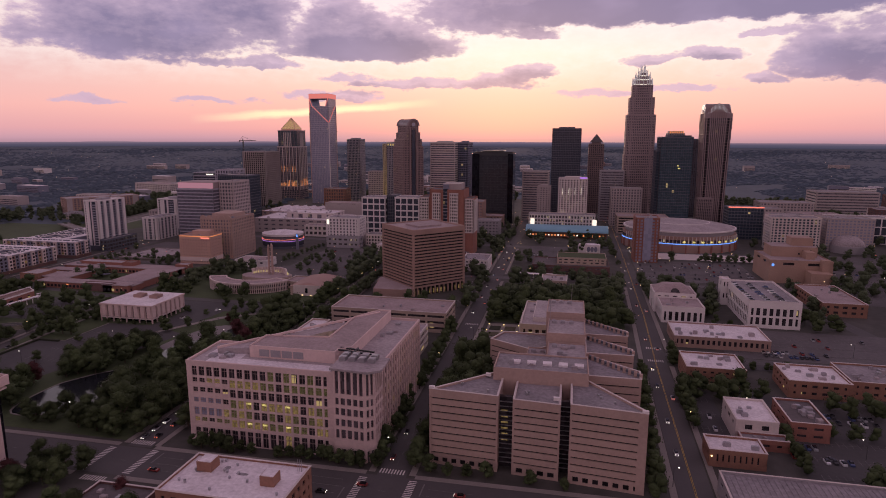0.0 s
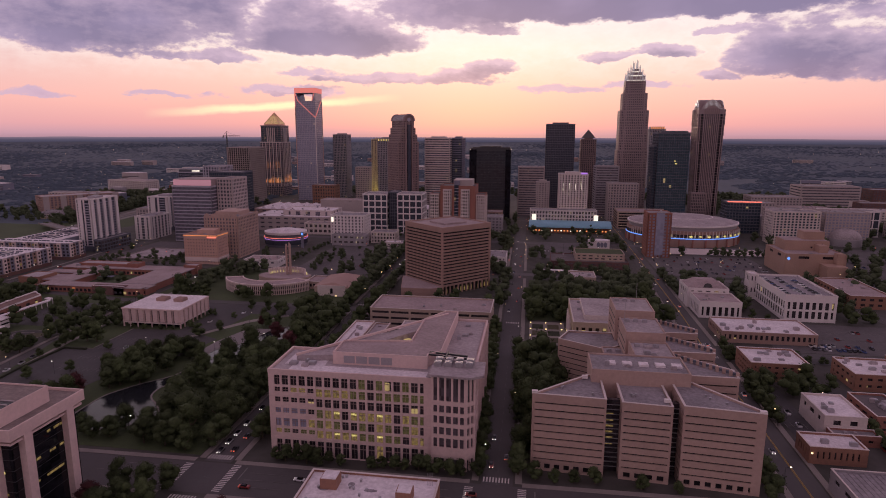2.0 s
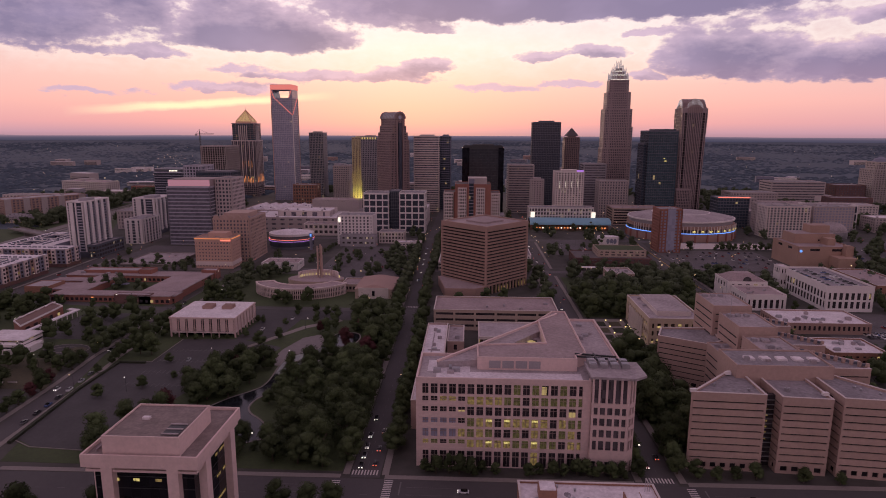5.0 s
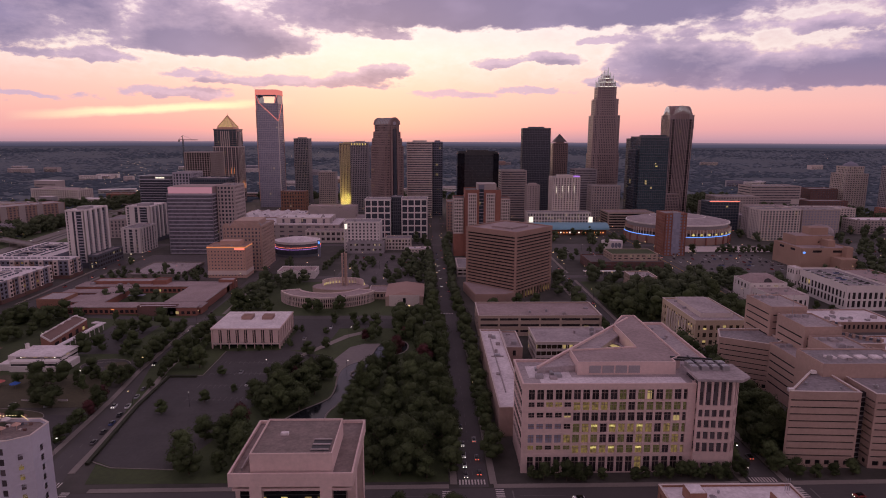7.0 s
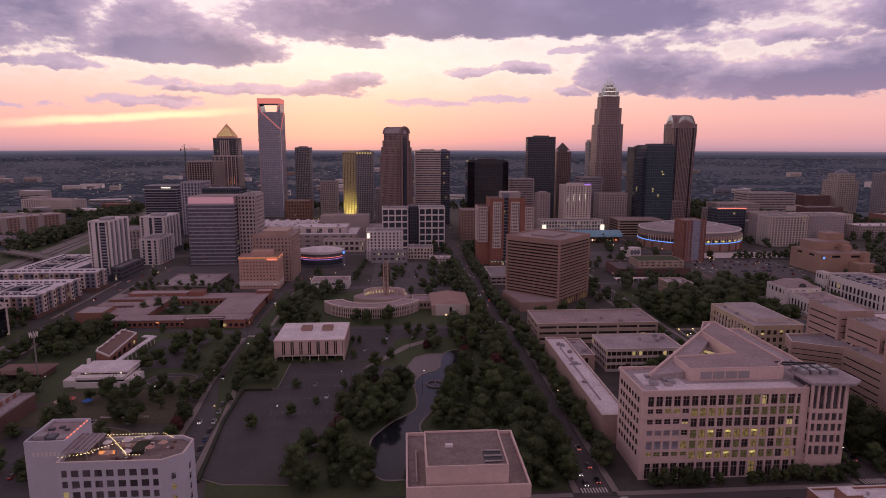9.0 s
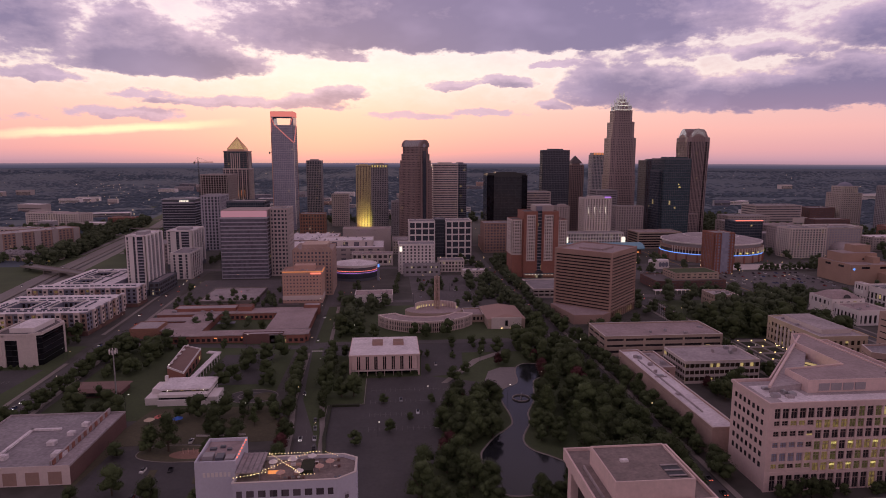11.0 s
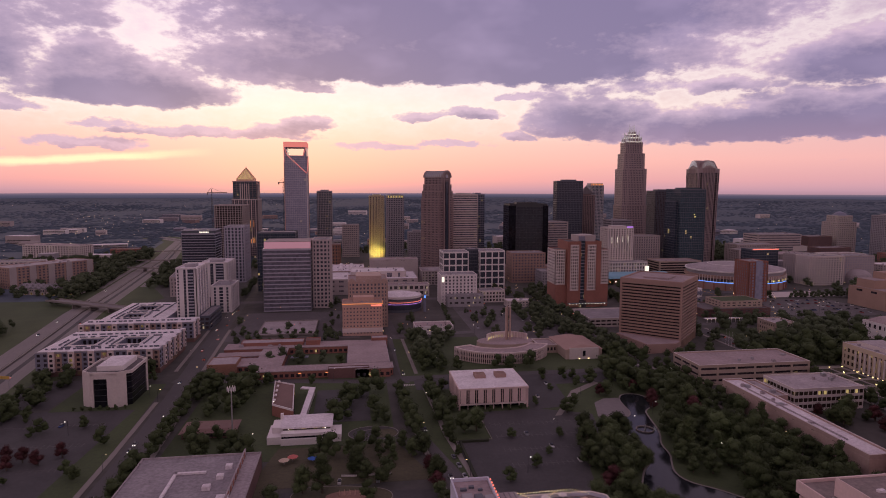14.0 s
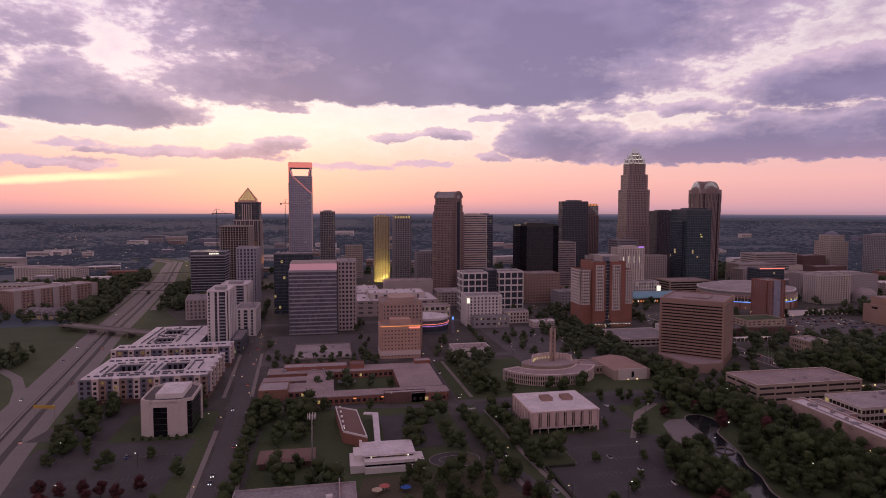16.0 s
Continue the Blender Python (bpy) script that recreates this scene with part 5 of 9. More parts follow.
def school():
    b = thing("school", "low red brick school round planted courtyards", "school")
    for x0, y0, x1, y1, h in ((-490, 470, -386, 484, 6), (-420, 484, -388, 545, 6.5), (-522, 538, -388, 556, 6.2), (-490, 484, -470, 538, 5.8), (-524, 490, -490, 512, 5.2), (-414, 466, -388, 474, 7.0), (-524, 520, -490, 532, 5.0)):
        bw_ = part("brick_wall", Mesh().box(x0, y0, 0, x1, y1, h - 0.5), red_brick, b)
        part("fascia", Mesh().box(x0 - 0.4, y0 - 0.4, h - 0.5, x1 + 0.4, y1 + 0.4, h), pale_roof, bw_)
        part("roof", Mesh().box(x0, y0, h, x1, y1, h + 0.12), pink_roof, b)
        n = int((x1 - x0) / 4)
        wm = Mesh().box(-1.2, -0.15, 1.3, 1.2, 0.2, 3.6).data("window", glass_dark)
        for k in range(n):
            part("window", wm, None, bw_, at=pose(x0 + (k + 0.5) * (x1 - x0) / n, y0, 0))
    for x0, y0, x1, y1, h, mt in ((-510, 546, -458, 559, 8.4, red_brick), (-456, 544, -444, 556, 9.6, red_brick), (-434, 466, -404, 472, 7.2, dark_brick), (-400, 552, -386, 562, 8.2, red_brick), (-524, 486, -503, 508, 7.6, orange_brick)):
        hb_ = part("hall_wall", Mesh().box(x0, y0, 0, x1, y1, h), mt, b)
        part("hall_roof", Mesh().box(x0 + 0.4, y0 + 0.4, h, x1 - 0.4, y1 - 0.4, h + 0.12), pale_roof if h < 9 else red_roof, hb_)
        part("hall_parapet", Mesh().rim(rect(x0, y0, x1, y1), 0.4, h, h + 0.6), mt, hb_)
    for k in range(14):
        part("roof_joint", Mesh().box(-488 + 7.4 * k, 470.2, 6.12, -487.7 + 7.4 * k, 483.8, 6.2), pale_roof, b)
    for x in (-456, -436, -426):
        part("porch_light", Mesh().box(x, 469.6, 3.6, x + 2.2, 469.9, 4.2), light_orange, b)
    part("blue_canopy", Mesh().box(-500, 514, 3.0, -486, 520, 3.4).box(-466, 515, 3, -452, 521, 3.4), blue_panel, b, "blue fabric walkway canopy")
    scatter_units(b, random.Random(2), -520, 540, -392, 554, 6.3, 6)
    area("lawn", rect(-468, 486, -422, 536), grass, "courtyard green inside the school", "grass", 0.3)


school()


def pavilion():
    b = thing("pavilion", "low white stepped pavilion with long strip windows", "pavilion", -442, 361, 0)
    part("lower_wall", Mesh().box(-12.5, -12, 0, 14.5, 12, 3.4), white_wall, b)
    part("lower_wing", Mesh().box(-20, -10, 0, -12.5, 8, 4.2), white_wall, b)
    part("lower_wing", Mesh().box(14.5, -10, 0, 20, 4, 4.2), white_wall, b)
    part("strip_window", Mesh().box(-12.2, -10.5, 3.4, 14.2, 11.5, 4.6), glass_black, b)
    part("middle_slab", Mesh().box(-12.5, -11, 4.6, 14.5, 12, 6.2), white_wall, b)
    part("upper_window", Mesh().box(-11.8, -6, 6.2, 14, 11.8, 7.2), glass_lit, b)
    part("roof_slab", Mesh().box(-13.5, -6.5, 7.2, 15.2, 13, 8.0), white_roof, b)
    part("side_block", Mesh().box(-18, -4, 4.2, -12, 8, 7.4), white_wall, b)
    part("chimney", Mesh().box(-14.5, 7, 0, -13, 9, 11), white_wall, b)
    for x in (-9, 11):
        part("soffit_light", Mesh().box(x, -6.4, 6.7, x + 0.4, -6.1, 7.1), light_white, b)
    c = thing("chapel", "long dark-roofed brick wing edged with a white parapet", "chapel")
    F = [(-465, 396), (-451, 384), (-455, 434), (-469, 443)]
    part("wall", Mesh().prism(F, 0, 6.4), red_brick, c)
    part("roof", Mesh().prism(inset(F, 0.5), 6.4, 6.7), red_roof, c, "dark red-brown flat roof")
    part("parapet", Mesh().rim(F, 0.55, 6.4, 7.5), white_wall, c)
    for k in range(5):
        part("parapet_step", Mesh().box(-466.5 + 0.4 * k, 438 - 9.4 * k, 7.5, -465.2 + 0.4 * k, 441 - 9.4 * k, 8.2), white_wall, c)
        part("window", Mesh().box(-451.8 - 0.8 * k, 389 + 9 * k, 1.2, -451.2 - 0.8 * k, 393 + 9 * k, 4.4), glass_dark, c)
    part("colonnade_roof", Mesh().prism([(-447, 380), (-443.6, 380), (-441, 433), (-450, 436), (-451, 432), (-445, 430)], 4.2, 4.9), white_roof, c)
    for k in range(10):
        part("colonnade_post", Mesh().box(-444.1 + 0.25 * k, 381 + 5.4 * k, 0, -443.6 + 0.25 * k, 381.5 + 5.4 * k, 4.2), white_wall, c)
    d = thing("flat_house", "low house under a broad brown flat roof", "house", -496, 373, 0)
    part("wall", Mesh().box(-14, -8, 0, 14, 8, 3.6), dark_brick, d)
    part("roof", Mesh().prism(rect(-15.5, -9.5, 15.5, 9.5), 3.6, 5.0, rect(-12, -6, 12, 6)), red_roof, d)
    part("window", Mesh().box(-10, -8.1, 1.0, 10, -7.9, 2.8), glass_dark, d)


pavilion()


def market_hall():
    b = thing("market_hall", "big flat-roofed precast hall with brown panels and rooftop plant", "hall", -488.5, 294, 0)
    hx, hy, h = 28, 28.5, 8.0
    part("wall", Mesh().box(-hx, -hy, 0, hx, hy, h), dark_brick, b)
    part("front_wall", Mesh().box(-hx, -hy - 0.12, 0, hx, -hy, h + 0.9), rose_white, b)
    part("roof", Mesh().box(-hx + 0.5, -hy + 0.5, h, hx - 8, hy - 0.5, h + 0.15), grey_roof, b)
    part("lower_roof", Mesh().box(hx - 7.2, -hy + 0.5, h - 0.1, hx - 0.5, hy - 0.5, h + 0.12), pale_roof, b)
    part("parapet", Mesh().rim(rect(-hx, -hy, hx, hy), 0.5, h, h + 0.9), pale_roof, b)
    part("screen_wall", Mesh().box(hx - 8, -hy, h, hx - 7.4, hy, h + 3.0), pale_roof, b)
    for k in range(10):
        part("screen_panel", Mesh().box(hx - 7.4, -hy + 1 + k * 5.5, h + 0.4, hx - 7.1, -hy + 3.4 + k * 5.5, h + 2.7), red_brick, b)
    for x, y, s in ((-12, -21, 3.6), (-6, -21, 3.6), (8, -8, 3.4), (12, 2, 3.0), (14, 12, 3.0), (-20, -18, 2.0), (16, -20, 5)):
        roof_unit(b, x, y, x + s, y + s * 0.9, h + 0.15, h + 2.0, white_roof, "air_handler")
    for k in range(6):
        part("front_panel", Mesh().box(-27 + k * 9.2, -hy - 0.2, 0.5, -21.4 + k * 9.2, -hy, 6.2), brown_panel, b)
    part("sign_board", Mesh().box(-15.5, -hy - 0.5, 4.8, -8.5, -hy - 0.25, 7.2), dark_panel, b)
    part("neon_sign", Mesh().box(-15.0, -hy - 0.7, 5.7, -11.4, -hy - 0.5, 7.0), light_red, b)
    part("neon_line", Mesh().box(-15.0, -hy - 0.7, 5.0, -9.0, -hy - 0.5, 5.3), light_blue, b)
    part("duct", Mesh().box(-8, -16, h + 0.3, -6.6, 10, h + 1.2).box(-8, 8.6, h + 0.3, 6, 10, h + 1.2), white_roof, b)


market_hall()


def black_office():
    b = thing("black_office", "small office with black glass between pale stone piers", "office building")
    P = [(-587, 430), (-581, 425), (-564, 424), (-556.5, 429), (-556.5, 458), (-565, 466), (-580, 466), (-587, 460)]
    h = 22
    part("glass_core", Mesh().prism(inset(P, 0.7), 0, h - 1), glass_black, b)
    for i, (p, q, ln, ang) in enumerate(edges(P)):
        if i in (0, 4, 6):
            part("stone_pier", Mesh().box(-0.3, 0.02, 0, ln + 0.3, 1.4, h), precast_pale, b, at=pose(p.x, p.y, 0, 0, 0, ang))
        elif i == 1:
            for s0, s1 in ((0, 2.2), (ln - 6.5, ln)):
                part("stone_pier", Mesh().box(s0, 0.0, 0, s1, 1.2, h), precast_pale, b, at=pose(p.x, p.y, 0, 0, 0, ang))
            part("spandrel", Mesh().box(0, 0.05, h - 3.4, ln, 1.0, h), precast_pale, b, at=pose(p.x, p.y, 0, 0, 0, ang))
        elif i == 2:
            part("stone_pier", Mesh().box(-0.2, 0.02, 0, ln * 0.6, 1.2, h), precast_pale, b, at=pose(p.x, p.y, 0, 0, 0, ang))
    for k in range(5):
        part("floor_line", Mesh().rim(inset(P, 0.6), 0.2, 3.8 + 3.8 * k, 4.1 + 3.8 * k), metal_dark, b)
    part("parapet", Mesh().rim(P, 0.8, h - 1, h + 1.0), precast_pale, b)
    part("roof", Mesh().prism(inset(P, 0.8), h - 0.6, h - 0.2), dark_roof, b)
    ph_ = part("penthouse", Mesh().box(-579, 432, h - 0.2, -563, 458, h + 3.0), white_wall, b)
    part("penthouse_roof", Mesh().box(-578.6, 432.4, h + 3.0, -563.4, 457.6, h + 3.15), white_roof, ph_)
    part("aerial", Mesh().tube(-575, 437, h + 3, h + 7, 0.1, 0.06, 6), metal_grey, b)


black_office()


def apartments(wings, courts, fronts, h, seed):
    """Five-storey flats built of wings round open courts; fronts are the street faces."""
    b = thing("apartments", "five-storey flats in blue-grey, white and brick panels round open courts", "apartment building")
    rnd = random.Random(seed)
    for x0, y0, x1, y1 in wings:
        w = part("wing", Mesh().box(x0, y0, 0, x1, y1, h), blue_panel, b)
        part("roof", Mesh().box(x0 + 0.02, y0 + 0.02, h, x1 - 0.02, y1 - 0.02, h + 0.2), white_roof, w, "white membrane roof")
        long_x = x1 - x0 > y1 - y0
        for side in (0.47,):
            run, units_ = 3.0, Mesh()
            while run < max(x1 - x0, y1 - y0) - 6:
                ln = rnd.uniform(1.2, 4.5)
                if long_x:
                    units_.box(x0 + run, y0 + (y1 - y0) * side, h + 0.2, x0 + run + ln, y0 + (y1 - y0) * side + 0.9, h + 1.2)
                else:
                    units_.box(x0 + (x1 - x0) * side, y0 + run, h + 0.2, x0 + (x1 - x0) * side + 0.9, y0 + run + ln, h + 1.2)
                run += ln + rnd.uniform(0.8, 3.0)
            tagged(part("cooling_units", units_, dark_panel, w), kind="stuff")
    for x0, y0, x1, y1 in courts:
        part("court_parapet", Mesh().rim(rect(x0 - 0.5, y0 - 0.5, x1 + 0.5, y1 + 0.5), 0.5, h + 0.2, h + 1.1), white_wall, b)
        part("court_paving", Mesh().box(x0, y0, 0.1, x1, y1, 0.3), concrete, b)
        for yy, s_ in ((y0, -0.15), (y1, 0.15)):
            for k in range(int((x1 - x0) / 4)):
                part("court_window", Mesh().box(x0 + 1 + 4 * k, yy - 0.15, 2, x0 + 3.2 + 4 * k, yy + 0.15, h - 1.2), glass_shade, b)
        # runs of small dark cooling units beside each court
        for yy in (y0 - 4.2, y1 + 3.4):
            run = x0 - 3
            while run < x1 + 2:
                ln = rnd.uniform(3, 8)
                part("cooling_unit", Mesh().box(run, yy, h + 0.2, run + ln, yy + 0.9, h + 1.1), dark_panel, b)
                run += ln + rnd.uniform(1.5, 4)
        for xx in (x0 - 3.4, x1 + 2.5):
            part("cooling_unit", Mesh().box(xx, y0 + 1, h + 0.2, xx + 0.9, y1 - 1, h + 1.1), dark_panel, b)
    win = Mesh().box(-1.05, -0.14, 0, 1.05, 0.3, 2.0).data("window", glass_dark)
    lit = Mesh().box(-1.05, -0.14, 0, 1.05, 0.3, 2.0).data("window", pane_lit)
    for (xa, ya), (xb, yb) in fronts:
        p, q = Vector((xa, ya)), Vector((xb, yb))
        ln, ang = (q - p).length, math.degrees(math.atan2(yb - ya, xb - xa))
        part("parapet", Mesh().box(0, -0.3, h - 0.1, ln, 0.35, h + 0.8), grey_panel, b, at=pose(xa, ya, 0, 0, 0, ang))
        part("shop_base", Mesh().box(0, -0.35, 0, ln, 0.2, 3.6), dark_brick, b, at=pose(xa, ya, 0, 0, 0, ang))
        n = max(2, round(ln / 4.6))
        for k in range(n):
            c = p + (q - p) * ((k + 0.5) / n)
            kind = "bwbrwbbwrbwr"[(k + seed * 5) % 12]
            at = pose(c.x, c.y, 0, 0, 0, ang)
            out = 0.0
            if kind == "w":
                out = 1.5
                wb_ = part("white_bay", Mesh().box(-2.1, -1.5, 3.6, 2.1, 0.4, h + 0.9), rose_white, b, "white projecting bay", at=at)
                part("bay_roof", Mesh().box(-2.3, -1.7, h + 0.9, 2.3, 2.4, h + 1.1), white_roof, wb_)
            elif kind == "r":
                out = 0.3
                part("brick_bay", Mesh().box(-2.3, -0.3, 3.6, 2.3, 0.4, h - 0.6), brown_panel, b, at=at)
            for fl in range(1, 5):
                part("window", lit if rnd.random() < 0.03 else win, None, b, at=pose(c.x, c.y, 0.7 + fl * h / 5.05, 0, 0, ang) @ pose(0, -out, 0))
            if rnd.random() < 0.45:
                part("shop_light", Mesh().box(-0.45, -0.5, 1.9, 0.45, -0.36, 2.5), light_warm if rnd.random() < 0.15 else pane_lit, b, at=at)
    return b


apartments([(-648, 499, -561, 517), (-648, 541.5, -561, 568), (-648, 517, -633, 541.5), (-614, 517, -599, 541.5), (-581, 517, -561, 541.5)],
           [(-633, 517, -614, 541.5), (-599, 517, -581, 541.5)], [((-648, 499), (-561, 499)), ((-561, 499), (-561, 568))], 18, 1)
apartments([(-657, 594, -560, 618), (-648, 618, -632, 702), (-614, 618, -590, 702), (-632, 618, -614, 622), (-632, 643, -614, 657), (-632, 682, -614, 702)],
           [(-632, 622, -614, 643), (-632, 657, -614, 682)], [((-657, 594), (-560, 594)), ((-560, 594), (-560, 618))], 18, 2)

# low blocks east of the justice centre
bs_ = block("brick_shop", "tan brick shop with a bright white flat roof", 61.5, 260.5, 84.5, 274.5, 7.0, orange_brick, glass_dark, 1, units=2, bay=2.4, pier=1.6, band=2.4, roof=white_roof, sill=0.1)
part("wall_lamp", Mesh().box(-10.8, -7.35, 4.6, -10.2, -7.05, 5.2), light_warm, bs_, "warm wall lamp")
block("white_roof_store", "pale store with a clean white roof", 77.8, 286, 96.2, 312, 10, precast_pale, glass_dark, 1, units=4, bay=9, pier=4, band=6.5, roof=white_roof)
block("brick_annex", "small red brick annex with a grey roof", 79, 279, 99, 286, 4.5, red_brick, glass_dark, 1, units=2, bay=6, pier=3, band=2, roof=grey_roof)
block("brick_office", "striped brick office with a gravel roof", 103, 292, 120, 320, 8.5, red_brick, glass_dark, 2, units=9, bay=8, pier=3, band=2.4, roof=dark_roof)
block("brick_office", "orange brick office with a pale roof and plant", 67.3, 352, 99, 379, 10, orange_brick, glass_dark, 3, units=10, bay=4, pier=2.2, band=1.8, roof=white_roof)
block("brick_office", "orange brick office with a white patched roof", 118.5, 345, 149.6, 372, 9, orange_brick, glass_dark, 2, units=9, bay=5, pier=2.6, band=2.4, roof=white_roof)
block("brick_office", "red brick office with crowded rooftop plant", 151, 350, 190, 380, 9, orange_brick, glass_dark, 2, units=14, bay=5, pier=2.6, band=2.4, roof=grey_roof)
block("low_block", "long low buff block with a pale pink roof", 71, 419, 131, 453, 7, brown_panel, glass_dark, 1, units=14, bay=3.4, pier=1.6, band=2.6, roof=white_roof)
wh_ = block("warehouse", "long shed with a grey ribbed metal roof", 61, 212, 130, 241, 8, grey_panel, glass_dark, 1, units=0, bay=9, pier=4, band=5, roof=grey_roof)
for k in range(34):
    part("roof_rib", Mesh().box(62.5 + 2 * k - 95.5, -14, 8.0, 62.8 + 2 * k - 95.5, 14, 8.25), grey_roof, wh_)
block("civic_hall", "white civic building with tall dark windows", 70, 476, 101, 506, 12, white_wall, glass_dark, 1, units=4, bay=4.6, pier=2.0, band=1.8, roof=pink_roof, crown=3.2, category="civic building")
rh = block("civic_hall", "white rear hall under a hipped pink roof", 68, 506, 100, 535, 15, white_wall, glass_dark, 1, units=0, bay=6, pier=3, band=10, roof=pink_roof, category="civic building")
part("hipped_roof", Mesh().prism(rect(-15.4, -13.9, 15.4, 13.9), 15.2, 21, rect(-7, -4, 7, 4)), pink_roof, rh)
part("half_round_window", Mesh().prism(ring(0, 0, 3.4, 3.4, 14, 0, 180), 0, 0.4), glass_dark, rh, at=pose(0, -12.6, 16.2, 75, 0, 0))
block("garage", "white parking garage with cars on its roof", 131, 476, 167, 547, 19.5, white_wall, glass_dark, 2, units=0, bay=4.6, pier=1.9, band=1.5, roof=grey_roof, crown=4.4, parapet=1.2, sill=1.2, category="parking garage")
block("stair_tower", "plain white stair tower beside the garage", 126, 540, 133, 552, 21, white_wall, glass_dark, 2, units=0, bay=4, pier=1.6, band=6, roof=white_roof)
block("brick_school", "orange brick block with a pale roof", 197, 520, 229, 586, 10, orange_brick, glass_dark, 2, units=6, bay=6, pier=3, band=2.4, roof=pink_roof)
tb = block("telephone_exchange", "blind tan brick block with stepped tops", 190, 636, 246, 690, 22, tan_brick, glass_dark, 1, units=4, bay=28, pier=12, band=18, roof=pink_roof, crown=1.5)
part("upper_block", Mesh().box(-20, -2, 22, 22, 24, 32), tan_brick, tb)
part("upper_roof", Mesh().box(-19.5, -1.5, 32, 21.5, 23.5, 32.2), pink_roof, tb)
part("stair_block", Mesh().box(8, -14, 22, 16, -2, 29), tan_brick, tb)
part("upper_block", Mesh().box(0, 6, 32, 20, 22, 40), tan_brick, tb)
part("upper_roof", Mesh().box(0.5, 6.5, 40, 19.5, 21.5, 40.2), brown_panel, tb)
part("low_block", Mesh().box(4, -44, 0, 22, -27.2, 14), tan_brick, tb)
part("buttress", Mesh().box(16, -34, 0, 22, -27.1, 25), tan_brick, tb)
for k in range(4):
    part("window", Mesh().box(4.5 + 3.4 * k, -2.2, 24.5 + 3 * (k % 2), 6.2 + 3.4 * k, -1.95, 26.2 + 3 * (k % 2)), glass_dark, tb)
part("round_sign", Mesh().prism(ring(0, 0, 1.3, 1.3, 16), 0, 0.4), light_blue, tb, at=pose(-25, -27.1, 18, 90))
block("old_hall", "old stone hall with small windows and a flat roof", -24, 535, -1.5, 560, 14, tan_panel, glass_dark, 3, units=3, bay=3.2, pier=1.7, band=1.9, roof=pale_roof)
yel = block("court_hall", "classical ochre stone court hall, lit from below", -30, 388, 5, 447, 18, ochre_stone, glass_lit, 3, units=6, bay=4.2, pier=2.0, band=2.0, roof=pale_roof, crown=2.6, category="court building")
part("attic_storey", Mesh().box(-10, -20, 18, 12, 24, 21), precast_pale, yel)
part("attic_roof", Mesh().box(-9.5, -19.5, 21, 11.5, 23.5, 21.2), pale_roof, yel)
for k in range(8):
    part("portico_column", Mesh().tube(-18.6, -16 + 4.4 * k, 0, 15, 0.8, 0.7, 10), precast_pale, yel)
    part("uplight", Mesh().box(-19.6, -16.3 + 4.4 * k, 0.2, -19.2, -15.7 + 4.4 * k, 0.6), light_warm, yel)

block("store_shed", "small shed with a dark flat roof by the crossing", -176, 170, -150, 187, 5.5, dark_brick, glass_dark, 1, units=3, bay=6, pier=3, band=2.4, roof=dark_roof)
block("corner_office", "low dark-roofed office beside the front street", -560, 232, -546, 262, 6, precast_pale, glass_dark, 1, units=3, bay=5, pier=2, band=2.4, roof=grey_roof)

# ---------------------------------------------------------------- uptown towers
def tier(b, cx, cy, hx, hy, z0, z1, wall, glass, floors, bay, **kw):
    return facade(b, rect(cx - hx, cy - hy, cx + hx, cy + hy), z0, z1, wall, glass, floors, bay=bay, **kw)


def frame_tower():
    """The glass tower with an open frame at its head."""
    b = thing("frame_tower", "tall steel-glass tower with a pink-lit open frame top", "skyscraper")
    x0, x1, y0, y1 = -546.5, -504, 1231, 1273
    facade(b, rect(x0, y0, x1, y1), 0, 203, steel_blue, glass_steel, 47, bay=3.6, pier=0.5, band=0.9, deep=0.3, crown=1.0, roof=grey_roof, parapet=0.3)
    for xa, xb, s in ((x0, x0 + 4, 1), (x1 - 4, x1, -1)):
        part("shoulder", Mesh().prism(rect(xa - 3 * (s < 0), y0 + 0.3, xb + 3 * (s > 0), y1 - 0.3), 203, 219, rect(xa, y0 + 0.3, xb, y1 - 0.3)), glass_steel, b)
    hb = part("head_beam", Mesh().box(x0 - 0.2, y0 - 0.2, 218.5, x1 + 0.2, y1 + 0.2, 229), steel_blue, b)
    part("head_light", Mesh().box(x0 - 0.4, y0 - 0.7, 219, x1 + 0.4, y0 - 0.25, 228.6), light_pink, hb, "pink light strip of the head frame")
    part("head_light", Mesh().box(x1 + 0.25, y0, 219, x1 + 0.6, y1, 228.6), light_pink, hb)
    for p, q in (((x0 + 6, y0 - 0.5, 204), (x1 - 0.5, y0 - 0.5, 170)), ((x1 + 0.4, y1 - 6, 204), (x1 + 0.4, y0, 170)), ((x0 + 0.3, y0 - 0.4, 219), (x0 + 0.3, y0 - 0.4, 190)), ((x0 + 0.6, y0 - 0.4, 219), (x0 + 6.5, y0 - 0.4, 203)),
                 ((x1 - 0.6, y0 - 0.4, 219), (x1 - 6.5, y0 - 0.4, 203))):
        part("edge_light", Mesh().beam(p, q, 0.5), light_pink, b)
    # The two salmon trims put the tower's pink edge glow into plain colour.
    part("corner_trim", Mesh().box(x0 - 0.5, y0 - 0.5, 12, x0 + 0.9, y0 + 0.6, 190), salmon_brick, b)
    part("corner_trim", Mesh().box(x1 - 0.6, y1 - 0.6, 12, x1 + 0.5, y1 + 0.5, 203), salmon_brick, b)
    part("corner_trim", Mesh().box(x1 - 0.9, y0 - 0.5, 12, x1 + 0.5, y0 + 0.6, 170), white_wall, b)


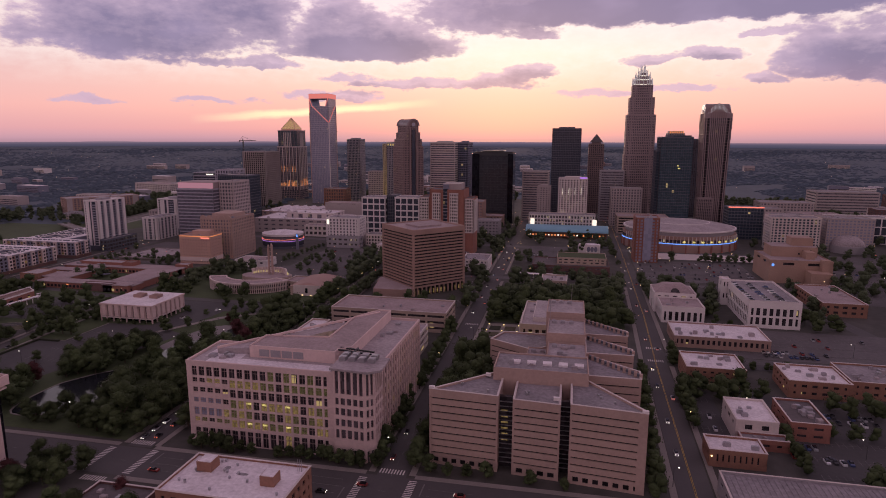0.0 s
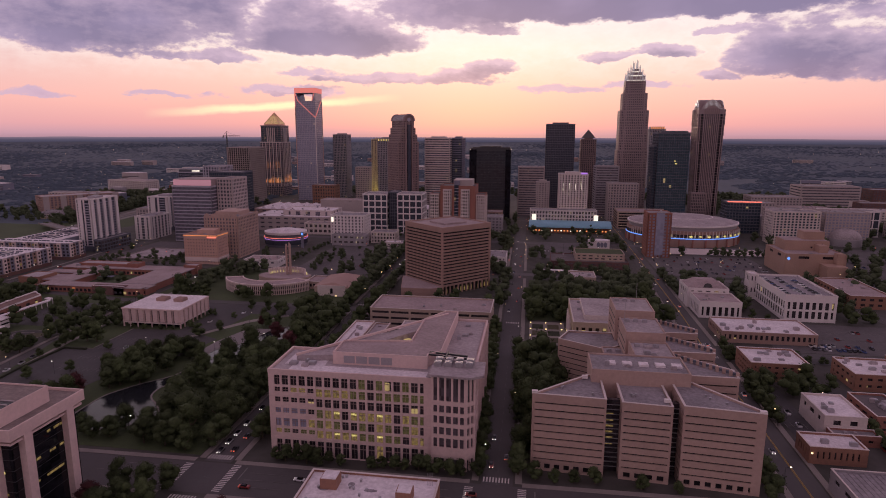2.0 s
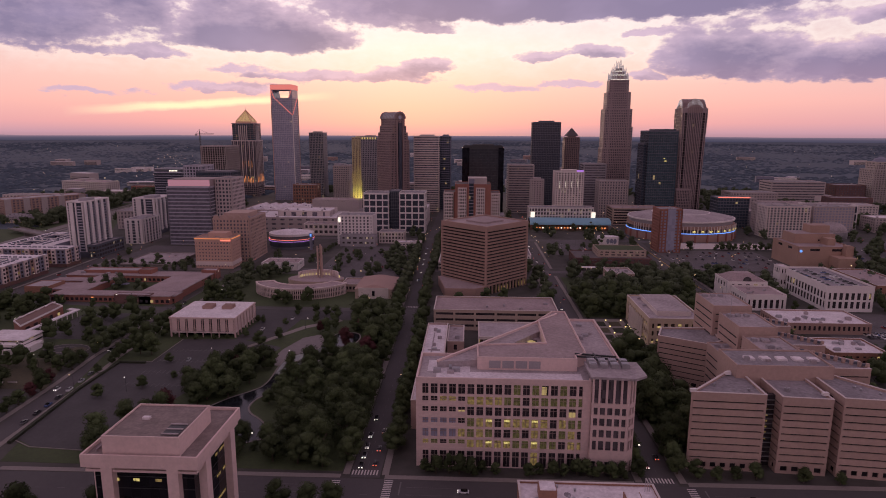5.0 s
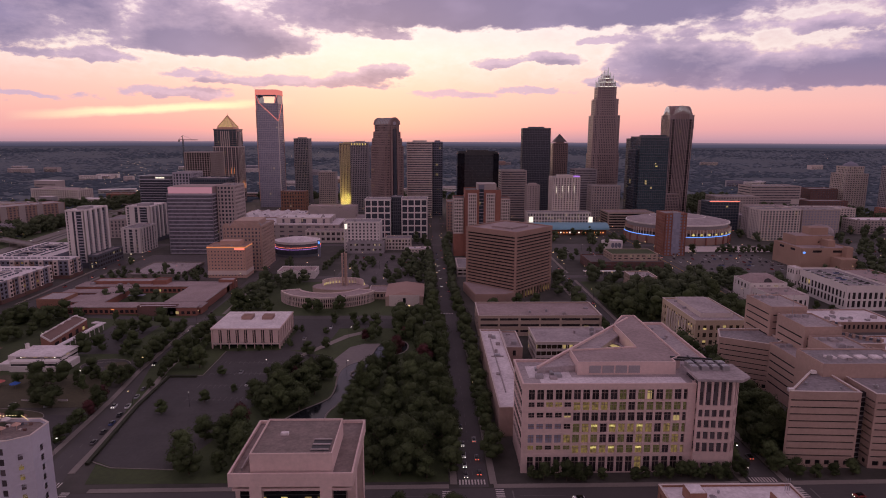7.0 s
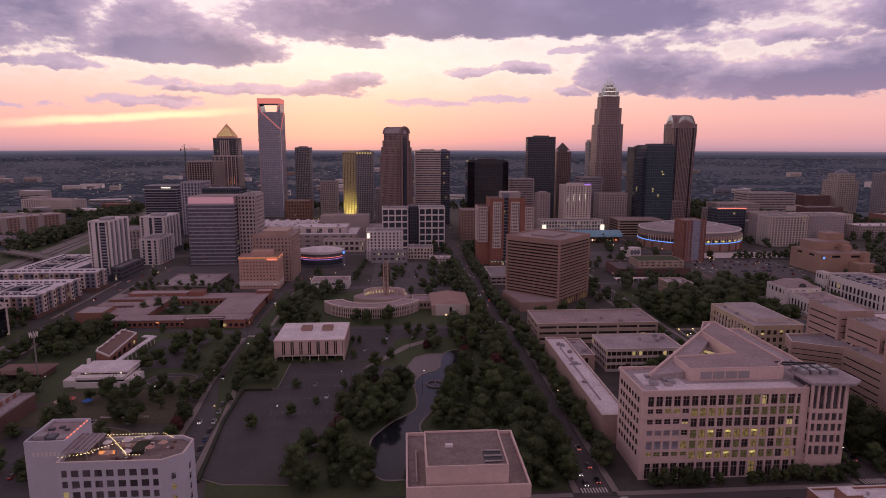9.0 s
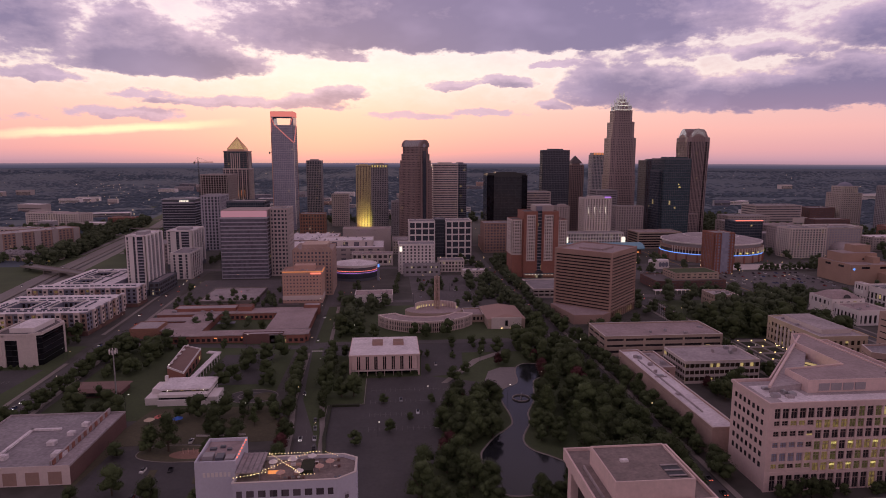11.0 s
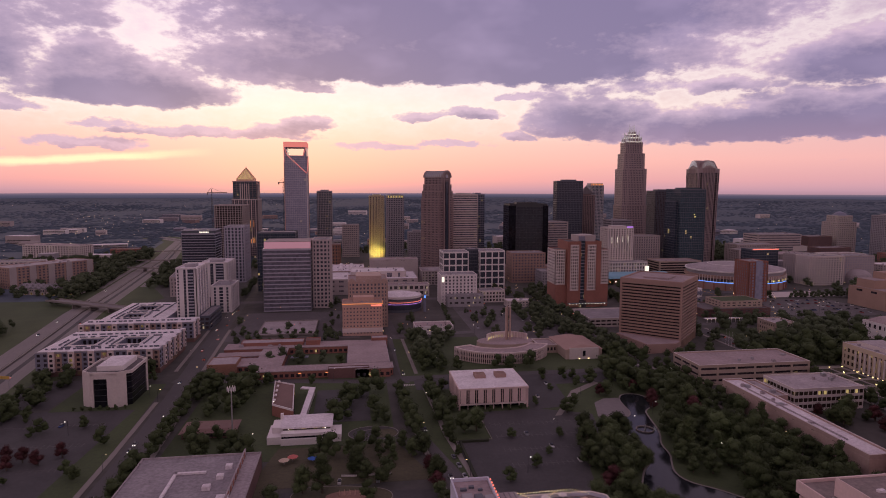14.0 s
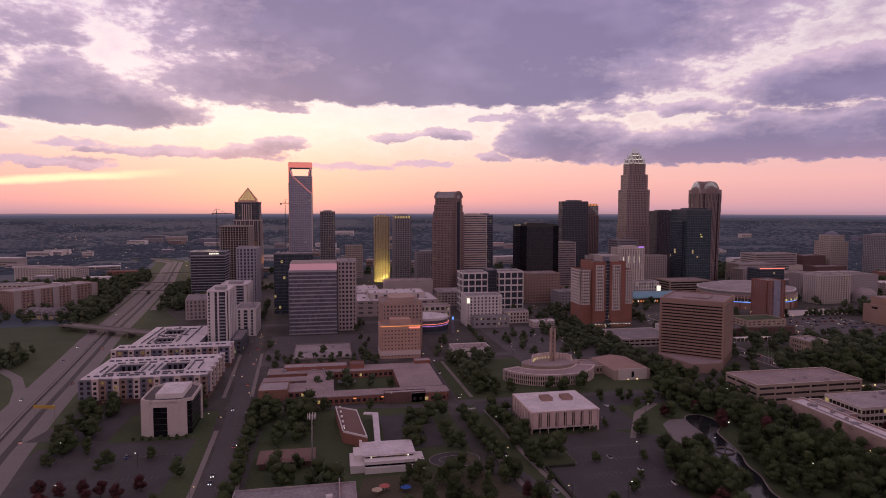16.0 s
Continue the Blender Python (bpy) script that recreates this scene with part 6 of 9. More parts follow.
def crown_tower():
    """The stepped granite tower with a crown of rods."""
    b = thing("crown_tower", "stepped rose granite tower with a bright metal crown", "skyscraper")
    cx, cy = 111, 1140
    for hw, z0, z1 in ((25.5, 0, 110), (24.2, 110, 178), (20.8, 178, 207), (17.0, 207, 228)):
        ch = hw * 0.30
        P = [(cx - hw + ch, cy - hw), (cx + hw - ch, cy - hw), (cx + hw, cy - hw + ch), (cx + hw, cy + hw - ch), (cx + hw - ch, cy + hw), (cx - hw + ch, cy + hw), (cx - hw, cy + hw - ch), (cx - hw, cy - hw + ch)]
        facade(b, P, z0, z1, granite_pink, glass_brown, max(4, round((z1 - z0) / 4.4)), bay=3.2, pier=1.5, band=1.6, deep=0.35, crown=1.5, roof=grey_roof, parapet=0.6)
    rnd = random.Random(1)
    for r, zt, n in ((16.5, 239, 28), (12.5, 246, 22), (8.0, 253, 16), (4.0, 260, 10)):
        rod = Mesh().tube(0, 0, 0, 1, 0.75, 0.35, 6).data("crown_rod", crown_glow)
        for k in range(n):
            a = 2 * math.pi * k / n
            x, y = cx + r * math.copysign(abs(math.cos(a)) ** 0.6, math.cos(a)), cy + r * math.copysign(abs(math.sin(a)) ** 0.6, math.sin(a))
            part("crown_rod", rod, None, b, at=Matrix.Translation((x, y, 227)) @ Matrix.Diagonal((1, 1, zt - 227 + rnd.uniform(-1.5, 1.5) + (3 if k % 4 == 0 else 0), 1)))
    for hw, z0, z1 in ((14, 228, 236), (9.5, 236, 243), (5, 243, 249)):
        part("crown_core", Mesh().box(cx - hw, cy - hw, z0, cx + hw, cy + hw, z1), granite_pink, b)
        part("crown_light", Mesh().rim(rect(cx - hw - 0.3, cy - hw - 0.3, cx + hw + 0.3, cy + hw + 0.3), 0.3, z0 + 0.5, z0 + 1.6), sign_white, b)


def flared_tower():
    """The tower that widens upwards under a crown of crossed arches."""
    b = thing("flared_tower", "rose granite tower that flares upward to an arched crown", "skyscraper")
    cx, cy = 221, 1076
    b.matrix_world = Matrix.Translation((cx, cy, 0)) @ Matrix.Diagonal((0.88, 0.88, 1, 1)) @ Matrix.Translation((-cx, -cy, 0))
    n, top = 10, 170
    for k in range(n):
        z0, z1 = top * k / n, top * (k + 1) / n
        hw = 21.0 + 2.4 * (k / (n - 1)) ** 1.6
        part("glass_core", Mesh().box(cx - hw + 0.4, cy - hw + 0.4, z0, cx + hw - 0.4, cy + hw - 0.4, z1), glass_brown, b)
        g = Mesh()
        for j in range(15):
            t = -hw + 0.6 + (2 * hw - 1.2) * j / 14
            if j in (2, 12):
                continue
            for s in (-hw, hw - 0.6):
                g.box(cx + t - 0.65, cy + s, z0, cx + t + 0.65, cy + s + 0.6, z1)
                g.box(cx + s, cy + t - 0.65, z0, cx + s + 0.6, cy + t + 0.65, z1)
        tagged(part("pier_grid", g, granite_pink, b), kind="stuff")
        for t in (-hw * 0.72, hw * 0.72):
            part("dark_strip", Mesh().box(cx + t - 1.5, cy - hw + 0.1, z0, cx + t + 1.5, cy - hw + 0.45, z1), glass_black, b)
        bm_ = Mesh().rim(rect(cx - hw, cy - hw, cx + hw, cy + hw), 0.45, 0, 0.7).data("floor_band", granite_brown)
        for j in range(4):
            part("floor_band", bm_, None, b, at=pose(0, 0, z0 + (z1 - z0) * j / 4))
    hw = 23.4
    for sx in (-1, 1):
        for sy in (-1, 1):
            part("shoulder", Mesh().box(cx + sx * 18.4 - 5, cy + sy * 18.4 - 5, top, cx + sx * 18.4 + 5, cy + sy * 18.4 + 5, 177.5), granite_pink, b, "granite corner shoulder below the crown")
    arch = [(17.2, top), (17.2, 179), (13.0, 187), (7.0, 191.5), (0, 193), (-7.0, 191.5), (-13.0, 187), (-17.2, 179), (-17.2, top)]
    for turned, e in ((0, 22.6), (90, 22.4)):
        m = Mesh()
        for (xa, za), (xb, zb) in zip(arch, arch[1:]):
            xs = 1 - 0.12 * (za > 180), 1 - 0.12 * (zb > 180)
            m.quad((xa, -e * xs[0], za), (xb, -e * xs[1], zb), (xb, e * xs[1], zb), (xa, e * xs[0], za))
        for s in (-1, 1):
            face = [(x, s * e * (1 - 0.12 * (z > 180)), z) for x, z in arch]
            m.quad(*(face if s > 0 else reversed(face)))
        cr = part("arched_crown", m, granite_brown, b, "faceted dark granite arch of the crown", at=pose(cx, cy, 0, 0, 0, turned))
        for s in ((-1,) if not turned else (1, -1)):
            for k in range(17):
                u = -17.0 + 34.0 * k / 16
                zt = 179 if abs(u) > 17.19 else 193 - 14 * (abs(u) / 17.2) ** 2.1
                part("crown_fin", Mesh().beam((u, s * (e + 0.25), zt - 9.5 + 4 * (abs(u) / 17) ** 2), (u * 1.02, s * (e * 0.93 + 0.5), zt - 0.6), 0.36), crown_glow, cr, "silver crown fin with floodlight put into its glow")
            for k in range(7):
                part("crown_pier", Mesh().box(-10.5 + 3.5 * k - 0.5, s * e - 0.4, top, -10.5 + 3.5 * k + 0.5, s * e + 0.4, 178), granite_pink, cr)
    tier(b, 205, 1045, 14, 10, 0, 44, granite_pink, glass_brown, 9, 3.0, pier=1.4, band=1.2)


def vault_tower():
    """The brown tower that steps up on both flanks to one long barrel vault."""
    b = thing("vault_tower", "brown granite tower under a barrel-vaulted top", "skyscraper", -278, 1028, 0, 42)
    L = 20.0
    for hw, z0, z1, le in ((19.5, 0, 124, 19.0), (16.4, 124, 136, 19.4), (13.0, 136, 147, 19.7)):
        facade(b, rect(-hw, -le, hw, le), z0, z1, granite_brown, glass_brown, max(3, round((z1 - z0) / 4)), bay=3.0, pier=1.2, band=1.5, crown=1.4, roof=grey_roof, parapet=0.5)
    facade(b, rect(-9.8, -L, 9.8, L), 147, 159, granite_brown, glass_brown, 3, bay=3.0, pier=1.2, band=1.5, crown=0.8, parapet=0.05)
    for s in (-1, 1):
        part("dark_bay", Mesh().box(-3.2, s * 20.4 - 0.7, 0, 3.2, s * 20.4 + 0.7, 152).box(-1.4, s * 20.7 - 0.7, 0, 1.4, s * 20.7 + 0.7, 140), glass_far_black, b, "dark glass bay up the gable")
        for u in (-6.2, 6.2):
            part("gable_pier", Mesh().box(u - 1.4, s * 20.2 - 0.7, 0, u + 1.4, s * 20.2 + 0.7, 157), granite_brown, b)
    arch = [(9.9 * math.cos(radians(a)), 159 + 10.2 * math.sin(radians(a))) for a in range(0, 181, 10)]
    m = Mesh()
    for (xa, za), (xb, zb) in zip(arch, arch[1:]):
        m.quad((xa, -L, za), (xb, -L, zb), (xb, L, zb), (xa, L, za))
    vt = part("vault", m, metal_grey, b, "grey metal barrel vault")
    for s in (-1, 1):
        end = [(x, s * L, z) for x, z in arch]
        part("vault_end", Mesh().quad(*(end if s > 0 else reversed(end))), granite_brown, vt)
        m = Mesh()
        for (xa, za), (xb, zb) in zip(arch, arch[1:]):
            m.beam((xa, s * (L + 0.2), za - 0.4), (xb, s * (L + 0.2), zb - 0.4), 1.3)
        part("arch_rim", m, granite_pink, vt)
        part("round_window", Mesh().prism(ring(0, 0, 3.0, 3.0, 24), 0, 0.5), steel_blue, vt, "round window in the gable", at=pose(0, s * 20.3 + 0.25, 160.5, 90, 0, 0))
    for k in range(9):
        m = Mesh()
        for (xa, za), (xb, zb) in zip(arch, arch[1:]):
            m.beam((xa, -17 + 4.2 * k, za), (xb, -17 + 4.2 * k, zb), 0.35)
        part("vault_rib", m, granite_brown, vt)
    bt = thing("vault_tower_annex", "low brown granite annex of the vaulted tower", "building", -250, 1004)
    facade(bt, rect(-16, -10, 16, 10), 0, 40, granite_brown, glass_brown, 8, bay=4, pier=2.0, band=2)


def pyramid_tower():
    b = thing("pyramid_tower", "banded tower under a glowing gold pyramid roof", "skyscraper")
    cx, cy = -632, 1322
    tier(b, cx, cy, 25.0, 24, 0, 118, granite_pink, glass_blue, 28, 4.2, pier=1.0, band=1.0)
    tier(b, cx, cy, 23.0, 22, 118, 154, granite_brown, teal_glass, 8, 7.6, pier=0.5, band=0.7)
    part("cornice", Mesh().rim(rect(cx - 25.6, cy - 24.6, cx + 25.6, cy + 24.6), 3.0, 117, 119.5), precast_pale, b)
    part("cornice", Mesh().rim(rect(cx - 23.5, cy - 22.5, cx + 23.5, cy + 22.5), 2.0, 153, 155), granite_pink, b)
    for k in range(5):
        part("front_column", Mesh().box(cx - 9.5 + 4.2 * k, cy - 23.4, 118, cx - 7.9 + 4.2 * k, cy - 21.8, 150), precast_pale, b, "pale stone column of the top storeys")
        part("side_column", Mesh().box(cx + 22.6, cy - 9.5 + 4.2 * k, 118, cx + 24.0, cy - 7.9 + 4.2 * k, 150), precast_pale, b)
    for k in range(6):
        part("front_rib", Mesh().box(cx - 21 + 8.2 * k, cy - 25.2, 22, cx - 19.4 + 8.2 * k, cy - 23.8, 117), precast_pale, b, "pale stone rib up the shaft")
        part("side_rib", Mesh().box(cx + 24.8, cy - 21 + 8.2 * k, 22, cx + 26.0, cy - 19.4 + 8.2 * k, 117), precast_pale, b)
    part("pyramid_base", Mesh().box(cx - 16.8, cy - 16.8, 154.5, cx + 16.8, cy + 16.8, 158.5), copper_roof, b, "gold-lit attic below the roof")
    pr = part("pyramid_roof", Mesh().prism(rect(cx - 16.4, cy - 16.4, cx + 16.4, cy + 16.4), 158.5, 182, rect(cx - 0.5, cy - 0.5, cx + 0.5, cy + 0.5)), gold_glass, b, "gold glowing glass pyramid roof")
    for sx, sy in ((-1, -1), (1, -1), (1, 1), (-1, 1)):
        part("hip_rib", Mesh().beam((cx + 16.5 * sx, cy + 16.5 * sy, 158.5), (cx, cy, 182.4), 0.7), copper_roof, pr)
    for k in range(1, 5):
        s = 16.5 * (1 - k / 5) + 0.15
        part("ring_rib", Mesh().rim(rect(cx - s, cy - s, cx + s, cy + s), 0.4, 158.4 + 4.7 * k, 158.8 + 4.7 * k), copper_roof, pr)
    for u in (-8.2, 0.0, 8.2):
        part("slope_rib", Mesh().beam((cx + u, cy - 16.6, 158.5), (cx + u * 0.06, cy - 0.8, 181.5), 0.35), copper_roof, pr)
        part("slope_rib", Mesh().beam((cx + 16.6, cy + u, 158.5), (cx + 0.8, cy + u * 0.06, 181.5), 0.35), copper_roof, pr)
    part("finial", Mesh().tube(cx, cy, 182, 188, 0.4, 0.1, 6), steel_bright, b)
    rnd = random.Random(4)
    # Emissive strips paint the orange light that washes up the shaft.
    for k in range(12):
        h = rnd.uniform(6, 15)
        part("uplight", Mesh().box(cx - 18.3 + 3.2 * k, cy - 24.6, 30, cx - 17.5 + 3.2 * k, cy - 24.2, 30 + h), light_orange, b, "orange glow strip for the light washed up the shaft")
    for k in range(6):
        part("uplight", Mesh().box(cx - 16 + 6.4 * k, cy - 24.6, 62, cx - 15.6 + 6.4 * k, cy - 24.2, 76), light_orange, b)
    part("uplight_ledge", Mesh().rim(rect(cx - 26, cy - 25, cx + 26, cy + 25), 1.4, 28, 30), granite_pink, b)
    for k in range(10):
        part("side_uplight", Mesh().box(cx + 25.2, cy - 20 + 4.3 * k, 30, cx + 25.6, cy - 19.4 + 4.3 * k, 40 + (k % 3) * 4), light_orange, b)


for make in (frame_tower, crown_tower, flared_tower, vault_tower, pyramid_tower):
    make()


def tower(label, x0, y0, x1, y1, h, wall, glass, floor=4.0, bay=4.0, **kw):
    units = kw.pop("units", 0)
    b = block("tower", label, x0, y0, x1, y1, h, wall, glass, max(2, round(h / floor)), units=0, bay=bay, category="skyscraper", **kw)
    hx, hy = (x1 - x0) / 2, (y1 - y0) / 2
    part("plant_house", Mesh().box(-hx * 0.55, -hy * 0.5, h, hx * 0.55, hy * 0.5, h + 3.2), wall, b)
    scatter_units(b, random.Random(int(x0)), -hx, -hy, hx, hy, h, units)
    return b


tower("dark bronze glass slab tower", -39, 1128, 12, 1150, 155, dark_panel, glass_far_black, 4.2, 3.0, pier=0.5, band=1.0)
bg_ = tower("black mirrored glass tower with a flat top", -161, 1004, -97, 1042, 115, metal_dark, bronze_mirror, 4.4, 6.0, pier=0.25, band=0.5, deep=0.2, crown=4.5)
part("flank", Mesh().box(-33.5, -21, 0, -22, 18, 113), glass_black, bg_, "black glass flank")
part("flank", Mesh().box(25, -21, 0, 33.5, 18, 113), glass_black, bg_)
tower("slim residential tower with stacked balconies", -490, 1296, -460, 1332, 135, grey_panel, glass_blue, 3.6, 3.4, pier=1.0, band=1.1, deep=0.7)
gd = tower("narrow slab tower floodlit in gold", -386, 1226, -356, 1244, 126, gold_panel, glass_brown, 3.8, 6.0, pier=0.6, band=0.5)
for k in range(10):
    part("fin", Mesh().box(-14.6 + 3.05 * k, -10.2, 4, -12.9 + 3.05 * k, -9.02, 124), gold_panel, gd)
part("floodlight", Mesh().box(-14, -26, 0, 14, -25, 1.6), metal_dark, gd)
gt = tower("grey residential tower with a gold-lit top", -355, 1154, -323, 1192, 128, grey_panel, glass_far_black, 3.6, 3.2, pier=1.2, band=1.2, deep=0.6)
for k in range(6):
    part("top_light", Mesh().box(-14 + 5 * k, -19.5, 124, -12 + 5 * k, -19.1, 127.5), light_gold, gt)
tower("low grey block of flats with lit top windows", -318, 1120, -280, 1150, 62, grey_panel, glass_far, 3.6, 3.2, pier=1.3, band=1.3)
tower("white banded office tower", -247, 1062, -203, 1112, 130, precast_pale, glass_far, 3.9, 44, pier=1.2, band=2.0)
tower("blue-grey office tower behind the white bands", -203, 1090, -185, 1145, 130, blue_panel, glass_blue, 4.0, 3.5, pier=0.5, band=1.4)
dk = tower("dark blue glass office tower", 128, 984, 174, 1034, 140, dark_panel, teal_glass, 4.2, 3.4, pier=0.3, band=0.6, deep=0.25)
part("upper_glass", Mesh().box(-4, -16, 140, 21, 18, 143), teal_glass, dk)
facade(dk, rect(-28, -18, -23.2, 18), 0, 120, dark_panel, glass_blue, 28, bay=3.4, pier=0.3, band=0.6)
part("lit_room", Mesh().box(3, -25.4, 93, 6.4, -25.1, 94.8).box(2, -25.4, 97.2, 4, -25.1, 98.8), pane_bright, dk, "brightly lit office windows")
tower("dark ribbed office tower", 172, 1158, 214, 1196, 137, dark_panel, glass_brown, 4.2, 3.2, pier=1.0, band=0.8)
ot = tower("distant tower with a lit orange top storey", 228, 1640, 268, 1672, 151, grey_panel, glass_blue, 4.0, 4.0, pier=1.6, band=1.4)
for k in range(8):
    part("top_light", Mesh().box(-16 + 4.4 * k, -16.6, 151.4, -14 + 4.4 * k, -16.2, 156), light_orange, ot)
part("top_storey", Mesh().box(-17, -15, 151, 17, 15, 157), dusk_stone, ot)
st = tower("dark stepped tower under a small pyramid roof", 26, 1172, 54, 1200, 128, granite_brown, glass_brown, 4.0, 3.4, pier=1.4, band=1.2)
part("pyramid_roof", Mesh().prism(rect(-12, -12, 12, 12), 131, 146, rect(-0.5, -0.5, 0.5, 0.5)), dark_roof, st)
wh = tower("white hotel tower with lit window columns", -21, 931, 22, 962, 79, precast_pale, glass_lit_far, 3.3, 4.4, pier=2.2, band=1.2)
# Thin glowing strips stand in for light washed over the wall.
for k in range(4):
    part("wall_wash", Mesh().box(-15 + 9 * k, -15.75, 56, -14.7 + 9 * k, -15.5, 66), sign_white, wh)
part("purple_sign", Mesh().box(10, -15.8, 79.6, 20, -15.4, 82), light_purple, wh)
tower("pale block of flats beside the hotel", -54, 968, -33, 990, 64, dusk_stone, glass_far, 3.4, 4, pier=2.4, band=1.6)
pod = block("hotel_podium", "pale hotel podium with bright screens", -62, 906, 34, 931, 28, precast_pale, glass_lit_far, 5, units=6, bay=4.4, pier=1.8, band=1.8, category="hotel")
for x in (-45, 44):
    part("video_screen", Mesh().box(x, -13.4, 8, x + 6, -13.0, 22), sign_white, pod, "bright advertising screen")
# glass office with a pink-lit top, west side
ga = block("glass_office", "stepped glass office with a pink roof screen", -517, 728, -463.5, 776, 71, steel_blue, glass_band, 16, units=0, bay=54, pier=0.5, band=1.2, category="office building")
part("roof_screen", Mesh().box(-25, -22, 71.0, 26.6, 22, 80), pink_roof, ga, "pink-lit roof screen")
# No lamp here: the panel emits to imitate the screen's pink light.
part("screen_light", Mesh().box(-25.2, -22.5, 72.0, 26.4, -22.1, 79.4), pink_wash, ga, "glowing panel for the pink light on the roof screen")
block("glass_office", "pale gridded wing of the glass office", -463, 742, -441.5, 784, 80, rose_granite_pale, glass_far_black, 17, units=2, bay=4.2, pier=1.8, band=2.0, category="office building")


def balcony_tower(label, x0, y0, x1, y1, h, fh=3.1):
    """White flats: vertical white strips, dark glass between them and stacked balconies."""
    b = thing("tower", label, "apartment building")
    part("glass_core", Mesh().box(x0 + 0.8, y0 + 0.8, 0, x1 - 0.8, y1 - 0.8, h - 0.5), glass_far_black, b)
    w, d, n = x1 - x0, y1 - y0, int(h / fh)
    for u0, u1 in ((0.0, 0.05), (0.14, 0.36), (0.48, 0.56), (0.86, 1.0)):
        part("white_strip", Mesh().box(x0 + u0 * w, y0, 5, x0 + u1 * w, y0 + 1.0, h), white_wall, b)
    for u in (0.0, 0.2, 0.42, 0.64, 0.88):
        part("white_strip", Mesh().box(x1 - 1.0, y0 + u * d, 5, x1 + 1.0, y0 + u * d + 0.09 * d, h), white_wall, b)
        part("white_strip", Mesh().box(x0, y0 + u * d + 1.1, 5, x0 + 1.0, y0 + u * d + 0.12 * d, h), white_wall, b)
    slab = Mesh().box(x0 + 0.3, y0 + 0.3, 0, x1 - 0.3, y1 - 0.3, 0.35).data("floor_slab", grey_panel)
    bal = Mesh().box(x0 + 0.58 * w, y0 - 0.9, 0, x0 + 0.84 * w, y0 + 0.3, 1.1).data("balcony", steel_blue)
    side = Mesh().box(x1 - 0.3, y0 + 0.1 * d, 0, x1 + 0.8, y0 + 0.86 * d, 1.15).data("balcony", steel_blue)
    notch = Mesh().box(x0 + 0.02 * w, y0 - 0.35, 0, x0 + 0.12 * w, y0 + 0.4, 1.3).data("balcony", white_wall)
    for k in range(2, n):
        for mesh, nm in ((slab, "floor_slab"), (bal, "balcony"), (side, "balcony"), (notch, "balcony")):
            part(nm, mesh, None, b, at=pose(0, 0, k * fh))
    part("base", Mesh().box(x0 - 0.4, y0 - 0.4, 0, x1 + 0.4, y1 + 0.4, 6), dark_panel, b)
    part("roof", Mesh().box(x0, y0, h - 0.5, x1, y1, h), white_roof, b)
    part("parapet", Mesh().rim(rect(x0, y0, x1, y1), 0.5, h, h + 1.2), white_wall, b)
    part("stair_house", Mesh().box(x0 + 0.25 * w, y0 + 0.3 * d, h, x0 + 0.75 * w, y0 + 0.6 * d, h + 3), grey_panel, b)
    return b


balcony_tower("white flats with dark glass strips and stacked balconies", -587.5, 644, -568, 692, 61)
block("parking_podium", "dark podium with lit shops below the white tower", -566, 640, -556, 694, 14, dark_panel, glass_lit_far, 3, units=2, bay=5, pier=1, band=1.5)
sb = block("salmon_block", "salmon brick block with an orange neon rim", -426, 598, -388, 622, 31, salmon_brick, glass_far, 8, units=3, bay=3.2, pier=1.7, band=2.0, roof=brown_panel, crown=4.0)
part("neon_rim", Mesh().box(-19.3, -12.4, 30.5, 19.3, -12.1, 31.0).box(19.1, -12.3, 30.5, 19.4, 12, 31.0), light_orange, sb, "orange neon line along the roof edge")
part("red_sign", Mesh().box(8, -12.5, 28.4, 18, -12.1, 29.8), light_red, sb)
part("stone_base", Mesh().rim(rect(-19.2, -12.2, 19.2, 12.2), 0.5, 3.2, 7.4), rose_white, sb, "pale stone band above the ground floor")
part("lift_house", Mesh().box(-9, -2, 31, 11, 10, 35.5), salmon_brick, sb)
tt = block("hotel", "buff hotel with square windows behind the neon block", -421, 632, -381, 684, 46, precast, glass_far, 12, units=3, bay=3.6, pier=1.7, band=1.6, roof=pink_roof, category="hotel")
for k in range(5):
    part("roof_arch", Mesh().prism(ring(0, 0, 3.4, 3.4, 12, 0, 180), 0, 1.0), precast, tt, at=pose(-16 + 8 * k, -25.4, 46.6, 90, 0, 0))
part("roof_house", Mesh().box(-12, -14, 46, 14, 16, 51), precast, tt)
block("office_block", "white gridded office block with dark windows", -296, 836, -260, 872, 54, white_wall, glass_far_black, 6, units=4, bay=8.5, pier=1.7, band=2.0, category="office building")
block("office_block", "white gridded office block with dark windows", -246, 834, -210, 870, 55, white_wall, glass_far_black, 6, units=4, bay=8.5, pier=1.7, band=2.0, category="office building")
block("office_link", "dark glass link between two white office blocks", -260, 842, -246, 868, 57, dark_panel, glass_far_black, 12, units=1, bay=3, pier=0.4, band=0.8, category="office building")


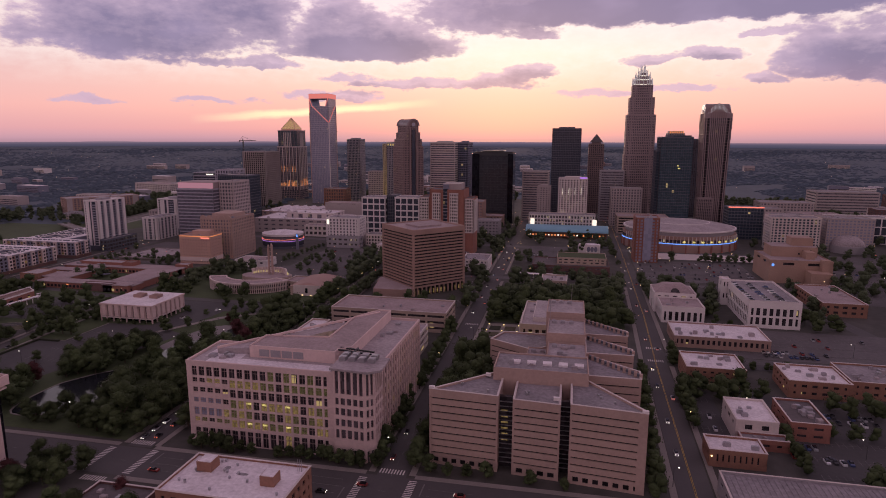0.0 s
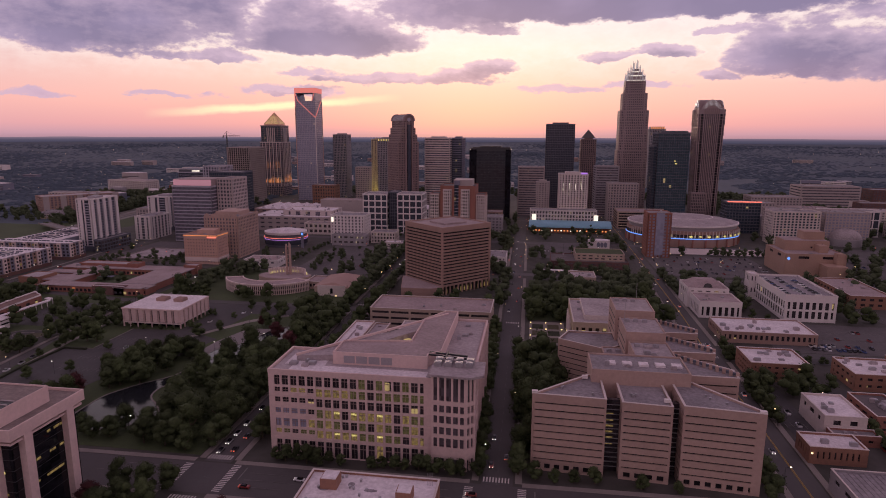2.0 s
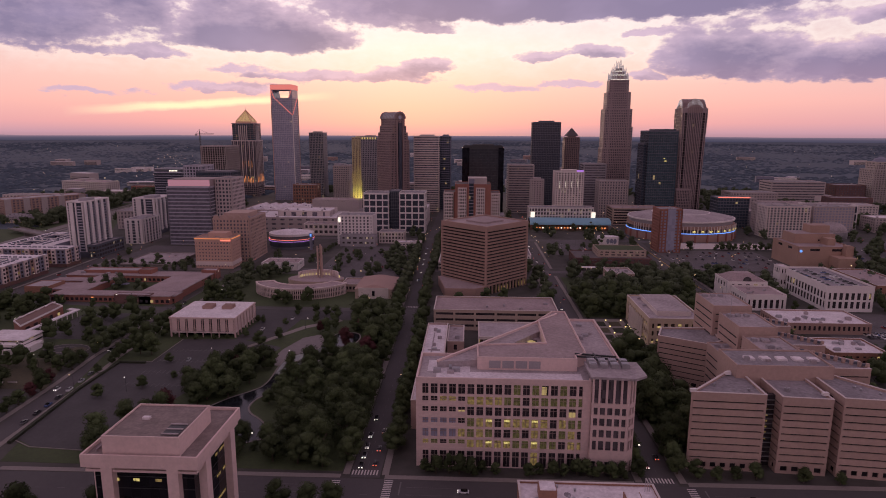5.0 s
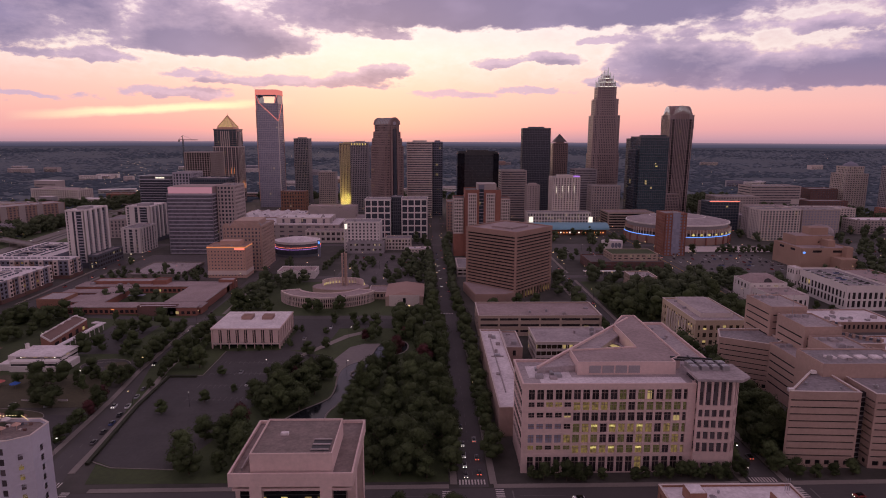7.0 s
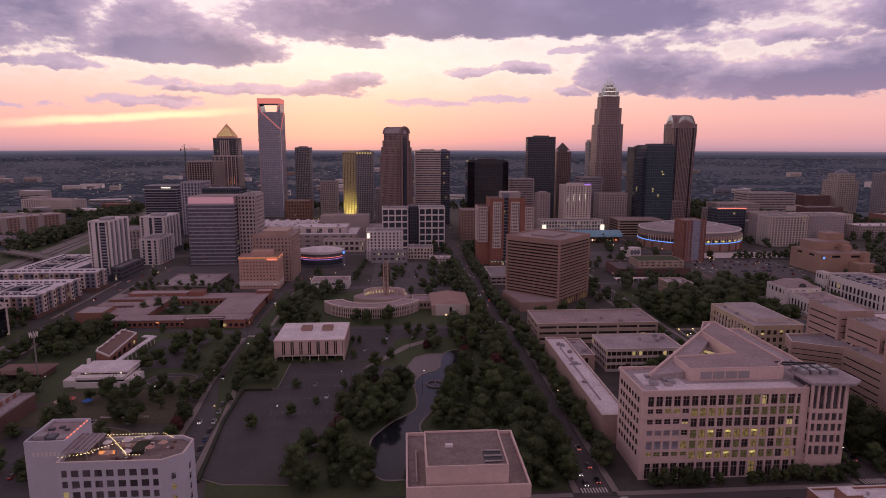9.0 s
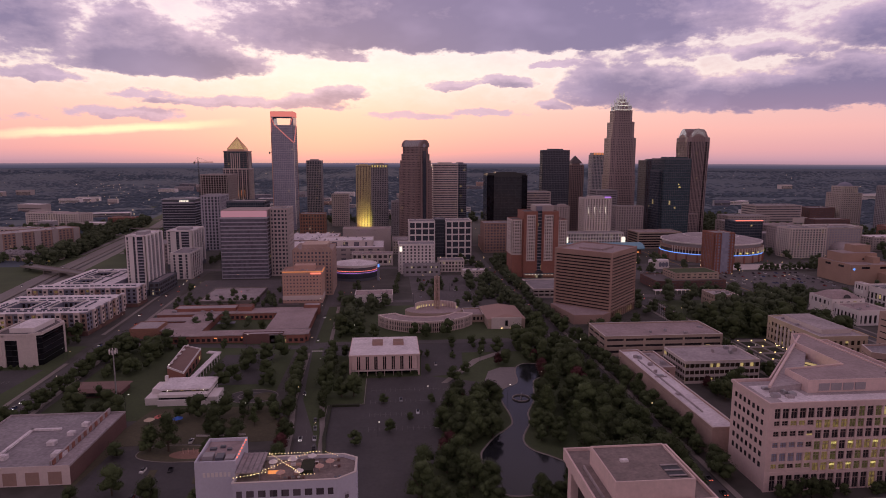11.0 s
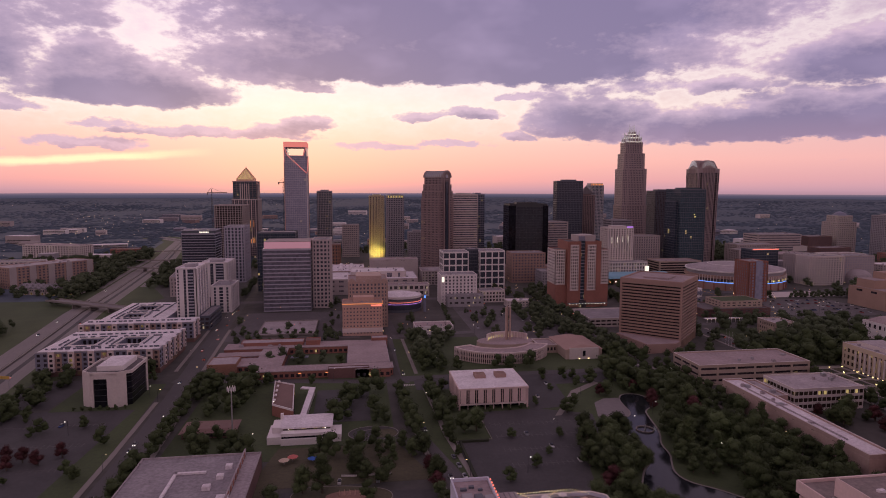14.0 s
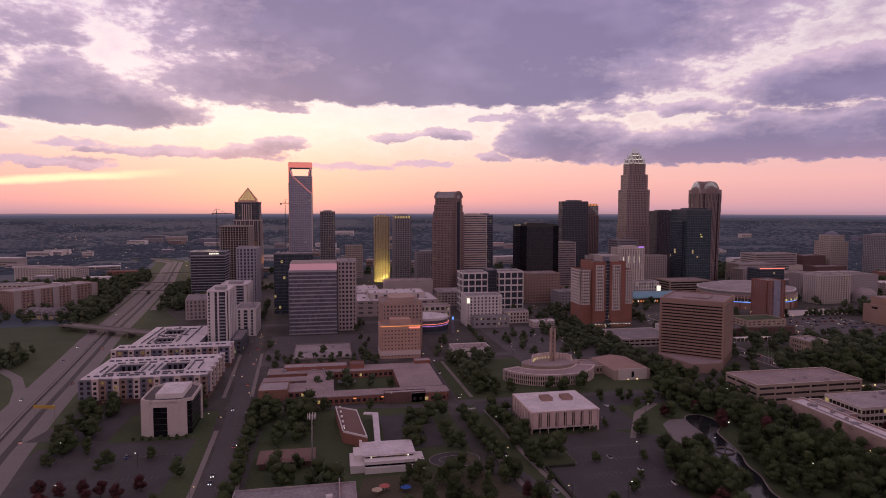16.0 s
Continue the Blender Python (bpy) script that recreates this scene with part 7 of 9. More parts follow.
def brick_tower():
    """Twin-fronted red brick tower with pale window grids and a blue glass cleft."""
    b = thing("brick_tower", "red brick tower with pale window grids and a glass cleft", "apartment building")
    b.matrix_world = Matrix.Translation((-113.5, 0, 0)) @ Matrix.Diagonal((0.88, 1, 1, 1)) @ Matrix.Translation((113.5, 0, 0))
    body = [(-187.5, 712, -172.7, 744, 68), (-172.7, 708, -154.3, 746, 77.5), (-148.3, 708, -126, 746, 77.5), (-126, 712, -113.5, 744, 67.5)]
    for x0, y0, x1, y1, h in body:
        w = part("brick_body", Mesh().box(x0, y0, 0, x1, y1, h), red_brick, b)
        part("roof", Mesh().box(x0 + 0.5, y0 + 0.5, h, x1 - 0.5, y1 - 0.5, h + 0.15), dark_roof, w)
        part("parapet", Mesh().rim(rect(x0, y0, x1, y1), 0.5, h, h + 1.0), red_brick, w)
    part("cleft_glass", Mesh().box(-154.3, 710, 0, -148.3, 744, 79), glass_blue, b, "blue glass cleft between the fronts")
    for k in range(19):
        part("cleft_sill", Mesh().box(-154.3, 709.6, 5 + 3.9 * k, -148.3, 710, 5.5 + 3.9 * k), steel_blue, b)
    for x0, x1, y, z0, z1, n in ((-169.2, -157.2, 707.4, 20, 74.5, 14), (-145.4, -133.2, 707.4, 20, 74.5, 14), (-187.9, -174.5, 711.4, 27, 68.6, 11), (-125.4, -113.1, 711.4, 27, 68, 11)):
        facade(b, rect(x0, y, x1, y + 1.2), z0, z1, precast_pale, glass_black, n, bay=3.0, pier=1.3, band=1.7, deep=0.35, crown=1.6, parapet=0.1)
    facade(b, rect(-188.1, 712.8, -187.2, 743.4), 27, 68.4, precast_pale, glass_black, 11, bay=3.0, pier=1.3, band=1.7, deep=0.35, crown=1.6, parapet=0.1)
    facade(b, rect(-114.0, 714, -112.9, 742), 27, 66, precast_pale, glass_black, 10, bay=3.0, pier=1.3, band=1.7, deep=0.35, crown=1.6, parapet=0.1)
    part("penthouse", Mesh().box(-156, 716, 77.5, -131, 740, 85), dusk_stone, b)
    part("glass_prow", Mesh().box(-154.6, 712, 78.7, -147.5, 716, 84), blue_panel, b)
    part("entrance", Mesh().box(-156, 706.5, 0, -146.5, 708, 8), glass_lit_far, b)
    for k in range(12):
        part("canopy_lamp", Mesh().box(-170 + 4.4 * k, 704.5, 4.2, -169.3 + 4.4 * k, 705.2, 4.8), light_white, b)
    part("canopy", Mesh().box(-172, 704, 4.8, -118, 708, 5.3), dark_panel, b)


brick_tower()
hl = block("hotel", "white hotel with dark window columns", -312, 742, -267, 772, 36, white_wall, glass_far, 9, units=4, bay=4.4, pier=2.4, band=1.4, category="hotel")
part("lit_sign", Mesh().box(-21, -15.6, 28, -18, -15.2, 34), sign_white, hl)
block("podium", "grey stone podium below the white hotel", -306, 728, -262, 742, 13, grey_panel, glass_lit_far, 2, units=4, bay=8, pier=3, band=3.6)
cd = block("condo_tower", "brick and glass block of flats with pale balconies", 71, 713, 97, 743, 50, red_brick, glass_steel, 14, units=3, bay=4.0, pier=1.8, band=1.0, deep=0.7, category="apartment building")
part("glass_bay", Mesh().box(-4, -15.8, 3, 5, -15.1, 51), glass_steel, cd)
# Dark core between the bare floors stands for shade, not glazing.
block("concrete_frame", "unfinished concrete frame tower with bare floors", -660, 1150, -610, 1216, 110, dusk_stone, glass_shade, 27, units=5, bay=4.4, pier=0.9, band=0.9, deep=2.0, category="building site")


def crane(x, y, h, rz, reach):
    c = thing("tower_crane", "lattice tower crane over the unfinished frame", "crane", x, y, 0, rz)
    part("mast", Mesh().box(-1, -1, 0, -0.6, -0.6, h).box(0.6, -1, 0, 1, -0.6, h).box(0.6, 0.6, 0, 1, 1, h).box(-1, 0.6, 0, -0.6, 1, h), metal_dark, c)
    for k in range(int(h / 6)):
        part("mast_brace", Mesh().beam((-0.9, -0.9, 6 * k), (0.9, -0.9, 6 * k + 6), 0.2), metal_dark, c)
    part("jib", Mesh().box(-reach * 0.3, -0.6, h, reach, 0.6, h + 1.2), metal_dark, c)
    part("apex", Mesh().prism(rect(-0.9, -0.9, 0.9, 0.9), h, h + 9, rect(-0.1, -0.1, 0.1, 0.1)), metal_dark, c)
    part("tie", Mesh().beam((0, 0, h + 9), (reach * 0.7, 0, h + 1), 0.15).beam((0, 0, h + 9), (-reach * 0.28, 0, h + 1), 0.15), metal_dark, c)
    part("counterweight", Mesh().box(-reach * 0.3, -1, h - 3, -reach * 0.22, 1, h), concrete, c)


crane(-667, 1168, 132, 10, 26)
crane(-560, 1330, 152, 5, 34)
block("glass_office", "dark glass office west of the frame tower", -545, 872, -494, 912, 80, dark_panel, glass_blue, 18, units=4, bay=3, pier=0.3, band=0.7, category="office building")
sg = block("glass_office", "dark ribbon-glass office with a lit roof sign", -678, 1006, -628, 1050, 70, steel_blue, glass_far_black, 17, units=0, bay=50, pier=0.5, band=0.9, category="office building")
part("roof_screen", Mesh().box(-24, -21, 70, 24, 21, 75.5), dark_panel, sg, "dark roof screen")
part("roof_rim", Mesh().rim(rect(-25.6, -22.6, 25.6, 22.6), 1.6, 75.0, 75.8), steel_blue, sg)
for k in range(6):
    part("sign_bar", Mesh().box(2 + 2.4 * k, -22.9, 71.6, 3.8 + 2.4 * k, -22.2, 73.6), sign_white, sg)
balcony_tower("white block of flats with dark balcony stacks", -602, 800, -570, 850, 48, 3.4)
block("apartments", "white and black stepped flats", -575, 730, -552, 775, 30, white_wall, glass_far_black, 8, units=3, bay=7.5, pier=3.6, band=0.8, category="apartment building")
block("apartments", "tall pale slab of flats", -606, 962, -576, 1010, 83, steel_blue, glass_far_black, 17, units=4, bay=5, pier=2.2, band=1.4, category="apartment building")
block("low_block", "curved pale block beside the freeway", -655, 846, -612, 900, 25, dusk_stone, glass_far, 5, units=4, bay=5, pier=2.4, band=1.6, rz=8)


def drum_hall():
    b = thing("drum_hall", "round dark hall ringed by red and blue light bands", "hall", -364, 724, 0)
    part("drum", Mesh().prism(ring(0, 0, 26, 23, 40), 0, 17), dark_panel, b)
    part("glass_ring", Mesh().prism(ring(0, 0, 26.6, 23.6, 40), 3, 8), glass_far_black, b)
    part("blue_band", Mesh().rim(ring(0, 0, 26.8, 23.8, 40), 0.4, 9.2, 9.6), light_purple, b)
    part("red_band", Mesh().rim(ring(0, 0, 27.2, 24.2, 40), 0.4, 11.4, 11.8), light_red, b)
    part("white_ring", Mesh().rim(ring(0, 0, 26.6, 23.6, 40), 1.2, 15.4, 18), white_wall, b)
    part("roof", Mesh().prism(ring(0, 0, 25.4, 22.4, 40), 17, 17.4), white_roof, b)
    scatter_units(b, random.Random(9), -12, -11, 14, 11, 17.4, 8)
    part("dome", Mesh().prism(ring(0, 0, 22, 19, 32), 17.4, 20.5, ring(0, 0, 12, 10, 32)).prism(ring(0, 0, 12, 10, 32), 20.5, 21.6, ring(0, 0, 2, 2, 32)), white_roof, b)
    part("pylon_sign", Mesh().box(27, -20, 0, 30, -18, 20), blue_panel, b)
    part("pylon_screen", Mesh().box(27.6, -20.2, 16, 29.6, -20, 19), light_blue, b)


drum_hall()
block("convention_hall", "broad pale flat-roofed hall with stepped roofs", -462, 830, -330, 905, 20, dusk_stone, glass_far, 3, units=26, bay=12, pier=6, band=4, roof=white_roof, category="hall")
block("convention_hall", "higher white-roofed bay of the broad hall", -420, 850, -345, 895, 27, precast_pale, glass_far, 2, units=10, bay=14, pier=8, band=6, roof=white_roof, category="hall")
block("convention_hall", "blind tan stage block of the hall", -392, 932, -320, 962, 34, dusk_stone, glass_far, 2, units=3, bay=30, pier=20, band=16, roof=pink_roof, category="hall")
cv = block("convention_hall", "long white-roofed wing of the broad hall", -496, 912, -400, 1000, 20, precast, glass_far, 3, units=18, bay=12, pier=6, band=4, roof=white_roof, category="hall")
for k in range(5):
    part("roof_monitor", Mesh().prism(rect(-40 + 16 * k, -34, -31 + 16 * k, 34), 20, 23.2, rect(-37 + 16 * k, -33, -34 + 16 * k, 33)), white_roof, cv, "white ridged roof monitor")
block("convention_hall", "curved-front pale lobby wing of the hall", -372, 806, -318, 828, 15, precast_pale, glass_lit_far, 2, units=6, bay=7, pier=2.4, band=3.0, roof=pink_roof, category="hall")
block("arts_block", "ochre block with lit shops", -486, 1150, -440, 1180, 38, orange_brick, glass_lit_far, 6, units=4, bay=5, pier=2.4, band=2.4)


def arena():
    b = thing("arena", "oval arena under a mauve-grey shallow dome roof", "arena", 138, 844, 0)
    o = ring(0, 0, 70, 62, 56)
    part("wall", Mesh().prism(o, 0, 20), brown_panel, b)
    part("glass_ring", Mesh().prism(ring(0, 0, 70.4, 62.4, 56), 12, 16), glass_lit_far, b, "lit glazed concourse")
    part("blue_line", Mesh().rim(ring(0, 0, 70.8, 62.8, 56), 0.5, 10.6, 11.5), light_blue, b)
    part("upper_wall", Mesh().prism(ring(0, 0, 67, 59, 56), 20, 25), grey_panel, b)
    part("roof_edge", Mesh().rim(ring(0, 0, 69.5, 61.5, 56), 3.5, 24.6, 26.4), white_wall, b)
    m = Mesh()
    prev = ring(0, 0, 68, 60, 56)
    for s, z in ((0.8, 29.5), (0.55, 31.6), (0.25, 32.8), (0.01, 33.1)):
        cur = ring(0, 0, 68 * s, 60 * s, 56)
        m.prism(prev, 26.4 if s == 0.8 else pz, z, cur)
        prev, pz = cur, z
    part("roof", m, pale_roof, b, "mauve-grey shallow membrane roof")
    for k in range(28):
        a = 2 * math.pi * k / 28
        part("buttress", Mesh().box(-0.8, -1.0, 0, 0.8, 0.6, 10.4), red_brick, b, at=pose(70.6 * math.cos(a), 62.6 * math.sin(a), 0, 0, 0, math.degrees(a) + 90))
    for a in range(-62, 20, 9):
        part("lit_window", Mesh().prism(ring(0, 0, 1, 1, 10), 0, 0.4), pane_bright, b, at=pose(71.0 * math.cos(radians(a - 30)), 63.2 * math.sin(radians(a - 30)), 14, 90, 0, a + 60) @ Matrix.Diagonal((2.2, 1.3, 1, 1)))
    for a in range(0, 360, 15):
        part("roof_rib", Mesh().beam((67.5 * math.cos(radians(a)), 59.5 * math.sin(radians(a)), 26.6), (38 * math.cos(radians(a)), 33 * math.sin(radians(a)), 31.5), 0.3), pale_roof, b)
    part("roof_ring", Mesh().rim(ring(0, 0, 38, 33.5, 56), 1.2, 31.0, 32.0), white_wall, b)
    for k in range(40):
        a = radians(200 + 3.6 * k)
        part("concourse_fin", Mesh().box(-0.3, -0.5, 11.8, 0.3, 0.5, 20), precast_pale, b, at=pose(70.9 * math.cos(a), 62.9 * math.sin(a), 0, 0, 0, math.degrees(a) + 90))
    area("plaza", rect(100, 738, 214, 776), precast_pale, "pale paved plaza before the arena", "plaza", 0.25)


arena()


def blue_roof_station():
    b = thing("station", "long station under a curved blue metal roof", "station", -6, 884, 0)
    part("wall", Mesh().box(-55, -9, 0, 55, 9, 8.5), red_brick, b)
    arch = [(-17 * math.cos(radians(a)), 8.5 + 8.0 * math.sin(radians(a))) for a in range(0, 181, 15)]
    m = Mesh()
    for (ya, za), (yb, zb) in zip(arch, arch[1:]):
        m.quad((-57, ya, za), (57, ya, za), (57, yb, zb), (-57, yb, zb))
    part("vault_roof", m, teal_roof, b, "curved blue metal roof")
    part("vault_end", Mesh().quad(*[(57, y, z) for y, z in arch]).quad(*[(-57, y, z) for y, z in reversed(arch)]), glass_far, b)
    for k in range(24):
        part("shop_light", Mesh().box(-52 + 4.4 * k, -9.3, 2.2, -50 + 4.4 * k, -9.05, 4.2), light_orange if k % 3 else sign_white, b)
    c = thing("kiosk", "white rounded kiosk with dark blue oval windows", "kiosk", 22.8, 757, 0)
    part("wall", Mesh().prism(rounded(rect(-13, -6, 13, 8)), 0, 11), white_wall, c)
    part("roof", Mesh().prism(rounded(rect(-12.6, -5.6, 12.6, 7.6)), 11, 11.3), white_roof, c)
    for k in range(3):
        part("oval_window", Mesh().prism(ring(0, 0, 2.0, 3.2, 16), 0, 0.5), blue_panel, c, at=pose(-1 + 4.2 * k, -5.9, 6, 90, 0, 0))


blue_roof_station()
# blocks round the arena and to the east
jr = block("office_block", "dark glass office with a red roof edge", 213, 910, 258, 940, 44, dark_panel, glass_blue, 10, units=3, bay=4, pier=0.6, band=1.2, category="office building")
part("red_edge", Mesh().box(-22.8, -15.5, 44.4, 22.8, -15.1, 45.8), light_red, jr)
block("lofts", "buff gridded block of flats", 243, 823, 300, 852, 42, precast_pale, glass_blue, 12, units=6, bay=4.4, pier=1.8, band=1.3, category="apartment building")
block("lofts", "buff block of flats with a rounded end", 312, 840, 366, 876, 40, dusk_stone, glass_steel, 11, units=6, bay=4.2, pier=1.4, band=1.4, category="apartment building")
block("lofts", "long pale block with tall bright frames", 340, 905, 410, 935, 35, white_wall, glass_far_black, 3, units=5, bay=9, pier=1.6, band=1.4, category="apartment building")
block("lofts", "buff flats near the arena", 255, 868, 300, 895, 40, dusk_stone, glass_far, 11, units=4, bay=4.2, pier=1.7, band=1.4, category="apartment building")
dm = thing("planetarium", "pale grey dome on a round base", "dome", 336, 836, 0)
part("base", Mesh().prism(ring(0, 0, 19, 19, 36), 0, 9), grey_panel, dm)
mm, prev, pz = Mesh(), ring(0, 0, 18, 18, 36), 9
for a in range(12, 91, 13):
    cur = ring(0, 0, max(0.1, 18 * math.cos(radians(a))), max(0.1, 18 * math.cos(radians(a))), 36)
    zz = 9 + 12 * math.sin(radians(a))
    mm.prism(prev, pz, zz, cur)
    prev, pz = cur, zz
part("dome", mm, pale_roof, dm)
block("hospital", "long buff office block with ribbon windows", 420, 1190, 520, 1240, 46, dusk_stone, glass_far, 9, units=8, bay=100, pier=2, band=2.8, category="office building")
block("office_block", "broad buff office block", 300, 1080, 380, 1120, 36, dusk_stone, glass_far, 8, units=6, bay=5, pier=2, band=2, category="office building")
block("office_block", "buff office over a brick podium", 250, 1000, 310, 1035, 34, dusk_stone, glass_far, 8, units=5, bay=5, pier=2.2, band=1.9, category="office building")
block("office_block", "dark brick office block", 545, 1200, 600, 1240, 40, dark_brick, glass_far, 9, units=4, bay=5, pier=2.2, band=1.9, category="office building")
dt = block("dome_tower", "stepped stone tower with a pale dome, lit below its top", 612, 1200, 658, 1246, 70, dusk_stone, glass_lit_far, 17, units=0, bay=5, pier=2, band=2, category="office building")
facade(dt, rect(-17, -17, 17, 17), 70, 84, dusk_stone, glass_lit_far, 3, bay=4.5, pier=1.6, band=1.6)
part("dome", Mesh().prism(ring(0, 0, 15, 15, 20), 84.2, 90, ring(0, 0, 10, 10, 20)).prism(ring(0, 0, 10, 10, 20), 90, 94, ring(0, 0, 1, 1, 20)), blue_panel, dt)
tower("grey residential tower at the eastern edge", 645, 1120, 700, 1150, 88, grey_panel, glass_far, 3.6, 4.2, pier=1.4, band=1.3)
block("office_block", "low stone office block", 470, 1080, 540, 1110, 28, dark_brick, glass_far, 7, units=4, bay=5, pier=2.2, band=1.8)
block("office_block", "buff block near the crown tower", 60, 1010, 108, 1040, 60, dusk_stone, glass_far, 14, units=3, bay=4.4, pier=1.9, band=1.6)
# Dark core here is painted shade behind the deck openings.
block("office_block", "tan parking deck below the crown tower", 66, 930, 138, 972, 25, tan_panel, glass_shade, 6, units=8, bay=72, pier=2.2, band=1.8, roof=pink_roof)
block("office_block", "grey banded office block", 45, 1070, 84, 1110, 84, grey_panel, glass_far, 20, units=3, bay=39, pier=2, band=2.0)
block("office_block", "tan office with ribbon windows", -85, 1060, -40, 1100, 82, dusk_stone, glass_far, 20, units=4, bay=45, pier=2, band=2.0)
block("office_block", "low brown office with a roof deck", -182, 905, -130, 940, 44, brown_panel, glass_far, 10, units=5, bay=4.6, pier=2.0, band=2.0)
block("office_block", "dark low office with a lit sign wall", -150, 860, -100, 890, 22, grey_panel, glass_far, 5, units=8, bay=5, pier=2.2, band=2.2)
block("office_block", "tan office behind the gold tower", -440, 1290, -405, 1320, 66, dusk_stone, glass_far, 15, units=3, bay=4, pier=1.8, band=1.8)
block("low_block", "low white office beside the church car park", -236, 718, -206, 734, 7, precast_pale, glass_far, 2, units=3, bay=4, pier=1.6, band=1.6, roof=white_roof)
block("low_block", "low pale office on a podium", -262, 752, -230, 775, 14, precast_pale, glass_lit_far, 3, units=4, bay=4, pier=1.6, band=1.6)
block("low_block", "low pink-roofed store among trees", -357, 594, -320, 618, 7, white_wall, glass_far, 1, units=3, bay=9, pier=4, band=4, roof=pink_roof)
block("low_block", "pale civic building behind the brown office", -112, 625, -84, 660, 12, white_wall, glass_far, 3, units=4, bay=4, pier=1.9, band=1.8)
lb = block("low_block", "wide low brick hall with planted roof", -38, 628, 40, 672, 9, dark_brick, glass_far, 2, units=6, bay=8, pier=3, band=3, roof=dark_roof)
facade(lb, rect(-14, -12, 36, 19), 9, 16, tan_panel, glass_lit_far, 2, bay=6, pier=2.4, band=1.6, roof=grass, parapet=0.6)
cp = thing("street_canopy", "long white canopy lit from below", "canopy", -28, 608)
part("roof", Mesh().box(-22, -3, 4.2, 22, 3, 4.6), white_roof, cp)
for k in range(10):
    part("post", Mesh().box(-21 + 4.6 * k, -2.6, 0, -20.7 + 4.6 * k, -2.3, 4.2), white_wall, cp)
    part("canopy_lamp", Mesh().box(-21.2 + 4.6 * k, -2.9, 3.9, -20.6 + 4.6 * k, -2.6, 4.2), light_warm, cp)
block("pool_deck", "pale stepped deck with planters", -506, 598, -452, 660, 3, concrete, glass_far, 1, units=6, bay=9, pier=3, band=2.4, roof=pale_roof)
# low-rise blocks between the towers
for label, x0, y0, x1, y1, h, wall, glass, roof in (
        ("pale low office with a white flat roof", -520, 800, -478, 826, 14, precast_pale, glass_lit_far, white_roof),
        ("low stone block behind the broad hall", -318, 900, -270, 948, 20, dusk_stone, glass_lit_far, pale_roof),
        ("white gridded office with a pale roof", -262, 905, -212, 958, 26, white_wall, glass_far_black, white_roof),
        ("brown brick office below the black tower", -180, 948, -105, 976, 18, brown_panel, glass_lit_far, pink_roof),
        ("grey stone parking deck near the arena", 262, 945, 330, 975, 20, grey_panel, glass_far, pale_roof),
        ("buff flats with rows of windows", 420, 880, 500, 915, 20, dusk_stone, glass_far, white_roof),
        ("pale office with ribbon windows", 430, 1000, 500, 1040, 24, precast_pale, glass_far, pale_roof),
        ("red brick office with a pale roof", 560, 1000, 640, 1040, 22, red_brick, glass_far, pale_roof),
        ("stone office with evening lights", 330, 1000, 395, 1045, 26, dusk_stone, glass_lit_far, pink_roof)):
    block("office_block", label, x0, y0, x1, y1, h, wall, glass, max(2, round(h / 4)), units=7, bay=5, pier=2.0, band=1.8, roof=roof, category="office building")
# far left neighbourhood
fl = block("apartments", "long brown flats with pale end bays beyond the freeway", -931, 974, -809, 1018, 29, brown_panel, glass_far, 7, units=8, bay=5.5, pier=2.6, band=1.6, rz=55, roof=pale_roof, category="apartment building")
for x in (-60.5, -34, -8, 18, 50):
    part("pale_bay", Mesh().box(x, -23.2, 0, x + 9, -22.4, 30.2), dusk_stone, fl, "pale projecting bay")
block("apartments", "long pale flats with lit windows beyond the freeway", -1072, 1332, -946, 1372, 26, precast_pale, glass_lit_far, 6, units=8, bay=6, pier=2.6, band=1.6, rz=-16, roof=pink_roof, category="apartment building")
block("apartments", "pale row of flats in the distance", -1020, 1100, -930, 1130, 20, precast_pale, glass_far, 5, units=4, bay=7, pier=3, band=1.8, category="apartment building")
block("brick_hall", "low red brick hall with lit windows among trees", -902, 1328, -848, 1360, 17, red_brick, glass_lit_far, 4, units=4, bay=6, pier=3, band=2.0, roof=red_roof)
th_ = thing("townhouse", "narrow gabled townhouse with a lit door and a grey roof", "house", -850, 892, 0, -17, group="townhouses by the freeway")
part("wall", Mesh().box(-3.7, -5, 0, 3.7, 5, 8), dusk_stone, th_)
part("roof", Mesh().prism([(-4.1, -5.4), (4.1, -5.4), (4.1, 5.4), (-4.1, 5.4)], 8, 11.2, [(-0.15, -5.4), (0.15, -5.4), (0.15, 5.4), (-0.15, 5.4)]), grey_roof, th_)
part("window", Mesh().box(-2.6, -5.15, 4.8, -0.6, -4.9, 6.6).box(0.6, -5.15, 4.8, 2.6, -4.9, 6.6), glass_far_black, th_)
part("porch_window", Mesh().box(-1.1, -5.2, 0.2, 1.1, -4.9, 3.0), pane_lit, th_)
for r_, (xa, ya, n_) in enumerate(((-850, 892, 10), (-858, 914, 11))):
    for k in range(n_):
        if r_ or k:
            copy_thing(th_, pose(xa + 8.0 * k, ya - 2.45 * k + 0.8 * (k % 3), 0, 0, 0, -17))
br = thing("road_bridge", "concrete road bridge across the freeway", "bridge", -712, 765, 0, -32)
part("deck", Mesh().box(-75, -7, 5.2, 75, 7, 6.4), concrete_road, br)
for s in (-7, 6.6):
    part("bridge_rail", Mesh().box(-75, s, 6.4, 75, s + 0.4, 7.5), concrete, br)
for x in (-30, 0, 30):
    part("bridge_pier", Mesh().box(x - 0.8, -5, 0, x + 0.8, 5, 5.2), concrete, br)
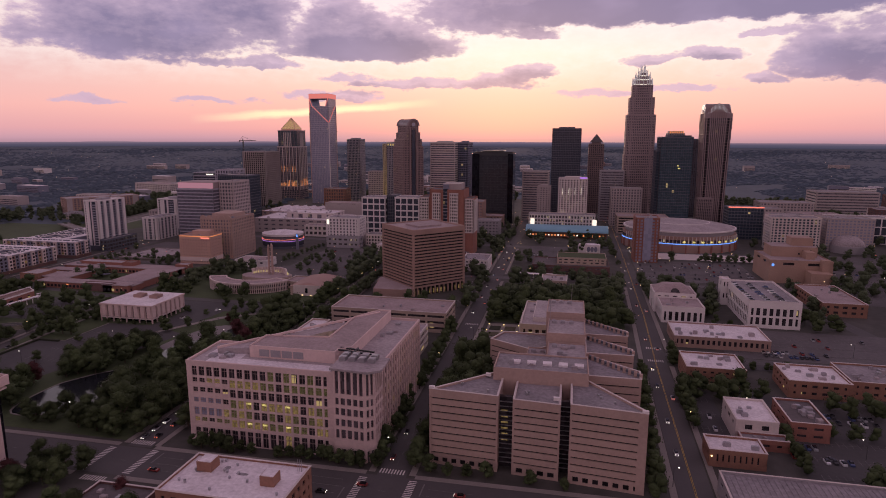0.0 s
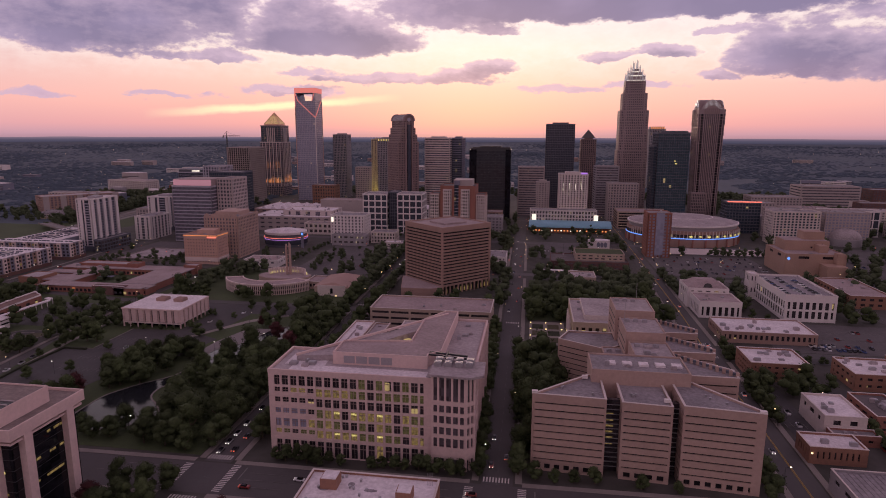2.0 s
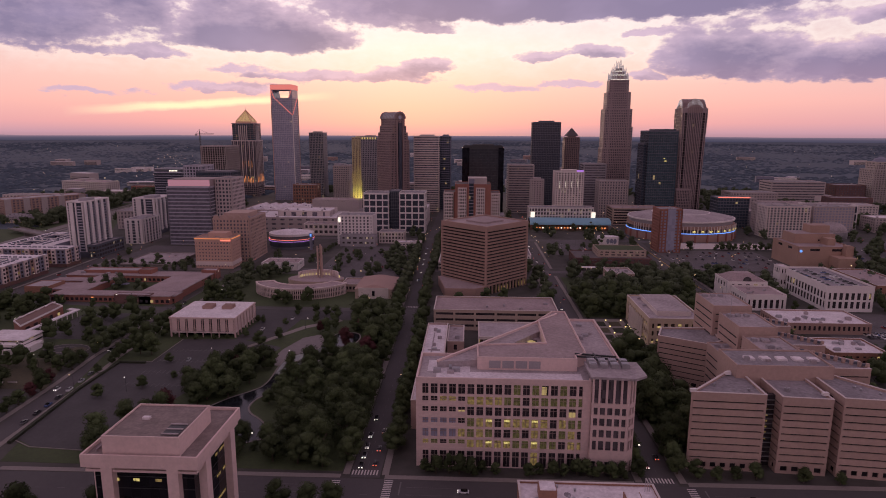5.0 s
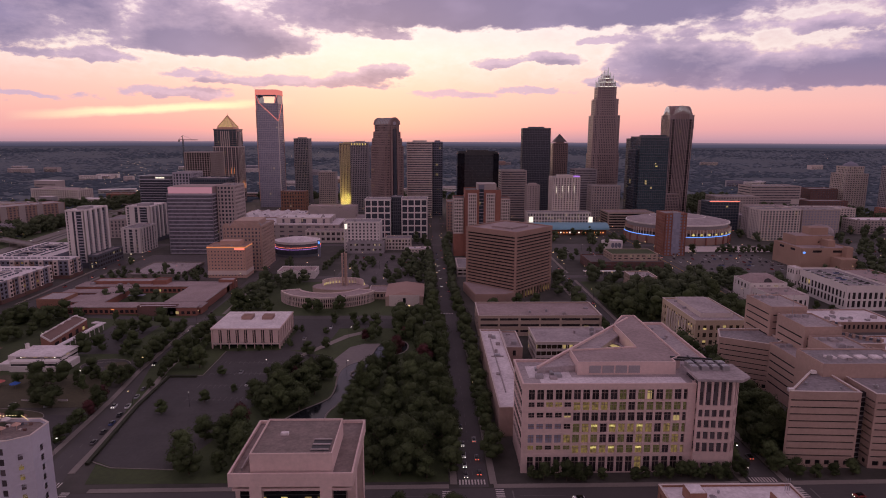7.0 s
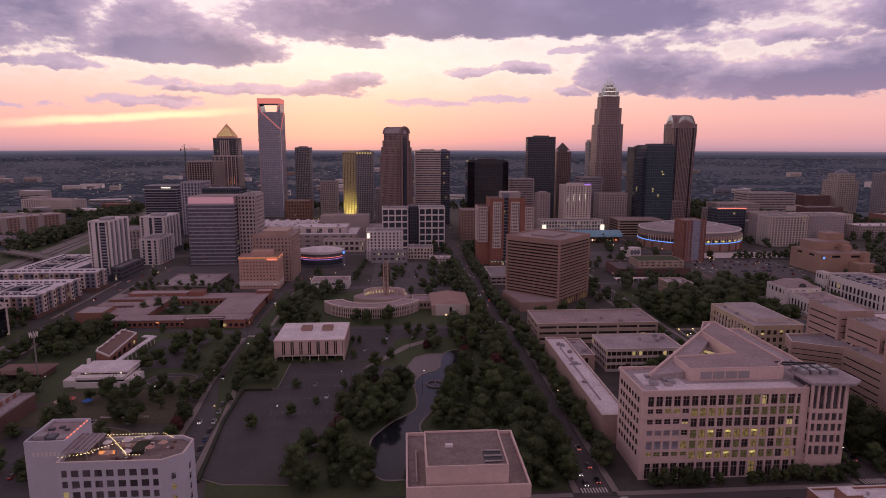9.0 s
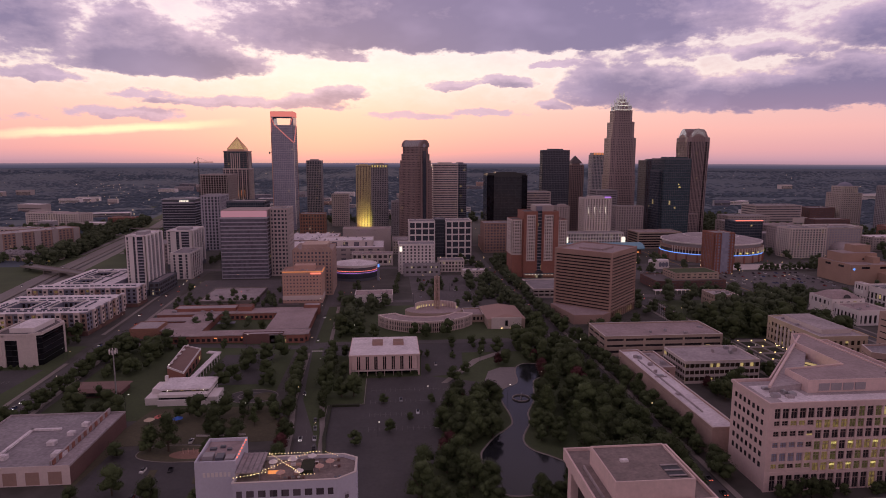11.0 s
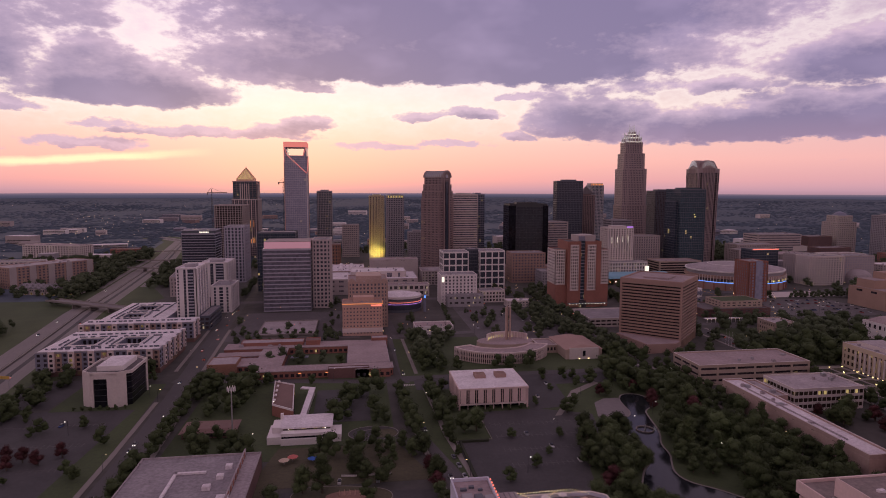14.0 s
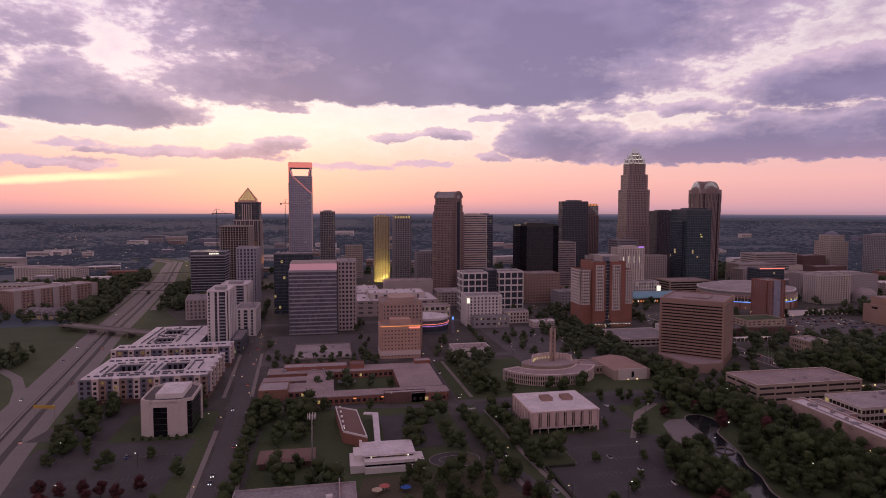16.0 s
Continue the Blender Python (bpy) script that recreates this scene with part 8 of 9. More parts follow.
for xb, yb, turn in ((-767, 1111, -15), (-769, 1227, -3), (-799, 1405, 12)):
    bb = thing("road_bridge", "far concrete bridge over the freeway", "bridge", xb, yb, 0, turn)
    part("deck", Mesh().box(-56, -5, 5.2, 56, 5, 6.4), concrete, bb)
    part("bridge_rail", Mesh().box(-56, -5, 6.4, 56, -4.6, 7.4), concrete, bb)
    part("bridge_pier", Mesh().box(-0.8, -4, 0, 0.8, 4, 5.2), concrete, bb)

gy = thing("sign_gantry", "freeway sign panel on two steel posts", "road sign", -661, 477, 0, -14)
for x in (-7, 7):
    part("post", Mesh().tube(x, 0, 0, 6.5, 0.2, 0.16, 8), metal_grey, gy)
part("panel", Mesh().box(-7.5, -0.15, 6.2, 7.5, 0.15, 8.4), paint_yellow, gy, "dull yellow-green sign panel")
part("frame", Mesh().box(-7.6, 0.15, 6.4, 7.6, 0.3, 6.7).box(-7.6, 0.15, 7.9, 7.6, 0.3, 8.2), metal_grey, gy)

# scattered distant buildings among the woods
rnd = random.Random(77)
far_n = 0
while far_n < 112:
    a, r = radians(rnd.uniform(-62, 48)), 1350 + 1700 * rnd.random() ** 1.5
    x, y = -235 + r * math.sin(a), 20 + r * math.cos(a)
    if abs(x + 735 + (y - 900) * 0.16) < 95 and y < 1900:
        continue
    if x > 150 and rnd.random() < 0.65:
        continue
    if -700 < x < 330 and y < 1420:
        continue
    far_n += 1
    z = land_height(r)
    fb = thing("far_building", "small pale distant building among the woods", "building", x, y, z, rnd.uniform(-20, 20), group="distant buildings")
    sx, sy, h = rnd.uniform(12, 45), rnd.uniform(8, 16), rnd.uniform(7, 22)
    part("wall", Mesh().box(-sx, -sy, -2, sx, sy, h), rnd.choice((dusk_stone, precast_pale, grey_panel, brown_panel, blue_panel, white_wall)), fb)
    part("roof", Mesh().box(-sx + 0.5, -sy + 0.5, h, sx - 0.5, sy - 0.5, h + 0.4), rnd.choice((pale_roof, grey_roof, white_roof)), fb)
    ws = Mesh()
    for k in range(min(3, int(h / 4))):
        ws.box(-sx + 1, -sy - 0.15, 1.4 + 4 * k, sx - 1, -sy + 0.1, 3.1 + 4 * k)
    tagged(part("window_strip", ws, glass_lit_far if rnd.random() < 0.5 else glass_far, fb), kind="stuff")

# ---------------------------------------------------------------- trees
def ball():
    bm = bmesh.new()
    bmesh.ops.create_icosphere(bm, subdivisions=1, radius=1.0)
    v = [tuple(q.co) for q in bm.verts]
    f = [tuple(q.index for q in g.verts) for g in bm.faces]
    bm.free()
    return v, f


ICO_V, ICO_F = ball()


def clump(m, x, y, z, r, rnd, squash=0.8):
    b = len(m.v)
    for vx, vy, vz in ICO_V:
        k = r * rnd.uniform(0.72, 1.18)
        m.v.append((x + vx * k, y + vy * k, z + vz * k * squash))
    m.f += [tuple(b + i for i in f) for f in ICO_F]


def leaves(m, x, y, z, r, count, rnd, size):
    for _ in range(count):
        a, t = rnd.uniform(0, 6.283), rnd.uniform(-0.5, 1.0)
        s = math.sqrt(max(0, 1 - t * t))
        k = r * rnd.uniform(0.86, 1.32)
        c = Vector((x + k * s * math.cos(a), y + k * s * math.sin(a), z + k * t * 0.85))
        u = Vector((rnd.uniform(-1, 1), rnd.uniform(-1, 1), rnd.uniform(-0.6, 0.6))).normalized() * size * rnd.uniform(0.6, 1.2)
        v = u.cross(Vector((rnd.uniform(-1, 1), rnd.uniform(-1, 1), rnd.uniform(-1, 1)))).normalized() * size * rnd.uniform(0.4, 0.8)
        m.quad(c - u, c - v, c + u, c + v)


def crown_mesh(rnd, full=True, tall=False):
    """A crown of about 1 unit radius, with clumps, gaps and loose leaf sprays."""
    m = Mesh()
    n = 15 if full else 8
    for k in range(n):
        a, u = rnd.uniform(0, 6.283), (k + 0.5) / n
        z = 0.45 + 1.5 * u
        wide = (0.62 * math.sin(math.pi * min(1, 0.18 + 0.82 * u)) ** 0.6) if not tall else 0.6 * (1.05 - u)
        rr = wide * rnd.uniform(0.45, 1.0)
        r = rnd.uniform(0.30, 0.45) * (1.0 if full else 1.3) * (0.75 if tall else 1.0)
        x, y, z = rr * math.cos(a), rr * math.sin(a), z * (1.35 if tall else 1.0)
        clump(m, x, y, z, r * 0.9, rnd, 0.9)
        leaves(m, x, y, z, r * 0.95, 130 if full else 26, rnd, 0.05 if full else 0.085)
    return m


def trunk_mesh():
    m = Mesh().tube(0, 0, 0, 0.75, 0.07, 0.045, 7)
    for a in range(0, 360, 72):
        m.beam((0, 0, 0.45), (0.4 * math.cos(radians(a)), 0.4 * math.sin(radians(a)), 0.95), 0.022)
    return m


rnd = random.Random(21)
CROWNS = [crown_mesh(rnd).data("crown", leaf) for _ in range(5)]
CROWNS_RED = [crown_mesh(rnd).data("crown", leaf_red) for _ in range(2)]
CROWNS_TALL = [crown_mesh(rnd, tall=True).data("crown", leaf) for _ in range(2)]
for me in CROWNS + CROWNS_RED + CROWNS_TALL:
    me.polygons.foreach_set("use_smooth", [True] * len(me.polygons))
TRUNK = trunk_mesh().data("trunk", bark)
LOW = [crown_mesh(rnd, full=False) for _ in range(6)]
SPOTS = []


def wood(x0, y0, x1, y1, gap, size, seed, fill=0.9):
    """Tree spots spread unevenly over a rectangle."""
    r = random.Random(seed)
    nx, ny = max(1, int((x1 - x0) / gap)), max(1, int((y1 - y0) / gap))
    for i in range(nx):
        for j in range(ny):
            if r.random() < fill:
                SPOTS.append((x0 + (i + r.random()) * (x1 - x0) / nx, y0 + (j + r.random()) * (y1 - y0) / ny, 1.3 * size * r.uniform(0.55, 1.25)))


def row(p, q, gap, size, seed):
    r = random.Random(seed)
    p, q = Vector(p), Vector(q)
    n = max(1, int((q - p).length / gap))
    for k in range(n + 1):
        if r.random() < 0.9:
            c = p + (q - p) * (k / n)
            SPOTS.append((c.x + r.uniform(-0.8, 0.8), c.y + r.uniform(-1.2, 1.2), 1.2 * size * r.uniform(0.75, 1.2)))


# park and street trees, nearest first
wood(-232, 236, -199, 350, 9.2, 6.6, 1, 0.9)
wood(-228, 350, -199, 452, 9, 6.0, 2, 0.92)
wood(-312, 231, -287, 264, 9, 5.4, 3, 0.85)
wood(-298, 250, -285, 330, 8, 5.0, 4, 0.9)
wood(-286, 300, -272, 345, 7, 4.5, 5, 0.9)
SPOTS += [(-272, 243, 6.2), (-262, 238, 5.4), (-281, 236, 5.6), (-252, 240, 2.6), (-240, 243, 2.2), (-235, 247, 5.8), (-231, 240, 5.2)]
wood(-300, 410, -262, 450, 15, 3.6, 7, 0.4)
wood(-262, 402, -230, 450, 12, 4.4, 8, 0.55)
wood(-60, 250, -36, 366, 7.5, 6.0, 9, 0.95)
row((-77, 230), (-82, 420), 8, 4.0, 10)
row((-61, 232), (-63, 372), 8, 4.4, 11)
row((-164, 229), (-84, 229.5), 4.6, 2.9, 12)
row((-54, 230), (-30, 230), 8, 3.0, 13)
row((-12, 229), (2, 229), 8, 2.6, 130)
wood(-292, 236, -281, 262, 8, 5.2, 131, 0.9)
row((100, 262), (100, 290), 7, 3.0, 132)
wood(118, 240, 175, 258, 9, 4.4, 133, 0.8)
row((122, 298), (200, 300), 9, 3.4, 134)
wood(128, 322, 150, 336, 8, 4.4, 135, 0.8)
row((66, 384), (130, 384), 9, 3.2, 136)
row((62, 300), (64, 345), 8, 4.0, 137)
row((37, 232), (44, 372), 7.5, 4.0, 14)
row((-178.5, 240), (-180, 400), 7, 4.6, 15)
row((-197, 236), (-200, 440), 8, 5.0, 16)
row((-374.5, 262), (-385, 430), 9, 4.4, 17)
row((-362, 346), (-364, 440), 8, 5.0, 171)
row((-359.5, 255), (-361, 340), 17, 2.8, 172)
wood(-424, 376, -396, 440, 11, 5.0, 19, 0.6)
wood(-424, 300, -400, 345, 11, 4.6, 190, 0.6)
SPOTS += [(-340, 386, 1.8), (-330, 384, 2.2), (-318, 385, 2.0), (-310, 387, 1.7), (-353, 390, 5.0), (-354, 428, 4.8), (-299, 392, 3.2), (-302, 426, 3.0)]
SPOTS += [(-589 + 5 * k, 420.5 - 0.6 * (k % 3), 1.5 + 0.3 * (k % 2)) for k in range(7)]
wood(-515, 352, -478, 460, 10, 5.4, 20, 0.8)
wood(-448, 385, -438, 460, 9, 4.4, 21, 0.6)
wood(-436, 300, -395, 342, 13, 4.2, 22, 0.4)
wood(-510, 330, -470, 348, 8, 4.6, 23, 0.8)
row((-519, 230), (-522, 460), 9, 4.6, 24)
wood(-634, 300, -545, 400, 26, 3.0, 25, 0.35)
SPOTS += [(-550.6, 363, 5.2), (-592, 386, 5.0), (-548, 322, 4.0), (-571, 390, 3.6)]
wood(-470, 232, -385, 290, 17, 4.0, 27, 0.6)
SPOTS += [(-327.4, 343, 3.4), (-324, 305, 3.6), (-341, 292, 3.9), (-294, 308, 4.6), (-352, 355, 5.6), (-313, 319, 2.4), (-300, 340, 3.0)]
wood(-136, 322, -96, 352, 10, 4.4, 280, 0.75)
wood(-366, 468, -338, 580, 10, 5.4, 29, 0.85)
wood(-330, 548, -300, 582, 10, 4.6, 30, 0.45)
wood(-262, 560, -210, 585, 14, 3.4, 31, 0.5)
row((-204, 468), (-206, 600), 7, 5.6, 32)
row((-181, 400), (-186, 600), 8, 5.0, 33)
wood(-60, 448, 44, 532, 9.5, 6.4, 34, 0.95)
wood(-58, 560, 46, 588, 10, 5.6, 35, 0.85)
wood(3, 532, 46, 560, 9, 6.0, 36, 0.9)
wood(-92, 460, -78, 600, 9, 5.0, 37, 0.8)
wood(-165, 455, -100, 498, 12, 4.4, 38, 0.45)
wood(66, 330, 104, 350, 7, 5.0, 39, 0.95)
wood(104, 322, 190, 344, 11, 4.2, 40, 0.6)
row((60, 280), (66, 400), 8, 3.8, 41)
wood(120, 246, 180, 262, 10, 5.0, 42, 0.7)
wood(168, 470, 196, 600, 10, 5.0, 43, 0.7)
wood(102, 470, 128, 560, 10, 4.6, 44, 0.6)
row((70, 545), (66, 700), 8, 4.6, 45)
row((100, 733), (228, 731), 7.5, 4.6, 46)
row((54, 620), (58, 780), 7, 4.6, 47)
wood(-300, 620, -240, 720, 15, 2.6, 48, 0.4)
wood(-238, 600, -212, 700, 11, 5.0, 480, 0.85)
row((-206, 610), (-210, 780), 7.5, 5.0, 49)
row((-184, 610), (-188, 780), 8, 5.0, 50)
wood(-447, 592, -432, 690, 11, 3.4, 51, 0.6)
row((-530, 578), (-432, 584), 9, 3.4, 52)
wood(-466, 490, -426, 532, 13, 3.8, 54, 0.5)
wood(-524, 440, -470, 470, 10, 4.8, 55, 0.7)
wood(-795, 610, -748, 680, 9, 5.0, 56, 0.8)
wood(-660, 300, -636, 440, 9, 5.0, 57, 0.9)
wood(-900, 850, -800, 900, 14, 5.0, 58, 0.5)
wood(-800, 850, -764, 1110, 10, 7.0, 140, 0.95)
wood(-720, 940, -690, 1240, 12, 6.0, 141, 0.8)
wood(-1000, 1020, -800, 1100, 13, 6.0, 142, 0.8)
wood(-644, 385, -616, 500, 9, 4.8, 143, 0.8)
wood(-652, 400, -606, 430, 10, 4.0, 144, 0.6)
wood(-905, 935, -850, 958, 11, 4.4, 145, 0.7)
wood(-850, 480, -790, 640, 11, 6.0, 146, 0.7)
wood(-1040, 1200, -830, 1280, 14, 6.0, 147, 0.7)
wood(-860, 1290, -800, 1400, 12, 6.5, 148, 0.8)
wood(-1000, 560, -900, 960, 14, 6.0, 59, 0.7)
wood(236, 560, 300, 640, 12, 4.6, 60, 0.6)
wood(218, 700, 250, 760, 11, 4.6, 61, 0.6)
wood(250, 640, 430, 800, 24, 4.2, 62, 0.5)
wood(-112, 600, -84, 625, 8, 4.8, 63, 0.8)
row((-318, 620), (-312, 730), 11, 3.0, 64)
wood(-92, 660, -84, 860, 8, 4.6, 65, 0.7)
wood(-130, 860, -80, 990, 14, 4.6, 66, 0.5)
wood(200, 560, 240, 630, 11, 5.0, 67, 0.6)
wood(-552, 560, -546, 640, 8, 3.6, 68, 0.7)
wood(-285, 150, -268, 196, 9, 5.5, 70, 0.9)
wood(-224, 150, -200, 196, 9, 5.5, 71, 0.9)
wood(-196, 160, -135, 194, 12, 4.5, 72, 0.5)
wood(-330, 165, -290, 196, 10, 5.0, 73, 0.8)
wood(-300, 470, -262, 490, 9, 4.6, 75, 0.7)
wood(-545, 230, -522, 290, 10, 4.6, 76, 0.7)
wood(68, 545, 130, 600, 10, 5.0, 77, 0.7)
wood(170, 330, 260, 345, 9, 4.5, 78, 0.8)
wood(250, 300, 420, 560, 14, 5.4, 79, 0.7)
wood(420, 500, 640, 1150, 17, 6.0, 80, 0.75)
wood(-80, 600, 50, 626, 9, 4.8, 81, 0.6)
wood(-60, 676, 50, 690, 8, 4.8, 82, 0.9)
wood(-260, 780, -90, 830, 14, 4.6, 83, 0.5)
row((-393, 610), (-397, 700), 9, 4.2, 84)
wood(-580, 465, -552, 495, 9, 4.4, 85, 0.7)
wood(-748, 300, -700, 420, 10, 5.0, 86, 0.8)
wood(-286, 282, -267, 346, 7, 4.8, 90, 0.9)
wood(-250, 284, -236, 336, 7, 5.0, 91, 0.95)
wood(-60, 446, -36, 470, 9, 5.2, 99, 0.8)
wood(-80, 690, 60, 900, 16, 4.8, 92, 0.4)
wood(-460, 740, -430, 800, 14, 3.4, 93, 0.4)
wood(230, 640, 430, 900, 20, 5.0, 94, 0.45)
wood(-200, 760, -90, 860, 13, 4.6, 95, 0.5)
wood(-268, 229, -238, 236, 9, 3.0, 153, 0.5)
wood(240, 1120, 480, 1420, 15, 6.0, 150, 0.85)
wood(-600, 1340, 230, 1425, 16, 6.0, 151, 0.7)
wood(-700, 1060, -560, 1150, 14, 5.0, 152, 0.5)
wood(300, 930, 560, 1180, 18, 5.5, 96, 0.6)
row((-556, 830), (-560, 950), 12, 4.4, 97)
wood(-812, 935, -778, 1100, 10, 5.5, 170, 0.9)
wood(-862, 1060, -812, 1300, 12, 6.0, 171, 0.9)
wood(-900, 1290, -838, 1330, 12, 6.0, 172, 0.9)
wood(-738, 1050, -708, 1200, 10, 5.5, 173, 0.9)
wood(-780, 800, -752, 900, 9, 4.5, 174, 0.5)
wood(-700, 920, -640, 1000, 10, 6.0, 175, 0.85)
# green corner by the front street
for x, y in [(-228, 203), (-216, 201), (-204, 199), (-211, 191), (-199, 189), (-224, 192), (-197, 202), (-211, 183)]:
    SPOTS.append((x, y, 5.6))
# forecourt, pond shore and lawn trees
for x, y, s in ((-429.3, 292.8, 8.5), (-438.3, 293.8, 6), (-248, 237, 5.5), (-246, 245, 6), (-229, 234, 6), (-218, 233, 6), (-207, 231, 5), (-345, 355, 6.5), (-426, 378, 7), (-389, 340, 4.5), (-283, 376, 5.5), (-275, 388, 4.5),
                (-246, 433, 6), (-227, 413, 6), (-421, 386, 6.5), (-397, 375, 5), (-385, 326, 4.5), (-264, 337, 6)):
    SPOTS.append((x, y, s))
# trees round the school, the church and the brown office
for p, q in (((-528, 611), (-428, 597)), ((-549, 665), (-549, 628))):
    row(p, q, 7, 2.8, 160)
for x, y, s in ((-521, 624, 4), (-531, 660, 5), (-478, 623, 5), (-443, 617, 4.5), (-481, 512, 5), (-473, 519, 6), (-460, 520, 6), (-440, 512, 5), (-371, 602, 5), (-357, 648, 5.5), (-364, 568, 6), (-351, 572, 6), (-341, 565, 6), (-339, 544, 6.5),
                (-356, 519, 6.5), (-365, 503, 6), (-354, 485, 6), (-346, 530, 6), (-358, 548, 6), (-282, 614, 5.5), (-276, 632, 5.5), (-269, 653, 5.5), (-275, 669, 5), (-279, 589, 5), (-325, 514, 5), (-336, 478, 5.5), (-304, 478, 5), (-295, 476, 5),
                (-248, 586, 5.5), (-238, 582, 6), (-221, 602, 6), (-216, 578, 6), (-205, 592, 6), (-188, 622, 5.5), (-192, 598, 5.5), (-196, 640, 6), (-210, 642, 6), (-228, 631, 6), (-203, 566, 6), (-230, 606, 6), (-214, 618, 6), (-200, 660, 5),
                (-78, 584, 5.5), (-59, 595, 5.5), (-75, 561, 5.5), (-84, 572, 5), (-66, 578, 6), (23, 658, 5.5), (21, 626, 5), (-278, 445, 4.5), (-263, 443, 4.5), (-50, 575, 5.5), (-90, 600, 5)):
    SPOTS.append((x, y, s))
KEEP_OUT = [(-180, 600, -118, 656), (-268, 150, -225, 204), (-132, 158, -84, 187), (-386, 180, -336, 208),(-349, 389, -305, 428), (-463, 348, -421, 374), (-470, 403, -446, 442), (-515, 375, -485, 395), (-336, 482, -242, 548), (-244, 490, -210, 540), (-135, 505, -95, 590),
            (-26, 533, 0, 562), (-34, 382, 4, 448), (68, 474, 103, 537), (128, 472, 170, 552), (66, 350, 100, 381), (116, 343, 192, 382), (70, 417, 132, 455), (-360, 590, -318, 620),
            (-114, 623, -82, 662), (-40, 628, 42, 674), (-62, 588, -28, 614), (-238, 716, -204, 736), (98, 736, 216, 778), (64, 776, 212, 910), (-175, 498, -130, 550), (-589, 422, -554, 468), (-419, 349, -389, 371), (-522, 798, -476, 828), (-472, 913, -408, 957), (-320, 898, -268, 950), (-264, 903, -210, 960), (-182, 946, -103, 978), (260, 943, 332, 977), (418, 878, 502, 917), (428, 998, 502, 1042), (558, 998, 642, 1042), (328, 998, 397, 1047), (-547, 848, -482, 902), (-472, 382, -440, 445), (-513, 362, -480, 386)]


def clear_of(x, y, r):
    for x0, y0, x1, y1 in KEEP_OUT:
        if x0 - r * 0.5 < x < x1 + r * 0.5 and y0 - r * 0.5 < y < y1 + r * 0.5:
            return False
    for line, w in ((ROAD_A, 7), (ROAD_B, 7.5), (ROAD_C, 7), (ROAD_D, 6.5), (ROAD_E, 8), (FWY, 30)):
        for p, q in zip(line, line[1:]):
            if p[1] <= y <= q[1]:
                if abs(x - (p[0] + (q[0] - p[0]) * (y - p[1]) / (q[1] - p[1]))) < w:
                    return False
    # keep the water open
    inside, n = False, len(POND)
    for i in range(n):
        (xa, ya), (xb, yb) = POND[i], POND[i - 1]
        if (ya > y) != (yb > y) and x < (xb - xa) * (y - ya) / (yb - ya) + xa:
            inside = not inside
    return not inside


SPOTS = [s for s in SPOTS if clear_of(*s)]
SPOTS.sort(key=lambda s: math.hypot(s[0] + 235, s[1] - 100))
for x, y in ((-601, 349), (-591, 350), (-573, 342), (-582, 346), (-565, 350), (-612, 352), (-606, 338), (-585, 337), (-219, 262), (-284, 336), (-250, 404), (-224, 410)):
    t = thing("tree", "dark red-leaved ornamental tree", "tree", x, y, 0, (x * 37) % 360, group="park and street trees")
    part("trunk", TRUNK, None, t, at=Matrix.Diagonal((4.4, 4.4, 4.4, 1)))
    part("crown", CROWNS_RED[int(x) % 2], None, t, at=Matrix.Diagonal((4.2, 4.2, 3.8, 1)))
for x, y in ((-433, 336), (-418, 329), (-402, 327), (-395, 320), (-300, 262)):
    t = thing("tree", "tall dark evergreen tree", "tree", x, y, 0, (x * 53) % 360, group="park and street trees")
    part("trunk", TRUNK, None, t, at=Matrix.Diagonal((4, 4, 4, 1)))
    part("crown", CROWNS_TALL[int(x) % 2], None, t, at=Matrix.Diagonal((4.6, 4.6, 3.7, 1)))
rnd = random.Random(31)
tree_labels = {"g": "broad leafy green park tree", "r": "dark red-leaved ornamental tree", "t": "tall dark evergreen tree"}
for x, y, s in SPOTS[:282]:
    q = rnd.random()
    key = "r" if q < 0.07 and x > -380 else "t" if q < 0.13 else "g"
    t = thing("tree", tree_labels[key], "tree", x, y, 0, rnd.uniform(0, 360), group="park and street trees")
    part("trunk", TRUNK, None, t, at=Matrix.Diagonal((s, s, s, 1)))
    cm = rnd.choice({"r": CROWNS_RED, "t": CROWNS_TALL, "g": CROWNS}[key])
    k = 0.75 if key == "r" else 1.0
    part("crown", cm, None, t, at=Matrix.Diagonal((s * k, s * k, s * k * rnd.uniform(0.8, 1.05), 1)))


def joined(name, spots, meshes, mat, label, squash=0.9):
    rr = random.Random(len(spots))
    V, F, n = [], [], 0
    for x, y, s, z in spots:
        m = rr.choice(meshes)
        a = rr.uniform(0, 6.283)
        ca, sa, k = math.cos(a) * s, math.sin(a) * s, s * squash * rr.uniform(0.8, 1.15)
        arr = np.array(m.v)
        V.append(np.stack([x + arr[:, 0] * ca - arr[:, 1] * sa, y + arr[:, 0] * sa + arr[:, 1] * ca, z + arr[:, 2] * k], 1))
        F += [tuple(n + i for i in f) for f in m.f]
        n += len(m.v)
    me = bpy.data.meshes.new(name)
    me.from_pydata(np.concatenate(V).tolist(), [], F)
    me.polygons.foreach_set("use_smooth", [True] * len(me.polygons))
    me.materials.append(mat)
    tagged(new(name, me), label, "trees", kind="stuff")


